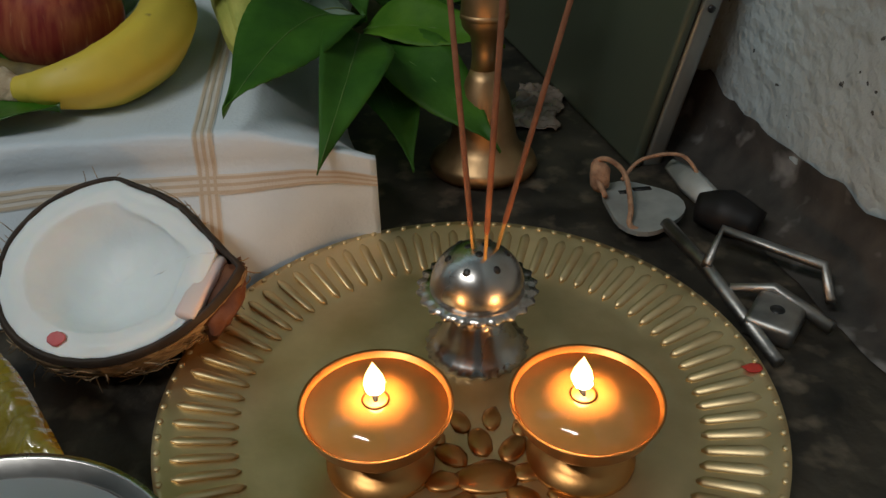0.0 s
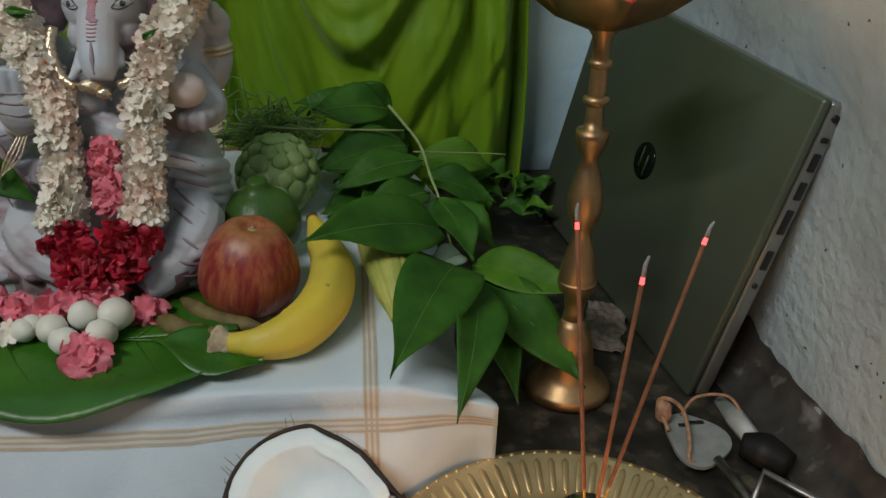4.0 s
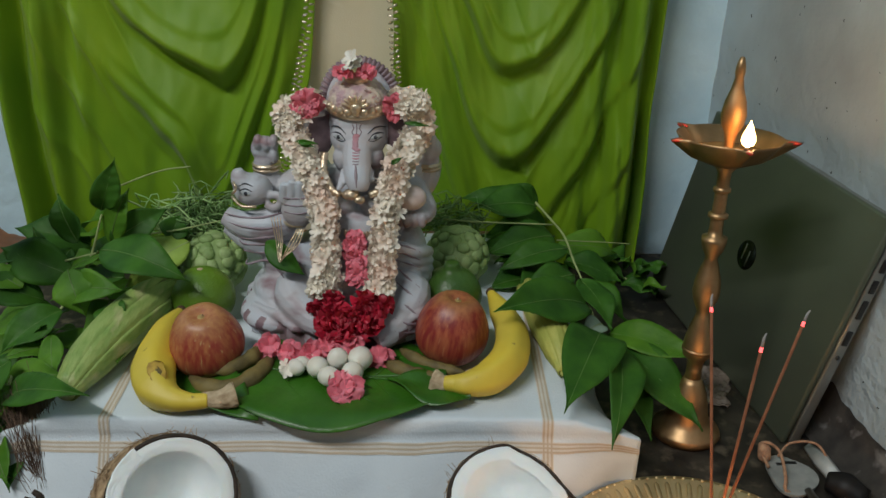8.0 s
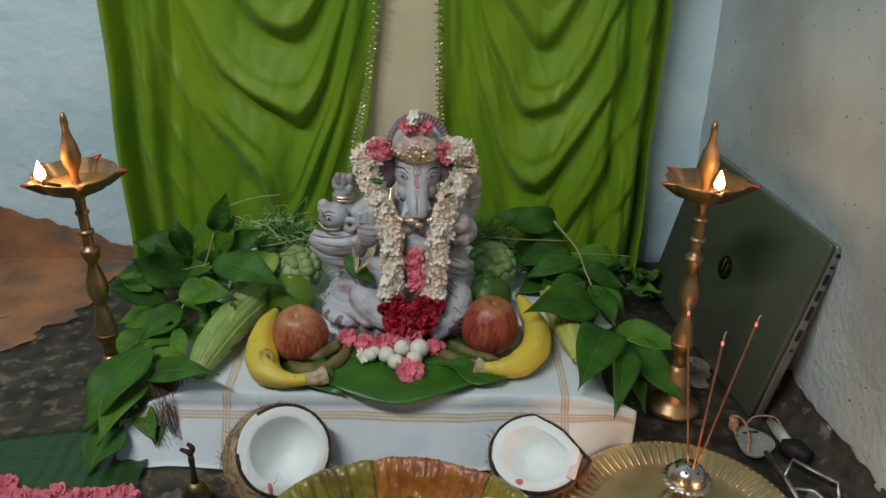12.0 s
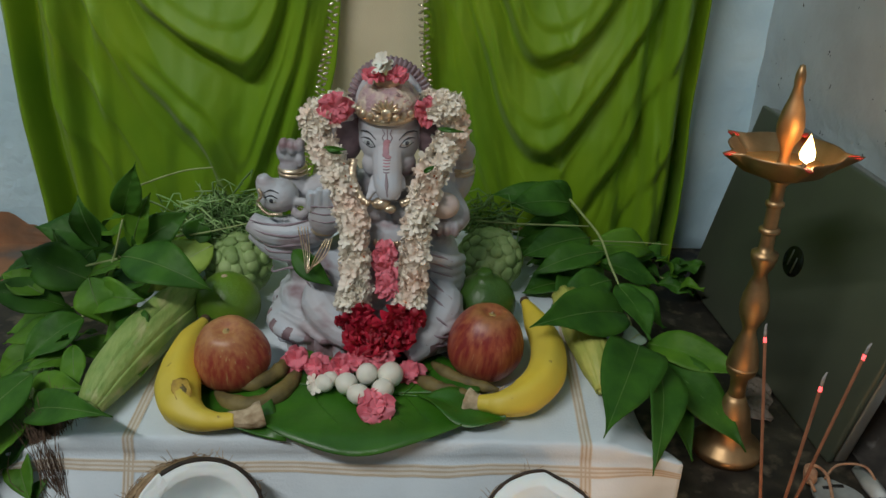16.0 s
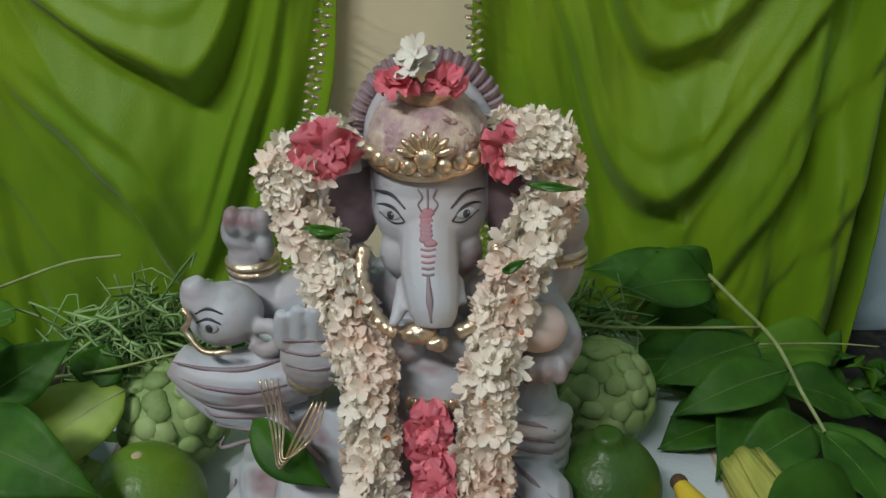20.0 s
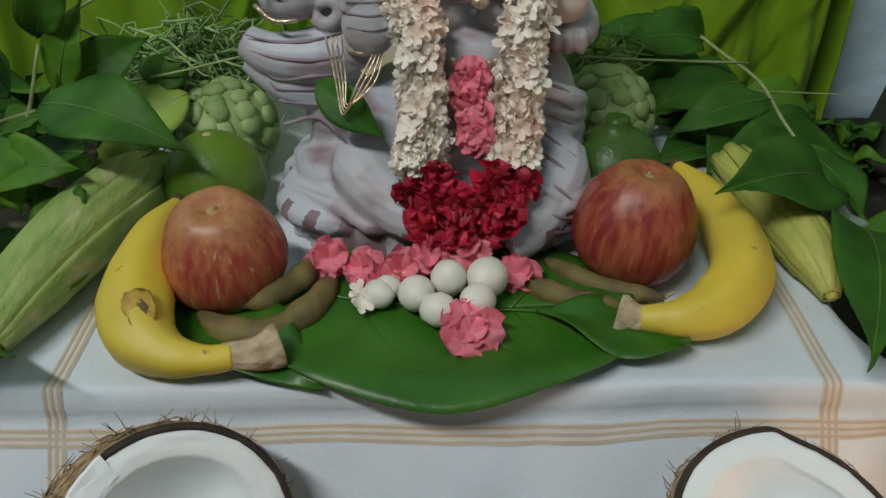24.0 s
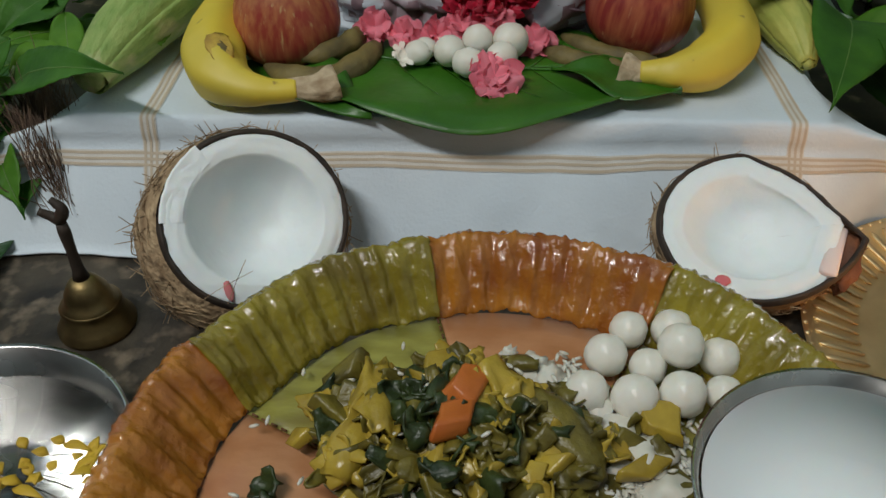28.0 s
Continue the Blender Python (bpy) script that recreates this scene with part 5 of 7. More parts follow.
garland = thing("flower_garland", at(0, 0, 0), "jasmine garland with a crimson flower pendant hung over the statue", "garland")
PL = [(-0.042, 0.216, 0.330), (-0.061, 0.198, 0.330), (-0.066, 0.192, 0.314), (-0.055, 0.178, 0.296), (-0.044, 0.165, 0.277), (-0.035, 0.154, 0.256), (-0.030, 0.144, 0.236), (-0.027, 0.134, 0.208), (-0.029, 0.120, 0.184), (-0.030, 0.110, 0.170)]
PR = [(0.040, 0.216, 0.332), (0.056, 0.200, 0.336), (0.063, 0.194, 0.315), (0.053, 0.180, 0.298), (0.043, 0.165, 0.281), (0.034, 0.154, 0.260), (0.031, 0.144, 0.240), (0.0285, 0.136, 0.212), (0.0255, 0.123, 0.184), (0.0235, 0.114, 0.170)]
for path in (PL, PR):
    bm, eyes = strand(path, 0.0106, 840)
    side = part("jasmine_strand", bm, M_JASMINE, garland, "cream jasmine flowers packed round a string")
    tagged(part("orange_centre", eyes, M_ORANGE, side), kind="stuff")
pend = bmesh.new()
for x, y, z in ((-0.034, 0.102, 0.160), (-0.020, 0.093, 0.152), (-0.006, 0.088, 0.160), (0.008, 0.090, 0.154), (0.020, 0.095, 0.158), (0.029, 0.103, 0.162), (-0.010, 0.090, 0.143), (-0.024, 0.096, 0.141), (0.006, 0.094, 0.140), (0.018, 0.099, 0.146), (-0.020, 0.098, 0.168), (0.010, 0.097, 0.168), (-0.004, 0.096, 0.133)):
    petals(pend, (x, y, z), random.uniform(0.013, 0.017), 6, facing((random.uniform(-0.9, 0.9), -1, random.uniform(-0.3, 0.8))), 3, 0.85)
part("crimson_pendant", pend, M_RED, garland, "bunch of crimson ruffled flowers")
for p, d in (((-0.058, 0.182, 0.306), (0.024, 0, -0.001)), ((-0.054, 0.182, 0.3045), (0.016, 0, -0.003)), ((0.048, 0.186, 0.3245), (0.024, 0, -0.002)), ((0.036, 0.166, 0.290), (0.012, 0, 0.008))):
    part("leaf_slip", leaf_mesh(Vector(p) + Vector((0, -0.013, 0)), Vector(p) + Vector((0, -0.015, 0)) + Vector(d), 0.0048, up=(0, -1, 0.4), fold=0.7, wave=1.2, nu=4, nv=8), M_BIGLEAF, garland)

bloom((-0.046, 0.186, 0.3385), 0.0178, (-0.2, -1, 0.2), M_PINK, "bright pink carnation-like flower beside the idol's head", layers=4)
bloom((0.0385, 0.186, 0.335), 0.0160, (0.35, -1, 0.1), M_PINK, "bright pink carnation-like flower beside the idol's head", layers=4)
bloom((-0.010, 0.187, 0.369), 0.011, (-0.3, -0.5, 1), M_PINK, "pink petals lying on the crown", layers=2)
bloom((0.012, 0.187, 0.369), 0.011, (0.3, -0.5, 1), M_PINK, "pink petals lying on the crown", layers=2)
for c, r in (((0.000, 0.136, 0.213), 0.013), ((0.001, 0.130, 0.200), 0.014), ((0.003, 0.121, 0.186), 0.014)):
    bloom(c, r, (random.uniform(-0.3, 0.3), -1, 0.3), M_PINK, "pink flower tucked between the garland strands", layers=3)
for c, r in (((-0.084, 0.093, 0.121), 0.016), ((-0.063, 0.085, 0.120), 0.015), ((-0.052, 0.080, 0.115), 0.014), ((-0.041, 0.084, 0.119), 0.014), ((-0.025, 0.088, 0.125), 0.014), ((-0.003, 0.089, 0.131), 0.016), ((0.025, 0.084, 0.115), 0.015)):
    bloom(c, r, (random.uniform(-0.4, 0.4), -0.9, 1), M_PINK, "pink flower lying at the idol's feet", n=5, layers=2)
bloom((-0.004, 0.033, 0.1135), 0.0195, (0.1, -0.75, 1), M_PINK, "large pink ruffled flower on the green leaf", n=6, layers=3)
for x, y in ((-0.060, 0.064), (-0.046, 0.076)):
    w2 = thing("white_flower", at(x, y, 0.1125), "small white flower lying at the idol's feet", "flower", "white flowers at the idol's feet")
    bm = bmesh.new()
    for i in range(3):
        jasmine(bm, (random.gauss(0, 0.004), random.gauss(0, 0.003), random.uniform(0, 0.003)), 0.0062, (random.gauss(0, 0.8), -0.5, 1))
    part("petals", bm, M_JASMINE, w2)
    part("stalk", tube([(0, 0, -0.002), (0.004, 0.002, -0.003)], 0.0011, 6), M_RIB, w2)
wf = thing("white_flower", at(-0.003, 0.188, 0.380), "white jasmine flower on top of the crown", "flower")
bm = bmesh.new()
for i in range(4):
    jasmine(bm, (random.gauss(0, 0.006), random.gauss(0, 0.003), random.gauss(-0.003, 0.003)), 0.0085, (random.gauss(0, 0.6), -0.8, 0.8))
part("petals", bm, M_BUD, wf)
part("stalk", tube([(0, 0, -0.014), (0, 0, 0.0)], 0.0012, 6), M_RIB, wf)
for x, z, sx in ((0.0545, 0.3365, 0.2), (-0.0615, 0.324, -0.2)):
    sh = thing("white_flower", at(x, 0.192, z), "white flowers tied at the garland's shoulder", "flower", "white shoulder flowers")
    bm = bmesh.new()
    for i in range(60):
        d = Vector((random.gauss(sx, 0.7), random.gauss(-0.6, 0.5), random.gauss(0.3, 0.7))).normalized()
        jasmine(bm, Vector((d.x * 0.015, d.y * 0.012, d.z * 0.010)) * random.uniform(0.5, 1.15), random.uniform(0.006, 0.0085), d + Vector((random.gauss(0, 0.4), 0, random.gauss(0, 0.4))))
    part("petals", bm, M_JASMINE, sh)
    part("stalk", ball((0, 0, -0.002), (0.007, 0.006, 0.006), None, 2), M_RIB, sh)


def bud(c, r, turn):
    ob = thing("jasmine_bud", at(*c, *turn), "plump white flower bud lying on the leaf", "flower bud", "white buds at the idol's feet")
    part("bud", lathe([(0, -r), (r * 0.75, -r * 0.75), (r, 0), (r * 0.88, r * 0.55), (r * 0.45, r * 1.05), (0, r * 1.2)], 20), M_BUD, ob)
    part("calyx", lathe([(0, -r * 1.06), (r * 0.4, -r * 1.0), (r * 0.66, -r * 0.80)], 12), M_RIB, ob)


for c, r, t in (((-0.032, 0.060, 0.1195), 0.0105, (70, 20, 0)), ((-0.014, 0.071, 0.1215), 0.0105, (20, 10, 0)), ((0.008, 0.071, 0.122), 0.012, (50, -30, 0)), ((-0.020, 0.046, 0.1185), 0.0098, (80, 0, 60)), ((0.002, 0.053, 0.1190), 0.0102, (60, 0, -30)), ((-0.053, 0.064, 0.1165), 0.0085, (80, 0, 40)), ((-0.049, 0.068, 0.1175), 0.0075, (80, 0, 100))):
    bud(c, r, t)

# ---- brass lamps ----
M_BRASS = mat("aged_brass", (0.52, 0.34, 0.18), (0.32, 0.20, 0.10), rough=0.30, rough2=0.56, metal=0.95, scale=34, detail=5, bump=0.1, bump_scale=160)
M_PLATE = mat("polished_brass", (0.84, 0.66, 0.38), (0.64, 0.47, 0.25), rough=0.30, rough2=0.60, metal=1.0, scale=24, detail=6, bump=0.12, bump_scale=120)
M_STEEL = mat("stainless_steel", (0.62, 0.60, 0.57), (0.48, 0.46, 0.44), rough=0.18, rough2=0.35, metal=1.0, scale=40, bump=0.05)
M_COPPERY = mat("warm_brass", (0.70, 0.35, 0.12), (0.52, 0.24, 0.08), rough=0.28, rough2=0.45, metal=1.0, scale=30, detail=5, bump=0.08, bump_scale=140)
M_WICK = mat("burnt_wick", (0.04, 0.03, 0.025), rough=0.9, scale=90)
M_OIL = mat("lamp_oil", (0.76, 0.38, 0.11), (0.64, 0.30, 0.08), rough=0.05, scale=30, detail=6, spec=0.7)
M_FLAME = glow("flame", (1.0, 0.58, 0.20), 12.0)
M_FLAMECORE = glow("flame_core", (1.0, 0.82, 0.50), 30.0)
M_PASTE = mat("red_paste", (0.62, 0.05, 0.03), (0.45, 0.04, 0.03), rough=0.8, scale=120)


def flame(parent, c, h, power, hue=(1.0, 0.46, 0.14)):
    """A still flame: a bright core in a teardrop, with the light that it gives."""
    r = h * 0.26
    prof = [(0, 0), (r * 0.75, h * 0.10), (r, h * 0.26), (r * 0.86, h * 0.45), (r * 0.5, h * 0.70), (r * 0.2, h * 0.88), (0, h)]
    fl = part("flame", lathe(prof, 16), M_FLAME, parent, "bright orange flame", pose(*c))
    part("flame_core", lathe([(0, h * 0.02), (r * 0.85, h * 0.2), (r * 0.8, h * 0.4), (0, h * 0.75)], 12, m=pose(0, -r * 0.5, 0)), M_FLAMECORE, fl)
    w = parent.matrix_basis @ Vector(c)
    for o in (fl, *fl.children):
        o.visible_shadow = False
    lamp("flame_light", "POINT", pose(w.x, w.y, w.z + h * 0.45), power, hue, radius=h * 0.3)


FOOT = [(0.0, 0.0), (0.033, 0.0), (0.035, 0.004), (0.033, 0.009), (0.025, 0.014), (0.021, 0.022), (0.0185, 0.036), (0.0155, 0.050), (0.011, 0.060), (0.0085, 0.066)]
SHAFT = [(0.0085, 0.064), (0.0075, 0.075), (0.0085, 0.086), (0.0135, 0.092), (0.0145, 0.098), (0.0138, 0.108), (0.0108, 0.122), (0.0070, 0.134), (0.0062, 0.139), (0.0080, 0.144), (0.0118, 0.153), (0.0130, 0.162), (0.0120, 0.173), (0.0085, 0.186), (0.0060, 0.194),
         (0.0062, 0.198), (0.0095, 0.204), (0.0116, 0.212), (0.0118, 0.217), (0.0070, 0.218), (0.0062, 0.226), (0.0060, 0.256), (0.0058, 0.272), (0.0062, 0.280), (0.0105, 0.286), (0.0115, 0.292)]


def oil_lamp(m, flame_at, label):
    ob = thing("oil_lamp", m, label, "oil lamp", "tall brass lamps")
    part("base", lathe(FOOT + [(0.0, 0.066)], 40), M_BRASS, ob)
    part("stem", lathe([(0.0, 0.064)] + SHAFT + [(0.0, 0.292)], 28), M_BRASS, ob)
    for z, q in ((0.0985, 0.0148), (0.2385, 0.0092), (0.2635, 0.0080)):
        part("ring", lathe([(q * 0.7, z - 0.0032), (q, z - 0.0016), (q, z + 0.0016), (q * 0.7, z + 0.0032)], 24), M_BRASS, ob)

    def spout(a, i):
        s = max(0.0, math.cos(5 * a)) ** 16
        return 1 + (0.30 * s if i in (3, 4, 5) else (0.1 * s if i in (2, 6) else 0))
    dish = [(0.0, 0.286), (0.014, 0.287), (0.034, 0.296), (0.045, 0.311), (0.047, 0.314), (0.0455, 0.3135), (0.034, 0.2995), (0.014, 0.2905), (0.0, 0.290)]
    part("oil_dish", lathe(dish, 80, wave=spout), M_BRASS, ob)
    part("oil", lathe([(0.0, 0.300), (0.036, 0.300), (0.036, 0.2995), (0, 0.299)], 40), M_OIL, ob)
    part("finial", lathe([(0.0, 0.289), (0.0095, 0.290), (0.0090, 0.294), (0.0055, 0.300), (0.0042, 0.308), (0.0058, 0.316), (0.0098, 0.324), (0.0112, 0.333), (0.0092, 0.345), (0.0056, 0.356), (0.0036, 0.366), (0.0044, 0.370), (0.0040, 0.376), (0.0022, 0.383), (0, 0.384)], 28), M_BRASS, ob)
    fx, fy = flame_at
    part("wick", tube([(fx * 0.5, fy * 0.5, 0.301), (fx, fy, 0.308), (fx * 1.05, fy * 1.05, 0.316)], [0.002, 0.0024, 0.0016], 8), M_WICK, ob)
    for a in (0, 72, 144, 216, 288):
        q = (0.054 * math.cos(math.radians(a)), 0.054 * math.sin(math.radians(a)), 0.3125)
        part("paste_mark", ball(q, (0.006, 0.003, 0.0016), None, 2, pose(0, 0, 0, 0, 0, a).to_3x3()), M_PASTE, ob, "red paste mark")
    flame(ob, (fx * 1.05, fy * 1.05, 0.312), 0.024, 0.20)
    return ob


oil_lamp(pose(0.339, 0.087, FLOOR, -4.5, 0.6, 0) @ pose(0, 0, 0, 0, 0, -20), (0.014, -0.029), "tall brass oil lamp burning beside the laptop")
oil_lamp(pose(-0.390, 0.100, FLOOR, 0, 0, 10) @ Matrix.Diagonal((1, 1, 1.01, 1)), (-0.030, -0.016), "tall brass oil lamp burning against the blue wall")

# ---- laptop ----
M_LID = mat("olive_grey_aluminium", (0.145, 0.170, 0.120), (0.11, 0.13, 0.095), rough=0.36, rough2=0.5, metal=0.55, scale=6, bump=0.04, bump_scale=400)
M_SIDE = mat("silver_plastic", (0.32, 0.33, 0.31), (0.26, 0.27, 0.25), rough=0.35, metal=0.6, scale=20)
M_PORT = mat("black_port", (0.012, 0.012, 0.013), rough=0.4, scale=60)
M_BADGE = mat("dark_badge", (0.035, 0.04, 0.032), rough=0.2, metal=0.8, scale=50)
u = Vector((-0.16, 0.99, 0)).normalized()
w = Vector((0.225, 0.035, 0.97))
w = (w - u * w.dot(u)).normalized()
n = u.cross(w)
LT = Matrix.Translation((0.432, 0.068, FLOOR + 0.001)) @ Matrix((u, w, n)).transposed().to_4x4()
laptop = thing("laptop", LT, "closed dark olive laptop leaning on its long edge against the wall", "laptop")
LW, LH = 0.342, 0.252
part("lid", box(0, LW, 0.0, LH, 0.0, 0.0075, bevel=0.003), M_LID, laptop, "olive grey metal lid")
part("base", box(0.001, LW - 0.001, 0.001, LH - 0.001, 0.0088, 0.0225, bevel=0.003), M_SIDE, laptop, "silver grey keyboard base")
part("seam", box(0.003, LW - 0.003, 0.003, LH - 0.003, 0.0070, 0.0093), M_PORT, laptop)
for a, b in ((0.150, 0.170), (0.178, 0.192), (0.200, 0.214), (0.222, 0.226), (0.120, 0.136)):
    part("port", box(-0.0006, 0.004, a, b, 0.0125, 0.0185, bevel=0.001), M_PORT, laptop)
part("jack", lathe([(0, 0), (0.0028, 0), (0.0028, 0.003), (0, 0.003)], 16, m=pose(-0.0006, 0.240, 0.0155, 0, 90, 0)), M_PORT, laptop)
part("jack", lathe([(0, 0), (0.0022, 0), (0.0022, 0.003), (0, 0.003)], 16, m=pose(-0.0006, 0.106, 0.0155, 0, 90, 0)), M_PORT, laptop)
badge = part("badge", lathe([(0, 0), (0.0165, 0), (0.0172, 0.0006), (0.0172, 0.001), (0, 0.001)], 40, m=pose(LW * 0.5, LH * 0.52, -0.0009)), M_BADGE, laptop, "round dark badge")
for dx, s in ((-0.005, 1), (0.005, -1)):
    part("badge_bar", box(LW * 0.5 + dx - 0.0011, LW * 0.5 + dx + 0.0011, LH * 0.52 - 0.012 * (1 if s > 0 else 0.6), LH * 0.52 + 0.012 * (0.6 if s > 0 else 1), -0.0014, -0.0008), M_LID, badge)

# ---- brass plate with lamps and incense ----
PX, PY = 0.297, -0.124
plate = thing("brass_plate", pose(PX, PY, FLOOR + 0.002) @ Matrix.Diagonal((1, 1, 0.62, 1)), "round brass puja plate with a fluted rim", "plate")
part("dish", lathe([(0.0, 0.0), (0.093, 0.0), (0.099, 0.001), (0.127, 0.0135), (0.131, 0.0150), (0.1315, 0.0165), (0.128, 0.0160), (0.125, 0.0148), (0.100, 0.0035), (0.094, 0.002), (0.0, 0.002)], 120), M_PLATE, plate)
NF = 76
for i in range(NF):
    a = 2 * math.pi * i / NF
    f0 = Vector((0.0985 * math.cos(a), 0.0985 * math.sin(a), 0.0036))
    f1 = Vector((0.1245 * math.cos(a), 0.1245 * math.sin(a), 0.0150))
    if i == 0:
        d = f1 - f0
        fm = tube([f0, f0 + d * 0.12, f0 + d * 0.88, f1], [0.0008, 0.0028, 0.0033, 0.001], 10, flat=0.62)
        first = part("flute", fm, M_PLATE, plate)
    else:
        o = new("flute", first.data)
        o.parent, o.matrix_basis = plate, Matrix.Rotation(a, 4, "Z")
NB = 96
bead = None
for i in range(NB):
    a = 2 * math.pi * i / NB
    if bead is None:
        bead = part("rim_bead", ball((0.1295, 0, 0.0165), 0.0017, None, 1), M_PLATE, plate)
    else:
        o = new("rim_bead", bead.data)
        o.parent, o.matrix_basis = plate, Matrix.Rotation(a, 4, "Z")
for a in (-2,):
    part("kumkum_mark", ball((0.1265 * math.cos(math.radians(a)), 0.1265 * math.sin(math.radians(a)), 0.0165), (0.0045, 0.0030, 0.0012), None, 2, pose(0, 0, 0, 0, 0, a).to_3x3(), 0.4), M_PASTE, plate, "red kumkum mark")
emboss = bmesh.new()
for r0, n, q in ((0.0, 1, 0.011), (0.018, 8, 0.0065), (0.031, 14, 0.0055)):
    for i in range(n):
        a = 2 * math.pi * i / n
        ball((r0 * math.cos(a), r0 * math.sin(a), 0.0026), (q * 1.25, q * 0.8, 0.0024), emboss, 2, pose(0, 0, 0, 0, 0, math.degrees(a)).to_3x3(), 0.25, 2.0)
part("embossed_medallion", emboss, M_COPPERY, plate, "coppery embossed medallion", pose(0.002, -0.040, 0))
part("foot_ring", lathe([(0.080, -0.0032), (0.088, -0.0032), (0.088, 0.0005), (0.080, 0.0005)], 60), M_PLATE, plate)
PZ = FLOOR + 0.0034


def diya(x, y, label):
    ob = thing("brass_diya", pose(x, y, PZ) @ Matrix.Diagonal((1, 1, 0.88, 1)), label, "oil lamp", "small diya lamps on the plate")
    part("foot", lathe([(0, 0), (0.022, 0), (0.022, 0.003), (0.016, 0.006), (0.010, 0.011), (0.0095, 0.015), (0, 0.015)], 36), M_COPPERY, ob)
    part("cup", lathe([(0, 0.012), (0.011, 0.013), (0.020, 0.019), (0.027, 0.029), (0.0295, 0.0375), (0.0300, 0.0383), (0.0288, 0.0380), (0.0262, 0.0292), (0.019, 0.0202), (0.010, 0.0150), (0, 0.0143)], 56), M_COPPERY, ob)
    part("oil", lathe([(0, 0.0352), (0.0278, 0.0352), (0.0274, 0.0346), (0, 0.0340)], 40), M_OIL, ob)
    part("wick_holder", lathe([(0.0030, 0.0340), (0.0052, 0.0348), (0.0055, 0.0356), (0.0046, 0.0360), (0.0030, 0.0354)], 24, m=pose(0, 0.004, 0)), M_COPPERY, ob)
    part("wick", tube([(0.0, 0.003, 0.0345), (0.0, 0.006, 0.0355), (0.0, 0.008, 0.0378)], [0.0010, 0.0014, 0.0010], 8), M_WICK, ob)
    flame(ob, (0.0, 0.008, 0.0365), 0.017, 0.16, (1.0, 0.42, 0.12))


diya(0.2575, -0.1500, "small stemmed brass diya lamp with a lit wick")
diya(0.3380, -0.1585, "small stemmed brass diya lamp with a lit wick")

stand = thing("incense_stand", pose(0.307, -0.0866, PZ) @ Matrix.Diagonal((1, 1, 1.15, 1)), "steel incense stand with a pierced dome top", "incense holder")
scallop = lambda a, i: 1 + (0.035 * math.cos(24 * a) if i in (1, 2) else 0)
part("foot", lathe([(0, 0), (0.0235, 0), (0.024, 0.0012), (0.020, 0.003), (0.017, 0.008), (0.0125, 0.016), (0.0095, 0.020), (0, 0.020)], 72, wave=scallop), M_STEEL, stand)
part("waist", lathe([(0, 0.019), (0.0105, 0.019), (0.013, 0.0215), (0.0105, 0.024), (0.009, 0.026), (0.0135, 0.029), (0, 0.029)], 40), M_STEEL, stand)
part("collar", lathe([(0.010, 0.0285), (0.0265, 0.0295), (0.0268, 0.0305), (0.021, 0.0310), (0.010, 0.0310)], 96, wave=lambda a, i: 1 + (0.04 * math.cos(22 * a) if i in (1, 2) else 0)), M_STEEL, stand)
part("dome", lathe([(0.0, 0.030)] + [(0.0215 * math.cos(math.radians(b)), 0.0308 + 0.0185 * math.sin(math.radians(b))) for b in range(0, 90, 9)] + [(0, 0.0493)], 48), M_STEEL, stand)
for k in range(9):
    a, el = (k * 60, 52) if k < 6 else (30 + (k - 6) * 120, 78)
    d = Vector((math.cos(math.radians(a)) * math.cos(math.radians(el)), math.sin(math.radians(a)) * math.cos(math.radians(el)), math.sin(math.radians(el))))
    p = Vector((d.x * 0.0214, d.y * 0.0214, 0.0308 + d.z * 0.0184))
    part("hole", ball(p, (0.0018, 0.0018, 0.0006), None, 2, facing(d)), M_PORT, stand)

M_INCENSE = mat("incense_paste", (0.30, 0.115, 0.055), (0.21, 0.075, 0.035), rough=0.95, scale=90, bump=0.3)
M_BAMBOO = mat("bamboo_stick", (0.55, 0.34, 0.10), rough=0.7, scale=60)
M_ASH = mat("grey_ash", (0.42, 0.40, 0.39), (0.30, 0.28, 0.27), rough=1.0, scale=200, bump=0.5)
M_EMBER = glow("ember", (1.0, 0.09, 0.09), 3.0)


def incense(base, tip, ash, label):
    ob = thing("incense_stick", pose(0, 0, 0), label, "incense stick", "lit incense sticks")
    b, t = Vector(base), Vector(tip)
    d = (t - b).normalized()
    part("bamboo", tube([b, b + d * 0.05], 0.0008, 6), M_BAMBOO, ob)
    part("paste", tube([b + d * 0.014, b + d * 0.016, t], [0.0008, 0.0013, 0.0013, 0.0013], 8), M_INCENSE, ob)
    part("ember", tube([t, t + d * 0.004], [0.0014, 0.0012], 8), M_EMBER, ob, "glowing red tip")
    part("ash", tube([t + d * 0.004, t + d * (0.004 + ash * 0.6), t + d * (0.004 + ash) + Vector((0.001, 0, -0.0005))], [0.0012, 0.0011, 0.0006], 6), M_ASH, ob)


incense((0.305, -0.0886, 0.078), (0.299, -0.027, 0.234), 0.011, "lit incense stick with ash at its tip")
incense((0.309, -0.0936, 0.079), (0.318, -0.084, 0.234), 0.012, "lit incense stick with ash at its tip")
incense((0.315, -0.0866, 0.078), (0.366, -0.043, 0.231), 0.010, "lit incense stick with ash at its tip")

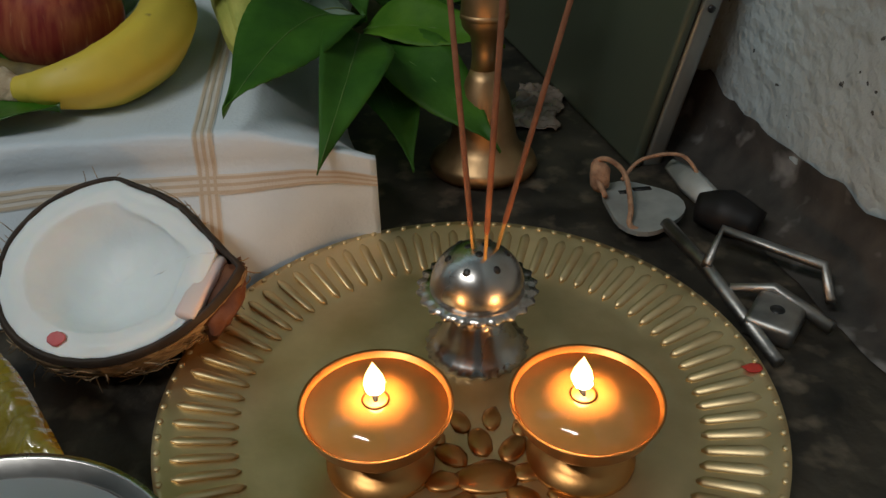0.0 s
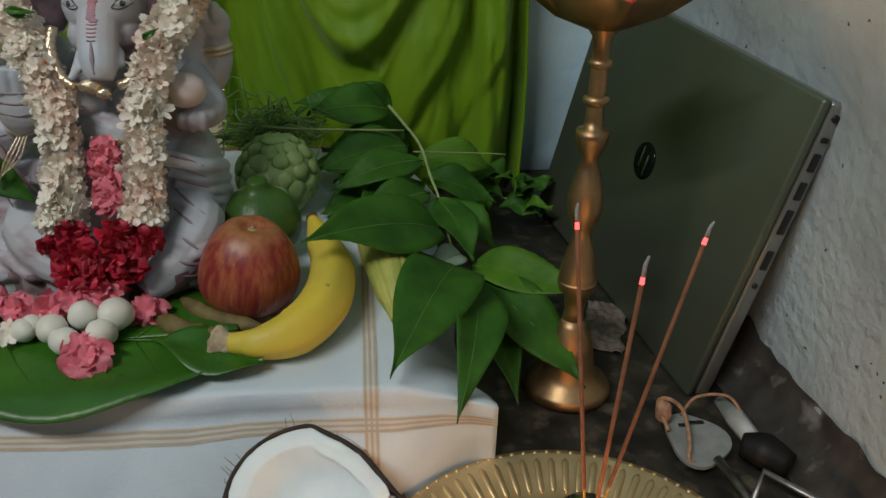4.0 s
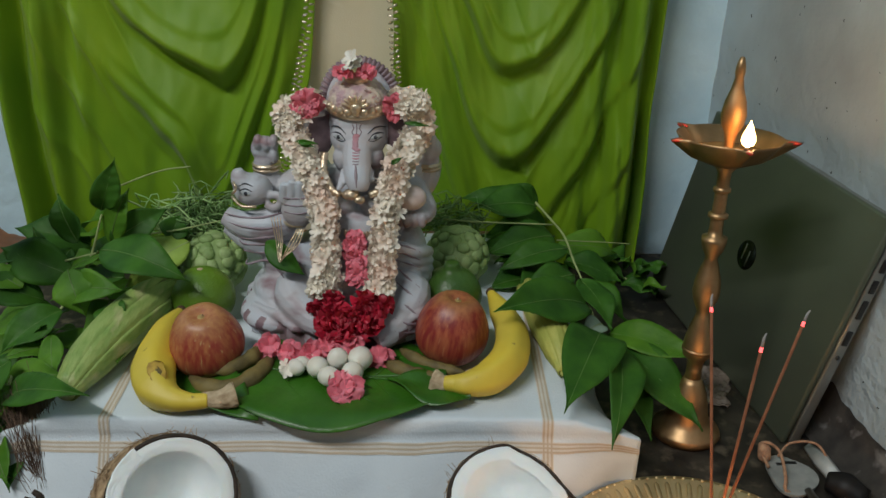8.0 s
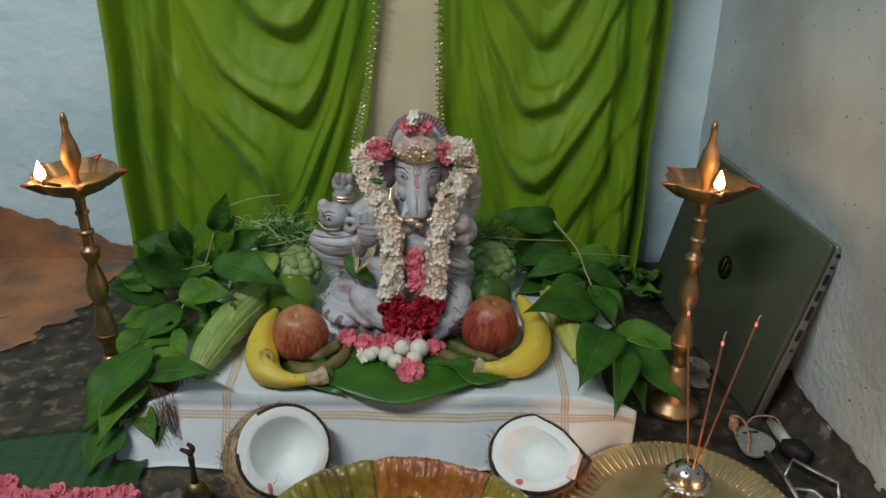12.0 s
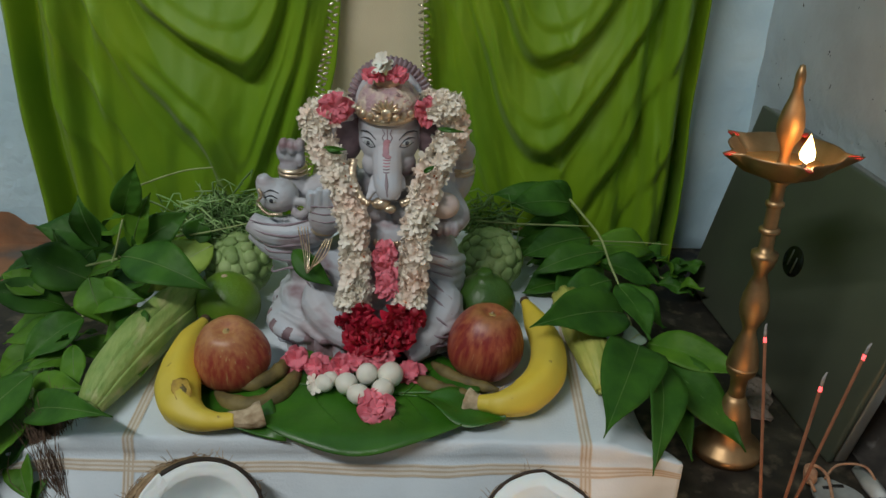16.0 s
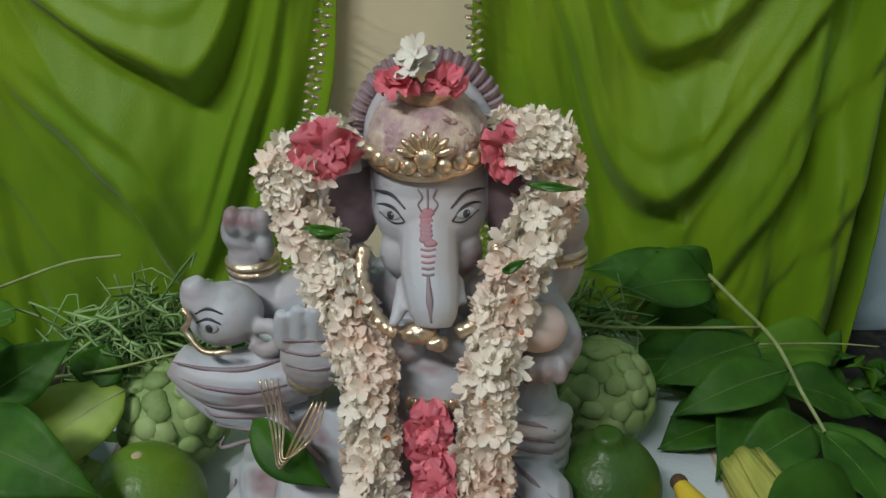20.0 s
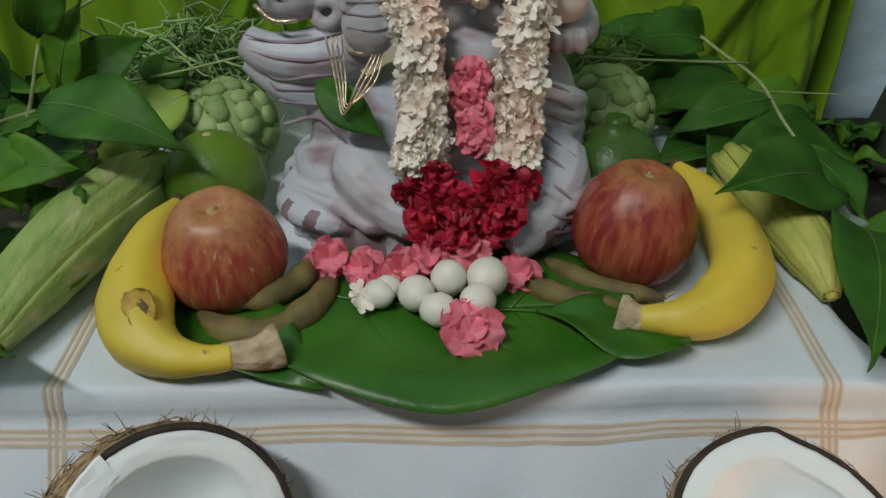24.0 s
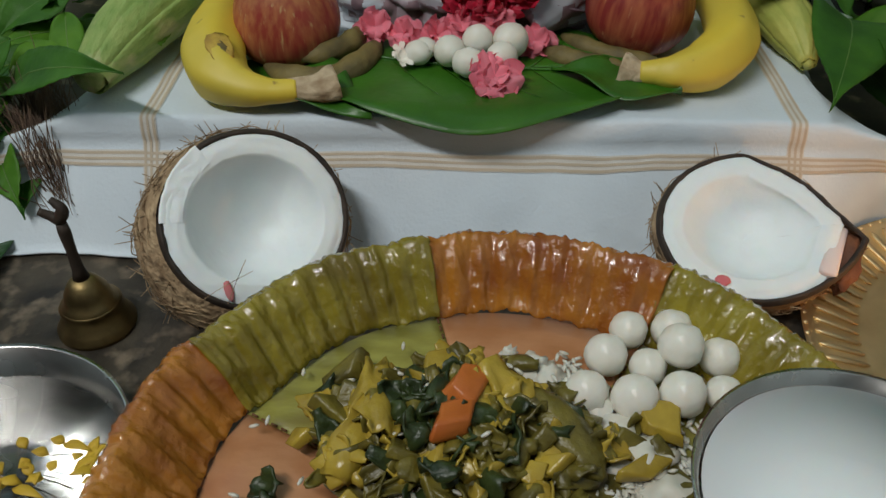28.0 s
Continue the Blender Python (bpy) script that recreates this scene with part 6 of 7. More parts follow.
# ---- keys ----
M_IRON = mat("worn_steel", (0.46, 0.45, 0.43), (0.28, 0.27, 0.26), rough=0.32, rough2=0.55, metal=1.0, scale=60, bump=0.2)
M_KEY = mat("dull_zinc", (0.42, 0.44, 0.43), (0.30, 0.32, 0.31), rough=0.55, metal=0.35, scale=60, bump=0.1)
M_THREAD = mat("orange_thread", (0.52, 0.30, 0.18), (0.34, 0.18, 0.11), rough=0.95, scale=200, bump=0.6)
M_FOB = mat("black_plastic", (0.012, 0.011, 0.011), rough=0.5, spec=0.25, scale=50)
KZ = FLOOR
keys = thing("key_bunch", pose(0, 0, KZ), "bunch of steel keys tied with orange thread", "keys")

bow = bmesh.new()
ring = [(0.420 + 0.0225 * math.cos(a) * (1 + 0.12 * math.cos(3 * a)), 0.013 + 0.027 * math.sin(a) * (1 + 0.1 * math.cos(3 * a)), 0) for a in np.linspace(0, 2 * math.pi, 28, endpoint=False)]
f = bow.faces.new([bow.verts.new((x, y, 0.006)) for x, y, z in ring])
g = bmesh.ops.extrude_face_region(bow, geom=[f])
for v in g["geom"]:
    if isinstance(v, bmesh.types.BMVert):
        v.co.z += 0.003
part("key_bow", bow, M_KEY, keys, "flat dull grey key head", smooth=False)
part("key_hole", box(0.411, 0.417, 0.026, 0.0295, 0.0088, 0.0096), M_PORT, keys)
part("key_hole", box(0.420, 0.431, 0.028, 0.0315, 0.0088, 0.0096), M_PORT, keys)
part("key_shaft", tube([(0.427, -0.008, 0.009), (0.434, -0.05, 0.0085), (0.440, -0.121, 0.006)], [0.0038, 0.0034, 0.0032], 10), M_IRON, keys, "long round key shaft")
part("small_key", tube([(0.450, 0.052, 0.012), (0.455, 0.030, 0.012), (0.459, 0.004, 0.012)], [0.004, 0.008, 0.007], 8, flat=0.25), M_KEY, keys)
part("fob", tube([(0.450, 0.004, 0.010), (0.462, -0.006, 0.012), (0.476, -0.020, 0.010)], [0.009, 0.014, 0.009], 12, flat=0.7, steps=4), M_FOB, keys, "black plastic key fob")
part("thread", tube([(0.400, 0.020, 0.012), (0.398, 0.042, 0.020), (0.404, 0.036, 0.028), (0.414, 0.030, 0.020), (0.410, 0.004, 0.014), (0.406, -0.008, 0.010), (0.414, -0.010, 0.006)], 0.0016, 8, steps=6), M_THREAD, keys)
part("thread", tube([(0.414, 0.034, 0.014), (0.430, 0.046, 0.020), (0.452, 0.040, 0.024), (0.462, 0.026, 0.012)], 0.0012, 8, steps=6), M_THREAD, keys)
part("thread", ball((0.401, 0.036, 0.016), (0.006, 0.008, 0.010), None, 2, bumps=0.3), M_THREAD, keys, "knot of orange thread")
clip = thing("padlock", pose(0, 0, KZ), "small steel padlock with a square shackle on the floor", "padlock")
part("shackle", tube([(0.432, -0.053, 0.012), (0.449, -0.031, 0.018), (0.486, -0.070, 0.018), (0.480, -0.090, 0.012)], 0.0028, 8), M_IRON, clip)
part("lock_body", box(-0.012, 0.012, -0.014, 0.014, 0, 0.011, bevel=0.003), M_IRON, clip, m=pose(0.452, -0.092, 0.001, 0, 0, -42))
part("keyway", lathe([(0, 0.0112), (0.0035, 0.0112), (0.0035, 0.0122), (0, 0.0122)], 16, m=pose(0.452, -0.092, 0)), M_PORT, clip)
part("crossbar", tube([(0.438, -0.070, 0.010), (0.458, -0.076, 0.012), (0.474, -0.104, 0.008)], [0.0022, 0.003, 0.0036], 8), M_IRON, clip)

# ---- coconut halves ----
M_HUSKB = mat("coconut_fibre", (0.58, 0.42, 0.25), (0.24, 0.15, 0.08), rough=0.95, scale=55, detail=9, bump=1.0, bump_scale=120, deep=0.006, stretch=(1, 1, 2), spots=(0.10, 0.06, 0.03), spot_scale=60, spot_at=(0.58, 0.68))
M_SHELL = mat("coconut_shell", (0.045, 0.028, 0.018), (0.02, 0.014, 0.01), rough=0.7, scale=60, bump=0.4)
M_COCO = mat("coconut_flesh", (0.88, 0.92, 0.92), (0.81, 0.86, 0.87), rough=0.5, scale=30, sub=0.2, bump=0.35, bump_scale=90)
M_STAIN = mat("kumkum_stain", (0.70, 0.10, 0.12), (0.62, 0.24, 0.24), rough=0.7, scale=60)


def coconut(m, outline, depth, label, tuft, stain, mark, bulge=0.05, bowl=0.034, hollow=0.034, mid=(0, 0), notch=(0, 0), lean=math.pi, cut=None):
    """Half a coconut, open side up in its own frame. outline(a) is the rim's radius."""
    ob = thing("coconut_half", m, label, "coconut", "coconut halves")

    def shell_f(rad, dep, z0):
        def f(u, v):
            a, b = 2 * math.pi * u, v * math.pi / 2
            r = outline(a) + rad
            k = 1 + 0.02 * wob(3 * math.cos(a), 3 * math.sin(a), 4 * v) + bulge * (1.05 + math.cos(a - lean)) * math.sin(2 * b) ** 0.8
            return (r * math.cos(b) * math.cos(a) * k, r * math.cos(b) * math.sin(a) * k, z0 - (depth + dep) * math.sin(b))
        return f
    part("husk", sheet(shell_f(0.0, 0.0, -0.004), 56, 16), M_HUSKB, ob, "rough brown fibrous husk")
    bm = bmesh.new()

    def rim(u, v):
        a = 2 * math.pi * u
        r = outline(a) + (0.0003 - 0.0042 * v)
        gone = 0.0045 if notch[0] < math.degrees(a) < notch[1] else 0.0
        return (r * math.cos(a), r * math.sin(a), -0.004 - gone + 0.0042 * math.sin(math.pi * min(1, v * 0.8 + 0.05)) + 0.0012 * wob(a * 6, 1))
    part("shell_rim", sheet(rim, 90, 5), M_SHELL, ob, "dark shell edge")

    def flesh(u, v):
        a = 2 * math.pi * u
        R = outline(a) - 0.0033 + 0.0008 * wob(a * 7, 2)
        if cut:
            R = min(R, cut(a))
        if v < 0.08:
            k = v / 0.08
            return (R * math.cos(a), R * math.sin(a), -0.015 + 0.0138 * k)
        if v < 0.32:
            k = (v - 0.08) / 0.24
            return ((R - 0.0115 * k) * math.cos(a), (R - 0.0115 * k) * math.sin(a), -0.0012 + 0.0007 * math.sin(math.pi * k) + 0.0010 * wob(a * 5, k * 3) * (1 - k))
        s = (v - 0.32) / 0.68
        soft = sum(outline((a + math.radians(9 * j)) % (2 * math.pi)) for j in range(-5, 6)) / 11 - 0.0148
        k = min(1.0, s / 0.45)
        k = k * k * (3 - 2 * k)
        e = min(1.0, s / 0.12)
        r = (((R - 0.0115) * (1 - e) + soft * e) * (1 - k) + bowl * k) * (1 - s) if s < 0.999 else 0.0
        d = hollow * (1 - (1 - s) ** 2.2)
        return (mid[0] * k + r * math.cos(a), mid[1] * k + r * math.sin(a), -0.0012 - d + 0.0006 * wob(a * 2, s * 4) * s * (1 - s) * 4)
    part("flesh", sheet(flesh, 64, 50), M_COCO, ob, "white coconut flesh")
    fib = bmesh.new()
    skin = shell_f(0.0, 0.0, -0.004)

    def on_husk(u, v, lift):
        p = Vector(skin(u % 1.0, min(0.95, max(0.02, v))))
        return p + (p - Vector((0, 0, -0.012))).normalized() * lift
    for i in range(3 * tuft):
        u, v, du, dv = random.random(), random.uniform(0.04, 0.85), random.gauss(0, 0.018), random.gauss(0, 0.05)
        tube([on_husk(u, v, 0.0), on_husk(u + du, v + dv, random.uniform(0.0004, 0.0022)), on_husk(u + 2 * du + random.gauss(0, 0.01), v + 2 * dv, random.uniform(0, 0.0035))], [0.0005, 0.00035, 0.0002], 3, fib, caps=False, steps=3)
    for i in range(tuft):
        a, b = random.uniform(0, 6.283), random.uniform(0.0, 1.2)
        p = on_husk(a / 6.2832, b / 1.5708, 0.0003)
        d = Vector((math.cos(a + random.gauss(0, 0.9)), math.sin(a + random.gauss(0, 0.9)), random.gauss(0, 0.7))).normalized()
        L = random.uniform(0.004, 0.013)
        tube([p, p + d * L * 0.5 + Vector((0, 0, random.gauss(0, 0.001))), p + d * L + Vector((0, 0, random.gauss(0, 0.002)))], [0.00035, 0.0002], 3, fib, caps=False)
    tagged(part("fibre", fib, M_HUSKB, ob), kind="stuff")
    for a0, r0, sx, sy in stain:
        part("kumkum_mark", ball((r0 * math.cos(a0), r0 * math.sin(a0), mark), (sx, sy, 0.0006), None, 2, bumps=0.3), M_STAIN, ob, "red kumkum mark")
    return ob


def upright(c, nrm, spin=0.0):
    """A frame at c whose z points along nrm and whose x lies level to the right."""
    z = Vector(nrm).normalized()
    x = Vector((0, 0, 1)).cross(z)
    x = -x.normalized() if x.x < 0 else x.normalized()
    return Matrix.Translation(c) @ Matrix((x, z.cross(x), z)).transposed().to_4x4() @ Matrix.Rotation(radians(spin), 4, "Z")


def round_rim(a):
    d = math.degrees(a) % 360
    k = 0.0525 * (1 + 0.02 * math.cos(2 * a))
    return k


coc1 = coconut(upright((-0.137, -0.070, 0.079), (0.38, -0.66, 0.62)), round_rim, 0.056, "halved coconut in its brown husk leaning on the altar", 190, [(-2.25, 0.043, 0.0024, 0.0062)], 0.0004, 0.24, 0.0395, 0.036, notch=(108, 168), lean=radians(222))

def broken_off(a):
    """Where the flesh ends at the broken corner: a straight break from the cut edge down to the rim."""
    e = Vector((math.cos(a), math.sin(a)))
    p, q = Vector((0.0510, 0.0060)), Vector((0.0350, -0.0360))
    den = e.x * (q.y - p.y) - e.y * (q.x - p.x)
    far = (p.x * (q.y - p.y) - p.y * (q.x - p.x)) / den if abs(den) > 1e-6 else 1.0
    return far + 0.0012 * wob(a * 9, 5) if far > 0 else 1.0


def tear_rim(a):
    """Round, but cut straight from the top to a tip at the side."""
    r = 0.0505 * (1 + 0.06 * math.cos(2 * a))
    d = (math.degrees(a) + 180) % 360 - 180
    p, q = Vector((0.062, -0.008)), Vector((0.000, 0.0475))
    if -7 < d < 90:
        e = Vector((math.cos(a), math.sin(a)))
        den = e.x * (q.y - p.y) - e.y * (q.x - p.x)
        return (p.x * (q.y - p.y) - p.y * (q.x - p.x)) / den + 0.0065 * math.sin(math.pi * (d + 7) / 97)
    if -60 < d <= -7:
        return r + 0.009 * ((d + 60) / 53) ** 2
    return r


coc2 = coconut(upright((0.143, -0.060, 0.072), (-0.10, -0.48, 0.87), 9), tear_rim, 0.046, "halved coconut with a broken corner beside the brass plate", 110, [(-2.1, 0.039, 0.0042, 0.0034)], 0.0004, 0.05, 0.034, 0.018, (-0.003, -0.002), cut=broken_off)
M_TORN = mat("torn_red_husk", (0.24, 0.09, 0.04), (0.10, 0.035, 0.02), rough=0.7, scale=60, bump=0.5)
M_PINKISH = mat("bitten_flesh", (0.84, 0.62, 0.58), (0.80, 0.70, 0.66), rough=0.5, scale=40, sub=0.2, bump=0.3, bump_scale=120)
part("broken_edge", box(-0.017, 0.017, -0.0050, 0.0050, -0.012, 0.0022, bevel=0.0022), M_PINKISH, coc2, "pinkish broken flesh", pose(0.0418, -0.0150, -0.0028, 0, 10, 69))
part("torn_husk", ball((0.0500, -0.0180, -0.0110), (0.0190, 0.0085, 0.0070), None, 3, pose(0, 0, 0, 0, 0, 69).to_3x3(), 0.4, 2.5), M_TORN, coc2, "reddish brown torn husk")


def bared(u, v):
    """A ledge of flesh left standing where shell and husk broke away."""
    a = math.radians(112 + 54 * u)
    q = 0.0395 + 0.0125 * min(1.0, v / 0.8) + 0.0008 * wob(u * 9, 3)
    drop = 0.012 * max(0.0, v - 0.8) / 0.2
    return (q * math.cos(a), q * math.sin(a), -0.0004 + 0.0008 * wob(u * 7, v * 3) - drop)


part("broken_flesh", sheet(bared, 24, 10), M_COCO, coc1, "white flesh bared where the shell is broken")
threads = bmesh.new()
for p, q in (((-0.050, -0.036, 0.003), (-0.012, -0.027, 0.005)), ((-0.030, -0.040, 0.003), (-0.014, -0.020, 0.006))):
    tube([p, Vector(p).lerp(Vector(q), 0.5) + Vector((0, 0.001, 0.003)), q], 0.00022, 4, threads, steps=4)
tagged(part("loose_fibre", threads, M_HUSKB, coc1), kind="stuff")

# ---- bell ----
M_OLDBRASS = mat("dull_brass", (0.34, 0.25, 0.11), (0.18, 0.13, 0.06), rough=0.38, rough2=0.6, metal=1.0, scale=50, bump=0.15)
bell = thing("hand_bell", pose(-0.232, -0.098, FLOOR), "small dull brass hand bell with a thin dark handle", "bell")
part("body", lathe([(0, 0.001), (0.0175, 0.001), (0.0215, 0.0), (0.0220, 0.003), (0.0195, 0.007), (0.0175, 0.0125), (0.0160, 0.0155), (0.0165, 0.0175), (0.0135, 0.020), (0.0120, 0.027), (0.0085, 0.033), (0.0055, 0.036), (0, 0.0365)], 44), M_OLDBRASS, bell)
part("ring", lathe([(0.0150, 0.0165), (0.0172, 0.0175), (0.0150, 0.0185)], 44), M_OLDBRASS, bell)
part("handle", lathe([(0, 0.036), (0.0046, 0.036), (0.0034, 0.042), (0.0028, 0.055), (0.0034, 0.068), (0.0028, 0.074), (0, 0.074)], 16), M_SHELL, bell, "thin blackened handle")
part("crest", tube([(-0.010, 0, 0.081), (-0.004, 0.001, 0.077), (0.0, 0, 0.076), (0.003, 0, 0.083), (-0.002, 0.001, 0.088)], [0.002, 0.003, 0.0035, 0.002], 8, steps=4), M_SHELL, bell)

# ---- leaf plate with food ----
LX, LY = -0.002, -0.246
M_LG = mat("dry_green_leaf", (0.30, 0.24, 0.025), (0.16, 0.115, 0.012), rough=0.22, scale=34, detail=7, bump=1.0, bump_scale=170, coat=0.6, deep=0.0016)
M_LO = mat("dry_orange_leaf", (0.46, 0.18, 0.02), (0.27, 0.075, 0.012), rough=0.22, scale=34, detail=7, bump=1.0, bump_scale=170, coat=0.6, deep=0.0016)
M_LF = mat("dry_tan_leaf", (0.52, 0.25, 0.12), (0.40, 0.17, 0.07), rough=0.4, scale=30, detail=7, bump=0.3, bump_scale=60, stretch=(1, 2, 1), spots=(0.34, 0.12, 0.07), spot_scale=14, spot_at=(0.58, 0.8))
M_LF2 = mat("dry_olive_leaf", (0.36, 0.34, 0.08), (0.22, 0.20, 0.04), rough=0.38, scale=30, detail=7, bump=0.35, bump_scale=50, stretch=(1, 3, 1), spots=(0.20, 0.14, 0.04), spot_scale=14, spot_at=(0.58, 0.8))
lplate = thing("leaf_plate", pose(LX, LY, FLOOR), "large stitched dry leaf plate holding food", "plate")
part("ring_foot", lathe([(0.10, 0.0), (0.118, 0.0), (0.128, 0.022), (0.124, 0.022), (0.10, 0.003)], 60), M_LF2, lplate)


def plate_sector(a0, a1, material, inner, k):
    def rimf(u, v):
        a = math.radians(a0 + (a1 - a0) * u)
        crimp = 0.0016 * math.sin(a * 70 + 3 * wob(a * 5, k)) * math.sin(math.pi * min(1, v + 0.15)) + 0.002 * wob(a * 11, v * 4, k) + 0.0016 * wob(a * 55, v * 9, k)
        r = 0.136 + 0.035 * v + 0.002 * math.sin(a * 9 + k)
        z = 0.0255 + 0.034 * math.sin(v * math.pi / 2) ** 1.2 - 0.006 * max(0, v - 0.8) * 5 + crimp * 1.4 + 0.0012 * (k % 2)
        # the milk bowl presses the rim down
        away = math.hypot(r * math.cos(a) + LX - 0.137, r * math.sin(a) + LY + 0.247)
        return (r * math.cos(a), r * math.sin(a), min(z, 0.0240 + 1.1 * max(0.0, away - 0.044)))
    part("leaf_rim", sheet(rimf, max(10, int(abs(a1 - a0) * 2.6)), 16, 0.001), material, lplate)

    def floorf(u, v):
        a = math.radians(a0 + (a1 - a0) * u)
        r = 0.138 * v
        return (r * math.cos(a), r * math.sin(a), 0.0235 + 0.0010 * (k % 2) + 0.0008 * wob(r * 60, a * 4))
    part("leaf_floor", sheet(floorf, 16, 8, 0.0008), inner, lplate)


for k, (a0, a1, mm, inner) in enumerate(((57, 104, M_LO, M_LF), (103.4, 152, M_LG, M_LF2), (151.4, 205, M_LO, M_LF), (204.4, 262, M_LG, M_LF2), (261.4, 318, M_LO, M_LF), (317.4, 357, M_LG, M_LF2), (356.4, 417.6, M_LG, M_LF2))):
    plate_sector(a0, a1, mm, inner, k)
M_STITCH = mat("leaf_stitch", (0.16, 0.07, 0.03), rough=0.8, scale=90)
for a in (57, 104, 152):
    for i in range(16):
        r = 0.05 + 0.0058 * i
        c, s = math.cos(math.radians(a)), math.sin(math.radians(a))
        part("stitch", tube([(r * c, r * s, 0.0256), ((r + 0.0032) * c, (r + 0.0032) * s, 0.0256)], 0.0006, 5), M_STITCH, lplate)

M_POTATO = mat("turmeric_potato", (0.48, 0.34, 0.045), (0.32, 0.22, 0.03), rough=0.25, scale=50, bump=0.5)
M_GREENS = mat("cooked_greens", (0.040, 0.060, 0.014), (0.014, 0.024, 0.007), rough=0.4, scale=80, bump=0.5)
M_OLIVE = mat("cooked_gourd", (0.18, 0.145, 0.022), (0.080, 0.065, 0.014), rough=0.35, scale=70, bump=0.6)
M_CARROT = mat("cooked_carrot", (0.55, 0.16, 0.03), (0.45, 0.11, 0.02), rough=0.35, scale=50, bump=0.3)
M_RICE = mat("white_rice", (0.74, 0.72, 0.64), (0.64, 0.61, 0.52), rough=0.5, scale=80, sub=0.2)
M_SWEET = mat("white_sweet", (0.84, 0.82, 0.75), (0.76, 0.73, 0.64), rough=0.35, scale=40, sub=0.25, bump=0.35, bump_scale=150)
curry = thing("vegetable_curry", pose(LX, LY, FLOOR + 0.024), "heap of yellow and green vegetable curry on the leaf plate", "food")


def heap_z(x, y):
    return 0.032 * math.exp(-((x + 0.020) ** 2 / 0.0036 + (y - 0.046) ** 2 / 0.0020))


part("gravy", sheet(lambda u, v: (0.072 * v * math.cos(6.2832 * u) * (1 + 0.2 * wob(3 * math.cos(6.2832 * u), 3 * math.sin(6.2832 * u))) - 0.012, 0.056 * v * math.sin(6.2832 * u) * (1 + 0.2 * wob(3 * math.cos(6.2832 * u), 3 * math.sin(6.2832 * u), 4)) + 0.044,
                            0.0255 * math.exp(-(v * 1.45) ** 2) - 0.0015 + 0.004 * wob(9 * v * math.cos(6.2832 * u), 9 * v * math.sin(6.2832 * u)) * v), 70, 22), M_OLIVE, curry, "mashed green gravy")


def scrap(name, c, ln, wd, turn, material, curl=0.3):
    """A limp torn piece of cooked leaf or thin peel."""
    ph = random.uniform(0, 50)

    def f(u, v):
        a = u - 0.5
        w = wd * (0.55 + 0.45 * math.sin(math.pi * min(1, v + 0.1))) * (1 + 0.5 * wob(v * 4, ph, a * 2))
        p = Vector((ln * (v - 0.5), w * a, curl * wd * (4 * a * a - 0.4) * math.sin(v * 4 + ph) + 0.25 * wd * wob(u * 3, v * 3, ph)))
        return Vector(c) + turn @ p
    part(name, sheet(f, 6, 9, 0.0010), material, curry)


def chunk(name, c, r, turn, material):
    """A cut piece with soft corners."""
    bm = box(-r[0], r[0], -r[1], r[1], -r[2], r[2], bevel=min(r) * 0.45)
    ph = random.uniform(0, 90)
    for v in bm.verts:
        v.co *= 1 + 0.75 * wob(v.co.x * 75 + ph, v.co.y * 75, v.co.z * 75)
        v.co.x += 0.5 * v.co.y * math.sin(ph)
        v.co = turn @ v.co + Vector(c)
    part(name, bm, material, curry)


for i in range(210):
    x, y = random.gauss(-0.020, 0.040), random.gauss(0.040, 0.026)
    if y > 0.098 or math.hypot(x, y) > 0.118 or (x > 0.012 and y > 0.072):
        continue
    z = heap_z(x, y) * 0.85 + random.uniform(-0.001, 0.003)
    k = random.random()
    t = pose(0, 0, 0, random.uniform(-40, 40), random.uniform(-40, 40), random.uniform(0, 360)).to_3x3()
    if k < 0.14:
        chunk("potato_piece", (x, y, z + 0.002), (random.uniform(0.004, 0.009), random.uniform(0.004, 0.006), random.uniform(0.002, 0.004)), t, M_POTATO)
    elif k < 0.34:
        scrap("onion_piece", (x, y, z + 0.003), random.uniform(0.012, 0.026), random.uniform(0.008, 0.015), t, M_POTATO, 0.5)
    elif k < 0.47:
        scrap("cooked_leaf", (x, y, z + 0.003), random.uniform(0.014, 0.028), random.uniform(0.008, 0.016), t, M_GREENS, 0.6)
    elif k < 0.86:
        scrap("gourd_peel", (x, y, z + 0.003), random.uniform(0.014, 0.030), random.uniform(0.006, 0.012), t, M_OLIVE, 0.45)
    else:
        chunk("gourd_piece", (x, y, z + 0.002), (random.uniform(0.006, 0.011), random.uniform(0.004, 0.006), 0.003), t, M_OLIVE)
chunk("carrot_piece", (-0.019, 0.054, 0.034), (0.010, 0.0065, 0.005), pose(0, 0, 0, 30, 10, 75).to_3x3(), M_CARROT)
chunk("carrot_piece", (-0.022, 0.036, 0.035), (0.0085, 0.007, 0.005), pose(0, 0, 0, -10, 10, 20).to_3x3(), M_CARROT)
for p, ln, wd, r in (((0.071, 0.056, 0.012), 0.022, 0.018, (5, 10, -15)), ((0.062, 0.030, 0.010), 0.017, 0.012, (8, 5, 50)), ((-0.028, 0.082, 0.022), 0.016, 0.010, (10, 0, 30)), ((-0.085, 0.062, 0.010), 0.020, 0.012, (5, 5, 20))):
    chunk("potato_piece", p, (ln / 2, wd / 2, 0.0036), pose(0, 0, 0, *r).to_3x3(), M_POTATO)
scrap("onion_piece", (-0.056, 0.054, 0.0270), 0.050, 0.022, pose(0, 0, 0, 20, 10, 100).to_3x3(), M_POTATO, 0.35)
scrap("onion_piece", (0.002, 0.056, 0.0300), 0.034, 0.018, pose(0, 0, 0, -10, 25, -55).to_3x3(), M_POTATO, 0.3)
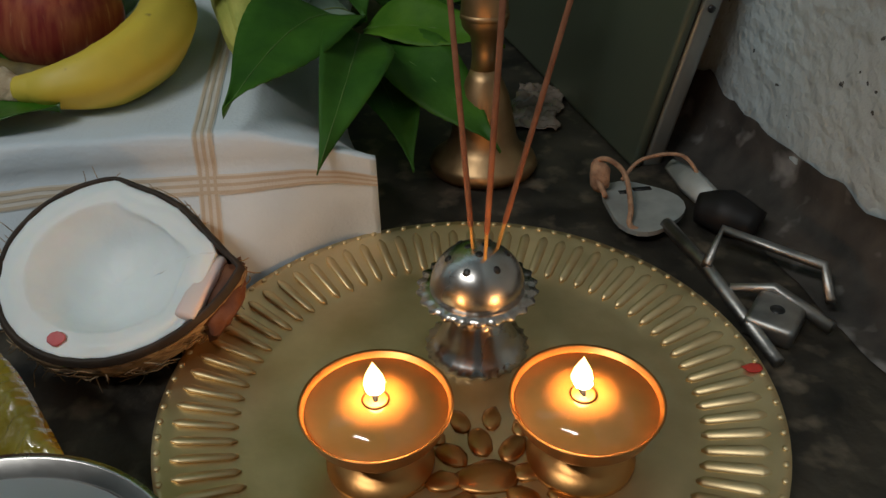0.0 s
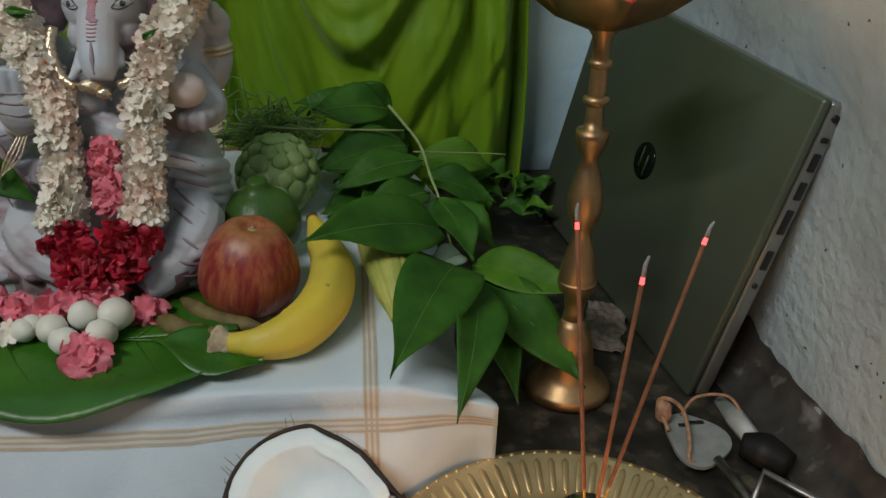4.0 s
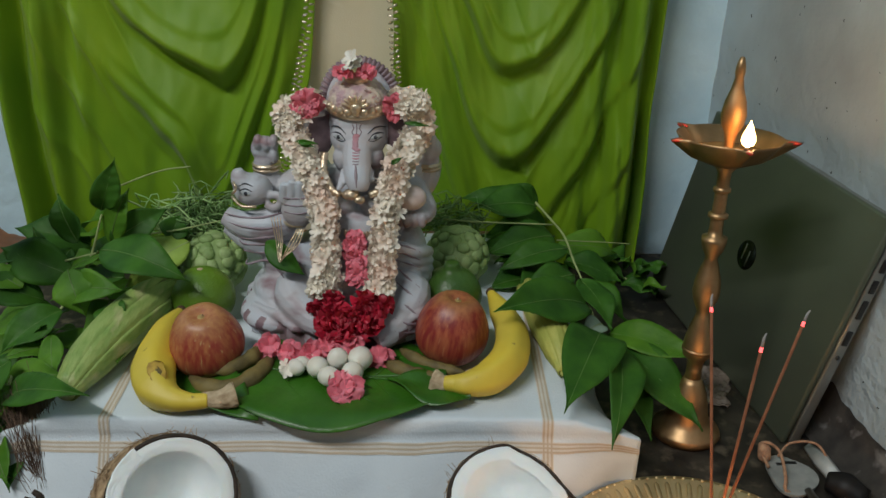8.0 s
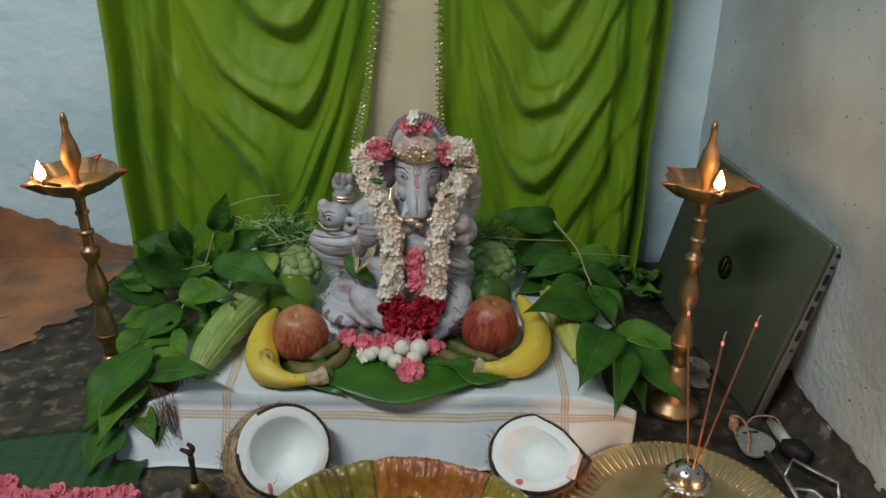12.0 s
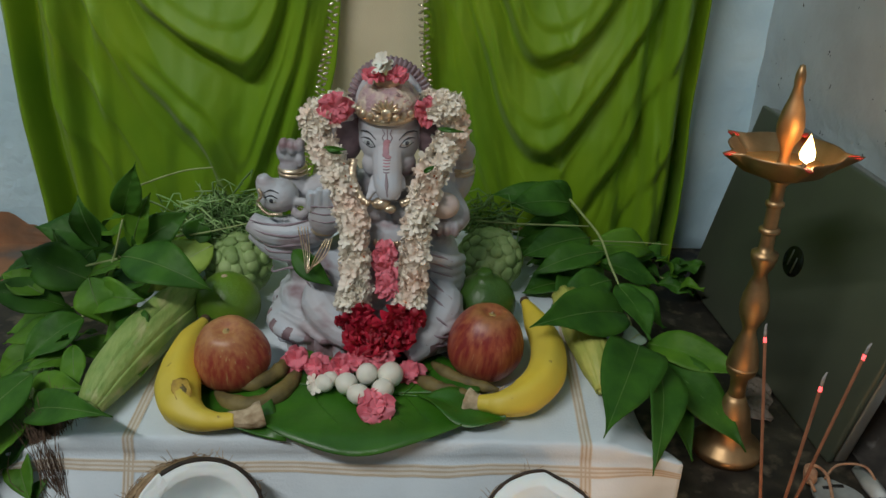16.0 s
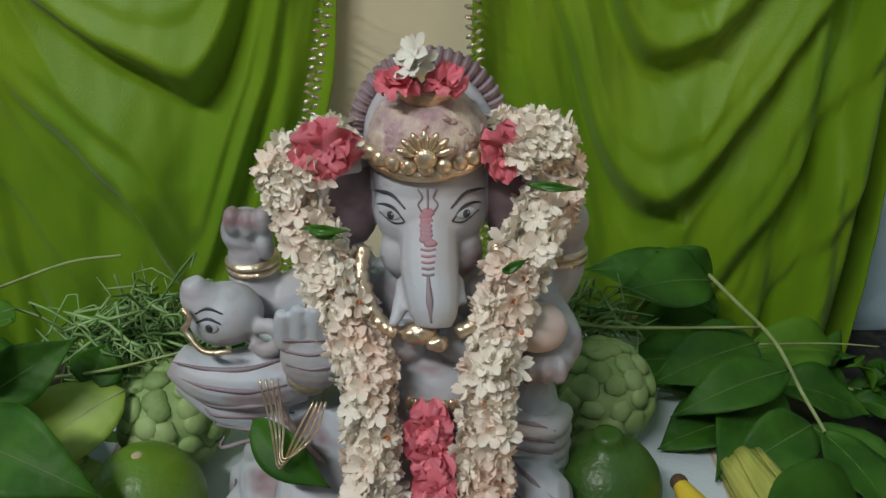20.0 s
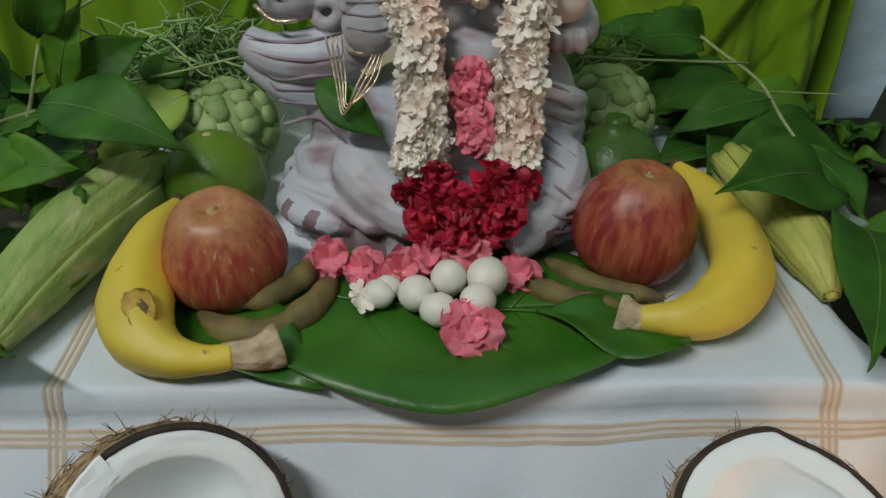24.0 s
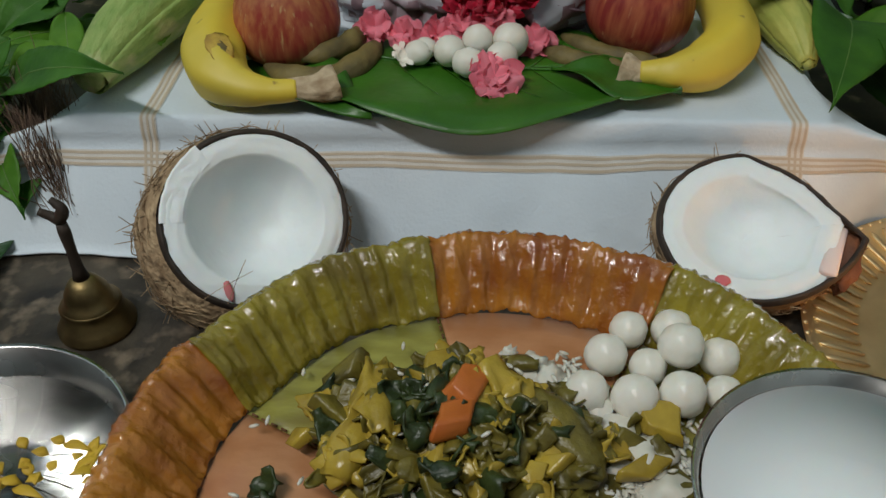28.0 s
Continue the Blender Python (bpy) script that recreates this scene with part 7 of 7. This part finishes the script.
scrap("onion_piece", (-0.066, 0.036, 0.0200), 0.038, 0.018, pose(0, 0, 0, 15, -14, 70).to_3x3(), M_POTATO, 0.4)
part("gourd_piece", ball((0.028, 0.040, 0.020), (0.024, 0.0105, 0.0055), None, 3, pose(0, 0, 0, 0, 18, -54).to_3x3(), 0.22, 2.0), M_OLIVE, curry, "long dark slice of cooked gourd")
for i in range(9):
    scrap("cooked_leaf", (random.gauss(-0.038, 0.007), random.gauss(0.050, 0.013), 0.031 + random.uniform(0, 0.004)), random.uniform(0.012, 0.022), random.uniform(0.008, 0.013), pose(0, 0, 0, random.uniform(-40, 40), random.uniform(-40, 40), random.uniform(0, 360)).to_3x3(), M_GREENS, 0.8)
rice = thing("cooked_rice", pose(LX, LY, FLOOR + 0.025), "scattered white cooked rice on the leaf plate", "rice")
bm = bmesh.new()
for i in range(900):
    k = random.random()
    if k < 0.22:
        x, y = random.gauss(0.030, 0.006), random.gauss(0.085, 0.006)
        z = 0.0012 + abs(random.gauss(0, 0.0022))
    elif k < 0.96:
        x, y = random.gauss(0.066, 0.013), random.gauss(0.030, 0.020)
        z = 0.0012 + 0.006 * math.exp(-((x - 0.066) ** 2 + (y - 0.03) ** 2) / 0.0004) * random.random()
    else:
        x, y = random.gauss(-0.03, 0.04), random.gauss(0.06, 0.02)
        z = heap_z(x, y) + 0.004
    if math.hypot(x, y) > 0.13:
        continue
    ball((x, y, z), (0.0030, 0.0011, 0.0010), bm, 1, pose(0, 0, 0, random.uniform(-20, 20), random.uniform(-20, 20), random.uniform(0, 180)).to_3x3())
tagged(part("rice", bm, M_RICE, rice), kind="stuff")
for x, y, r in ((0.014, 0.092, 0.011), (0.023, 0.086, 0.009), (0.053, 0.052, 0.013), (0.062, 0.038, 0.014), (0.046, 0.066, 0.009), (0.072, 0.020, 0.013), (-0.044, 0.012, 0.010), (0.004, 0.100, 0.005)):
    part("rice_lump", ball((x, y, 0.003), (r * 1.1, r * 0.85, 0.0075), None, 3, pose(0, 0, 0, 0, 0, random.uniform(0, 180)).to_3x3(), 0.55, 2.6), M_RICE, rice, "soft lump of white rice")
for x, y, z, r in ((0.050, -0.150, 0, 0.0108), (0.064, -0.131, 0, 0.0098), (0.086, -0.131, 0, 0.0105), (0.085, -0.152, 0.009, 0.0112), (0.070, -0.156, 0, 0.0093), (0.106, -0.150, 0, 0.0102), (0.038, -0.174, 0, 0.0105), (0.060, -0.178, 0, 0.0114), (0.083, -0.175, 0, 0.0112), (0.103, -0.172, 0, 0.0088)):
    ob = thing("sweet_ball", pose(x, y, FLOOR + 0.0252 + z), "round white milk sweet on the leaf plate", "sweet", "white sweet balls")
    part("sweet", ball((0, 0, r), r, None, 3, bumps=0.10, freq=1.8), M_SWEET, ob)

M_MILK = mat("milk", (0.92, 0.94, 0.95), (0.89, 0.91, 0.92), rough=0.12, scale=10, sub=0.3)
M_WATER = mat("water", (0.80, 0.85, 0.84), rough=0.02, scale=10, trans=1.0, spec=0.5)
M_YELLOWP = mat("marigold_petal", (0.70, 0.45, 0.03), (0.55, 0.34, 0.02), rough=0.6, scale=60, vary=0.2)


def steel_bowl(m, r, h, label):
    ob = thing("steel_bowl", m, label, "bowl", "steel bowls")
    part("bowl", lathe([(0, 0), (r * 0.62, 0), (r * 0.72, h * 0.08), (r * 0.93, h * 0.55), (r, h * 0.97), (r * 1.02, h), (r * 0.99, h * 0.99), (r * 0.91, h * 0.55), (r * 0.70, h * 0.11), (r * 0.6, h * 0.04), (0, h * 0.04)], 64), M_STEEL, ob)
    return ob


mb = steel_bowl(pose(0.137, -0.247, FLOOR + 0.026), 0.067, 0.0340, "steel bowl of milk standing on the leaf plate")
part("milk", lathe([(0, 0.0280), (0.0632, 0.0280), (0.0624, 0.0272), (0, 0.0265)], 56), M_MILK, mb, "white milk")
wb = steel_bowl(pose(-0.232, -0.236, FLOOR), 0.072, 0.050, "steel bowl of water with yellow petals")
part("water", lathe([(0, 0.034), (0.0685, 0.034), (0.0675, 0.0332), (0, 0.0325)], 56), M_WATER, wb, "clear water")
for i in range(150):
    a, r = random.uniform(0, 6.283), 0.058 * math.sqrt(random.random())
    x, y = r * math.cos(a), r * math.sin(a)
    if y > 0.012 + 0.5 * x and random.random() < 0.93:
        continue
    part("petal", leaf_mesh((x, y, 0.0342), (x + random.gauss(0, 0.007), y + random.gauss(0, 0.007), 0.0352 + random.uniform(0, 0.002)), 0.005, nu=2, nv=4), M_YELLOWP, wb)

# ---- banana leaf with petals beside the altar ----
M_BLEAF = mat("banana_leaf", (0.022, 0.075, 0.016), (0.012, 0.05, 0.010), rough=0.35, scale=5, stretch=(1, 24, 1), bump=0.5, bump_scale=10)
bl = thing("banana_leaf", pose(-0.43, -0.10, FLOOR, 0, 0, 4), "piece of dark green banana leaf lying on the floor", "leaf")
part("blade", sheet(lambda u, v: (-0.16 + 0.285 * u + 0.01 * wob(v * 5, 1), -0.16 + 0.295 * v - 0.03 * (1 - u) * v, 0.004 + 0.005 * math.sin(math.pi * v) + 0.0008 * math.sin(u * 90) + 0.003 * wob(u * 4, v * 4)), 120, 24, 0.0006), M_BLEAF, bl)
part("rib", tube([(-0.16, -0.05, 0.010), (0.0, -0.045, 0.010), (0.125, -0.04, 0.010)], [0.003, 0.002], 8), M_RIB, bl)
for i in range(9):
    bloom((-0.455 + 0.022 * i * 0.8 + random.uniform(-0.006, 0.006), -0.088 - 0.002 * i + random.uniform(-0.012, 0.008), FLOOR + 0.012), 0.016, (random.uniform(-0.4, 0.4), random.uniform(-0.5, 0.1), 1), M_PINK, "pink flower lying on the banana leaf", layers=3)

# ---- worn patches by the wall ----
patch = part("floor_stain", sheet(lambda u, v: (-1.3 + (0.84 - 0.16 * (1 - v) + 0.05 * wob(v * 7, 3) + 0.02 * wob(v * 25, 8)) * u, 0.10 + 0.06 * wob(u * 6, 4) + (0.39 - 0.06 * wob(u * 6, 4)) * v, FLOOR + 0.0016 + 0.0012 * wob(u * 12, v * 12)), 60, 40, 0), M_DAMP)
tagged(patch, "brown earthy stain on the cement floor by the wall", "floor", kind="structure")


def broken(u, v):
    x = -1.2 + 0.70 * u
    top = 0.02 + 0.12 * max(0, -0.5 - x) ** 0.8 * 2.0 + 0.018 * wob(x * 16, 2) + 0.008 * wob(x * 60, 5)
    return (x, WALL_Y - 0.006 - 0.010 * (1 - v) + 0.003 * wob(x * 30, v * 6), FLOOR + max(0.004, top) * v)


tagged(part("wall_damp_patch", sheet(broken, 90, 8, 0), M_DAMP), "brown damp patch where the wall's plaster has broken", "wall", kind="structure")


# ---- small litter ----
M_WRAP = mat("crumpled_clear_wrapper", (0.24, 0.185, 0.155), (0.13, 0.10, 0.085), rough=0.2, scale=40, bump=0.6, bump_scale=60, coat=0.6)
wrap = thing("plastic_wrapper", pose(0.392, 0.166, FLOOR, 0, 0, -20), "crumpled pinkish clear plastic wrapper on the floor", "wrapper")
part("film", sheet(lambda u, v: (0.036 * (u - 0.5) * (1 + 0.3 * wob(v * 5, 1)), 0.074 * (v - 0.5), 0.002 + 0.006 * abs(wob(u * 4, v * 5, 3)) + 0.003 * abs(wob(u * 9, v * 11, 8))), 26, 40, 0.0004), M_WRAP, wrap)
M_ROOT = mat("dry_brown_root", (0.16, 0.10, 0.065), (0.08, 0.05, 0.035), rough=0.9, scale=80, bump=0.4)
root = thing("dried_root", pose(0, 0, 0), "wispy dry brown root hanging from the leaves", "root")
bm = bmesh.new()
for i in range(420):
    p, q = Vector((-0.298, 0.030, 0.098)) + Vector((random.gauss(0, 0.012), random.gauss(0, 0.011), random.gauss(0, 0.012))), Vector((-0.275, -0.014, 0.038)) + Vector((random.gauss(0, 0.004), random.gauss(0, 0.004), random.gauss(0, 0.008)))
    mid = p.lerp(q, 0.5) + Vector((random.gauss(0, 0.007), random.gauss(0, 0.007), 0))
    tube([p, mid, q], [0.0002, 0.00035, 0.0002], 4, bm, steps=4)
tagged(part("fibre", bm, M_ROOT, root), kind="stuff")

M_DIRT = mat("grimy_plaster", (0.062, 0.054, 0.046), (0.028, 0.025, 0.022), rough=0.9, scale=40, detail=9, bump=0.8, bump_scale=90, spots=(0.20, 0.19, 0.18), spot_scale=36, spot_at=(0.60, 0.72))


def grime(u, v):
    y = 0.36 - 1.1 * u
    h = 0.036 + 0.014 * wob(y * 14, 2) + 0.006 * wob(y * 50, 6)
    a = v * math.pi / 2
    return (right_wall_x(y) - 0.004 - 0.034 * (1 - math.sin(a)) + 0.003 * wob(y * 40, v * 5, 4), y, FLOOR + 0.001 + h * (1 - math.cos(a)))


tagged(part("wall_grime", sheet(grime, 160, 12, 0), M_DIRT), "dark grimy skirting of dirt along the foot of the wall", "wall", kind="structure")
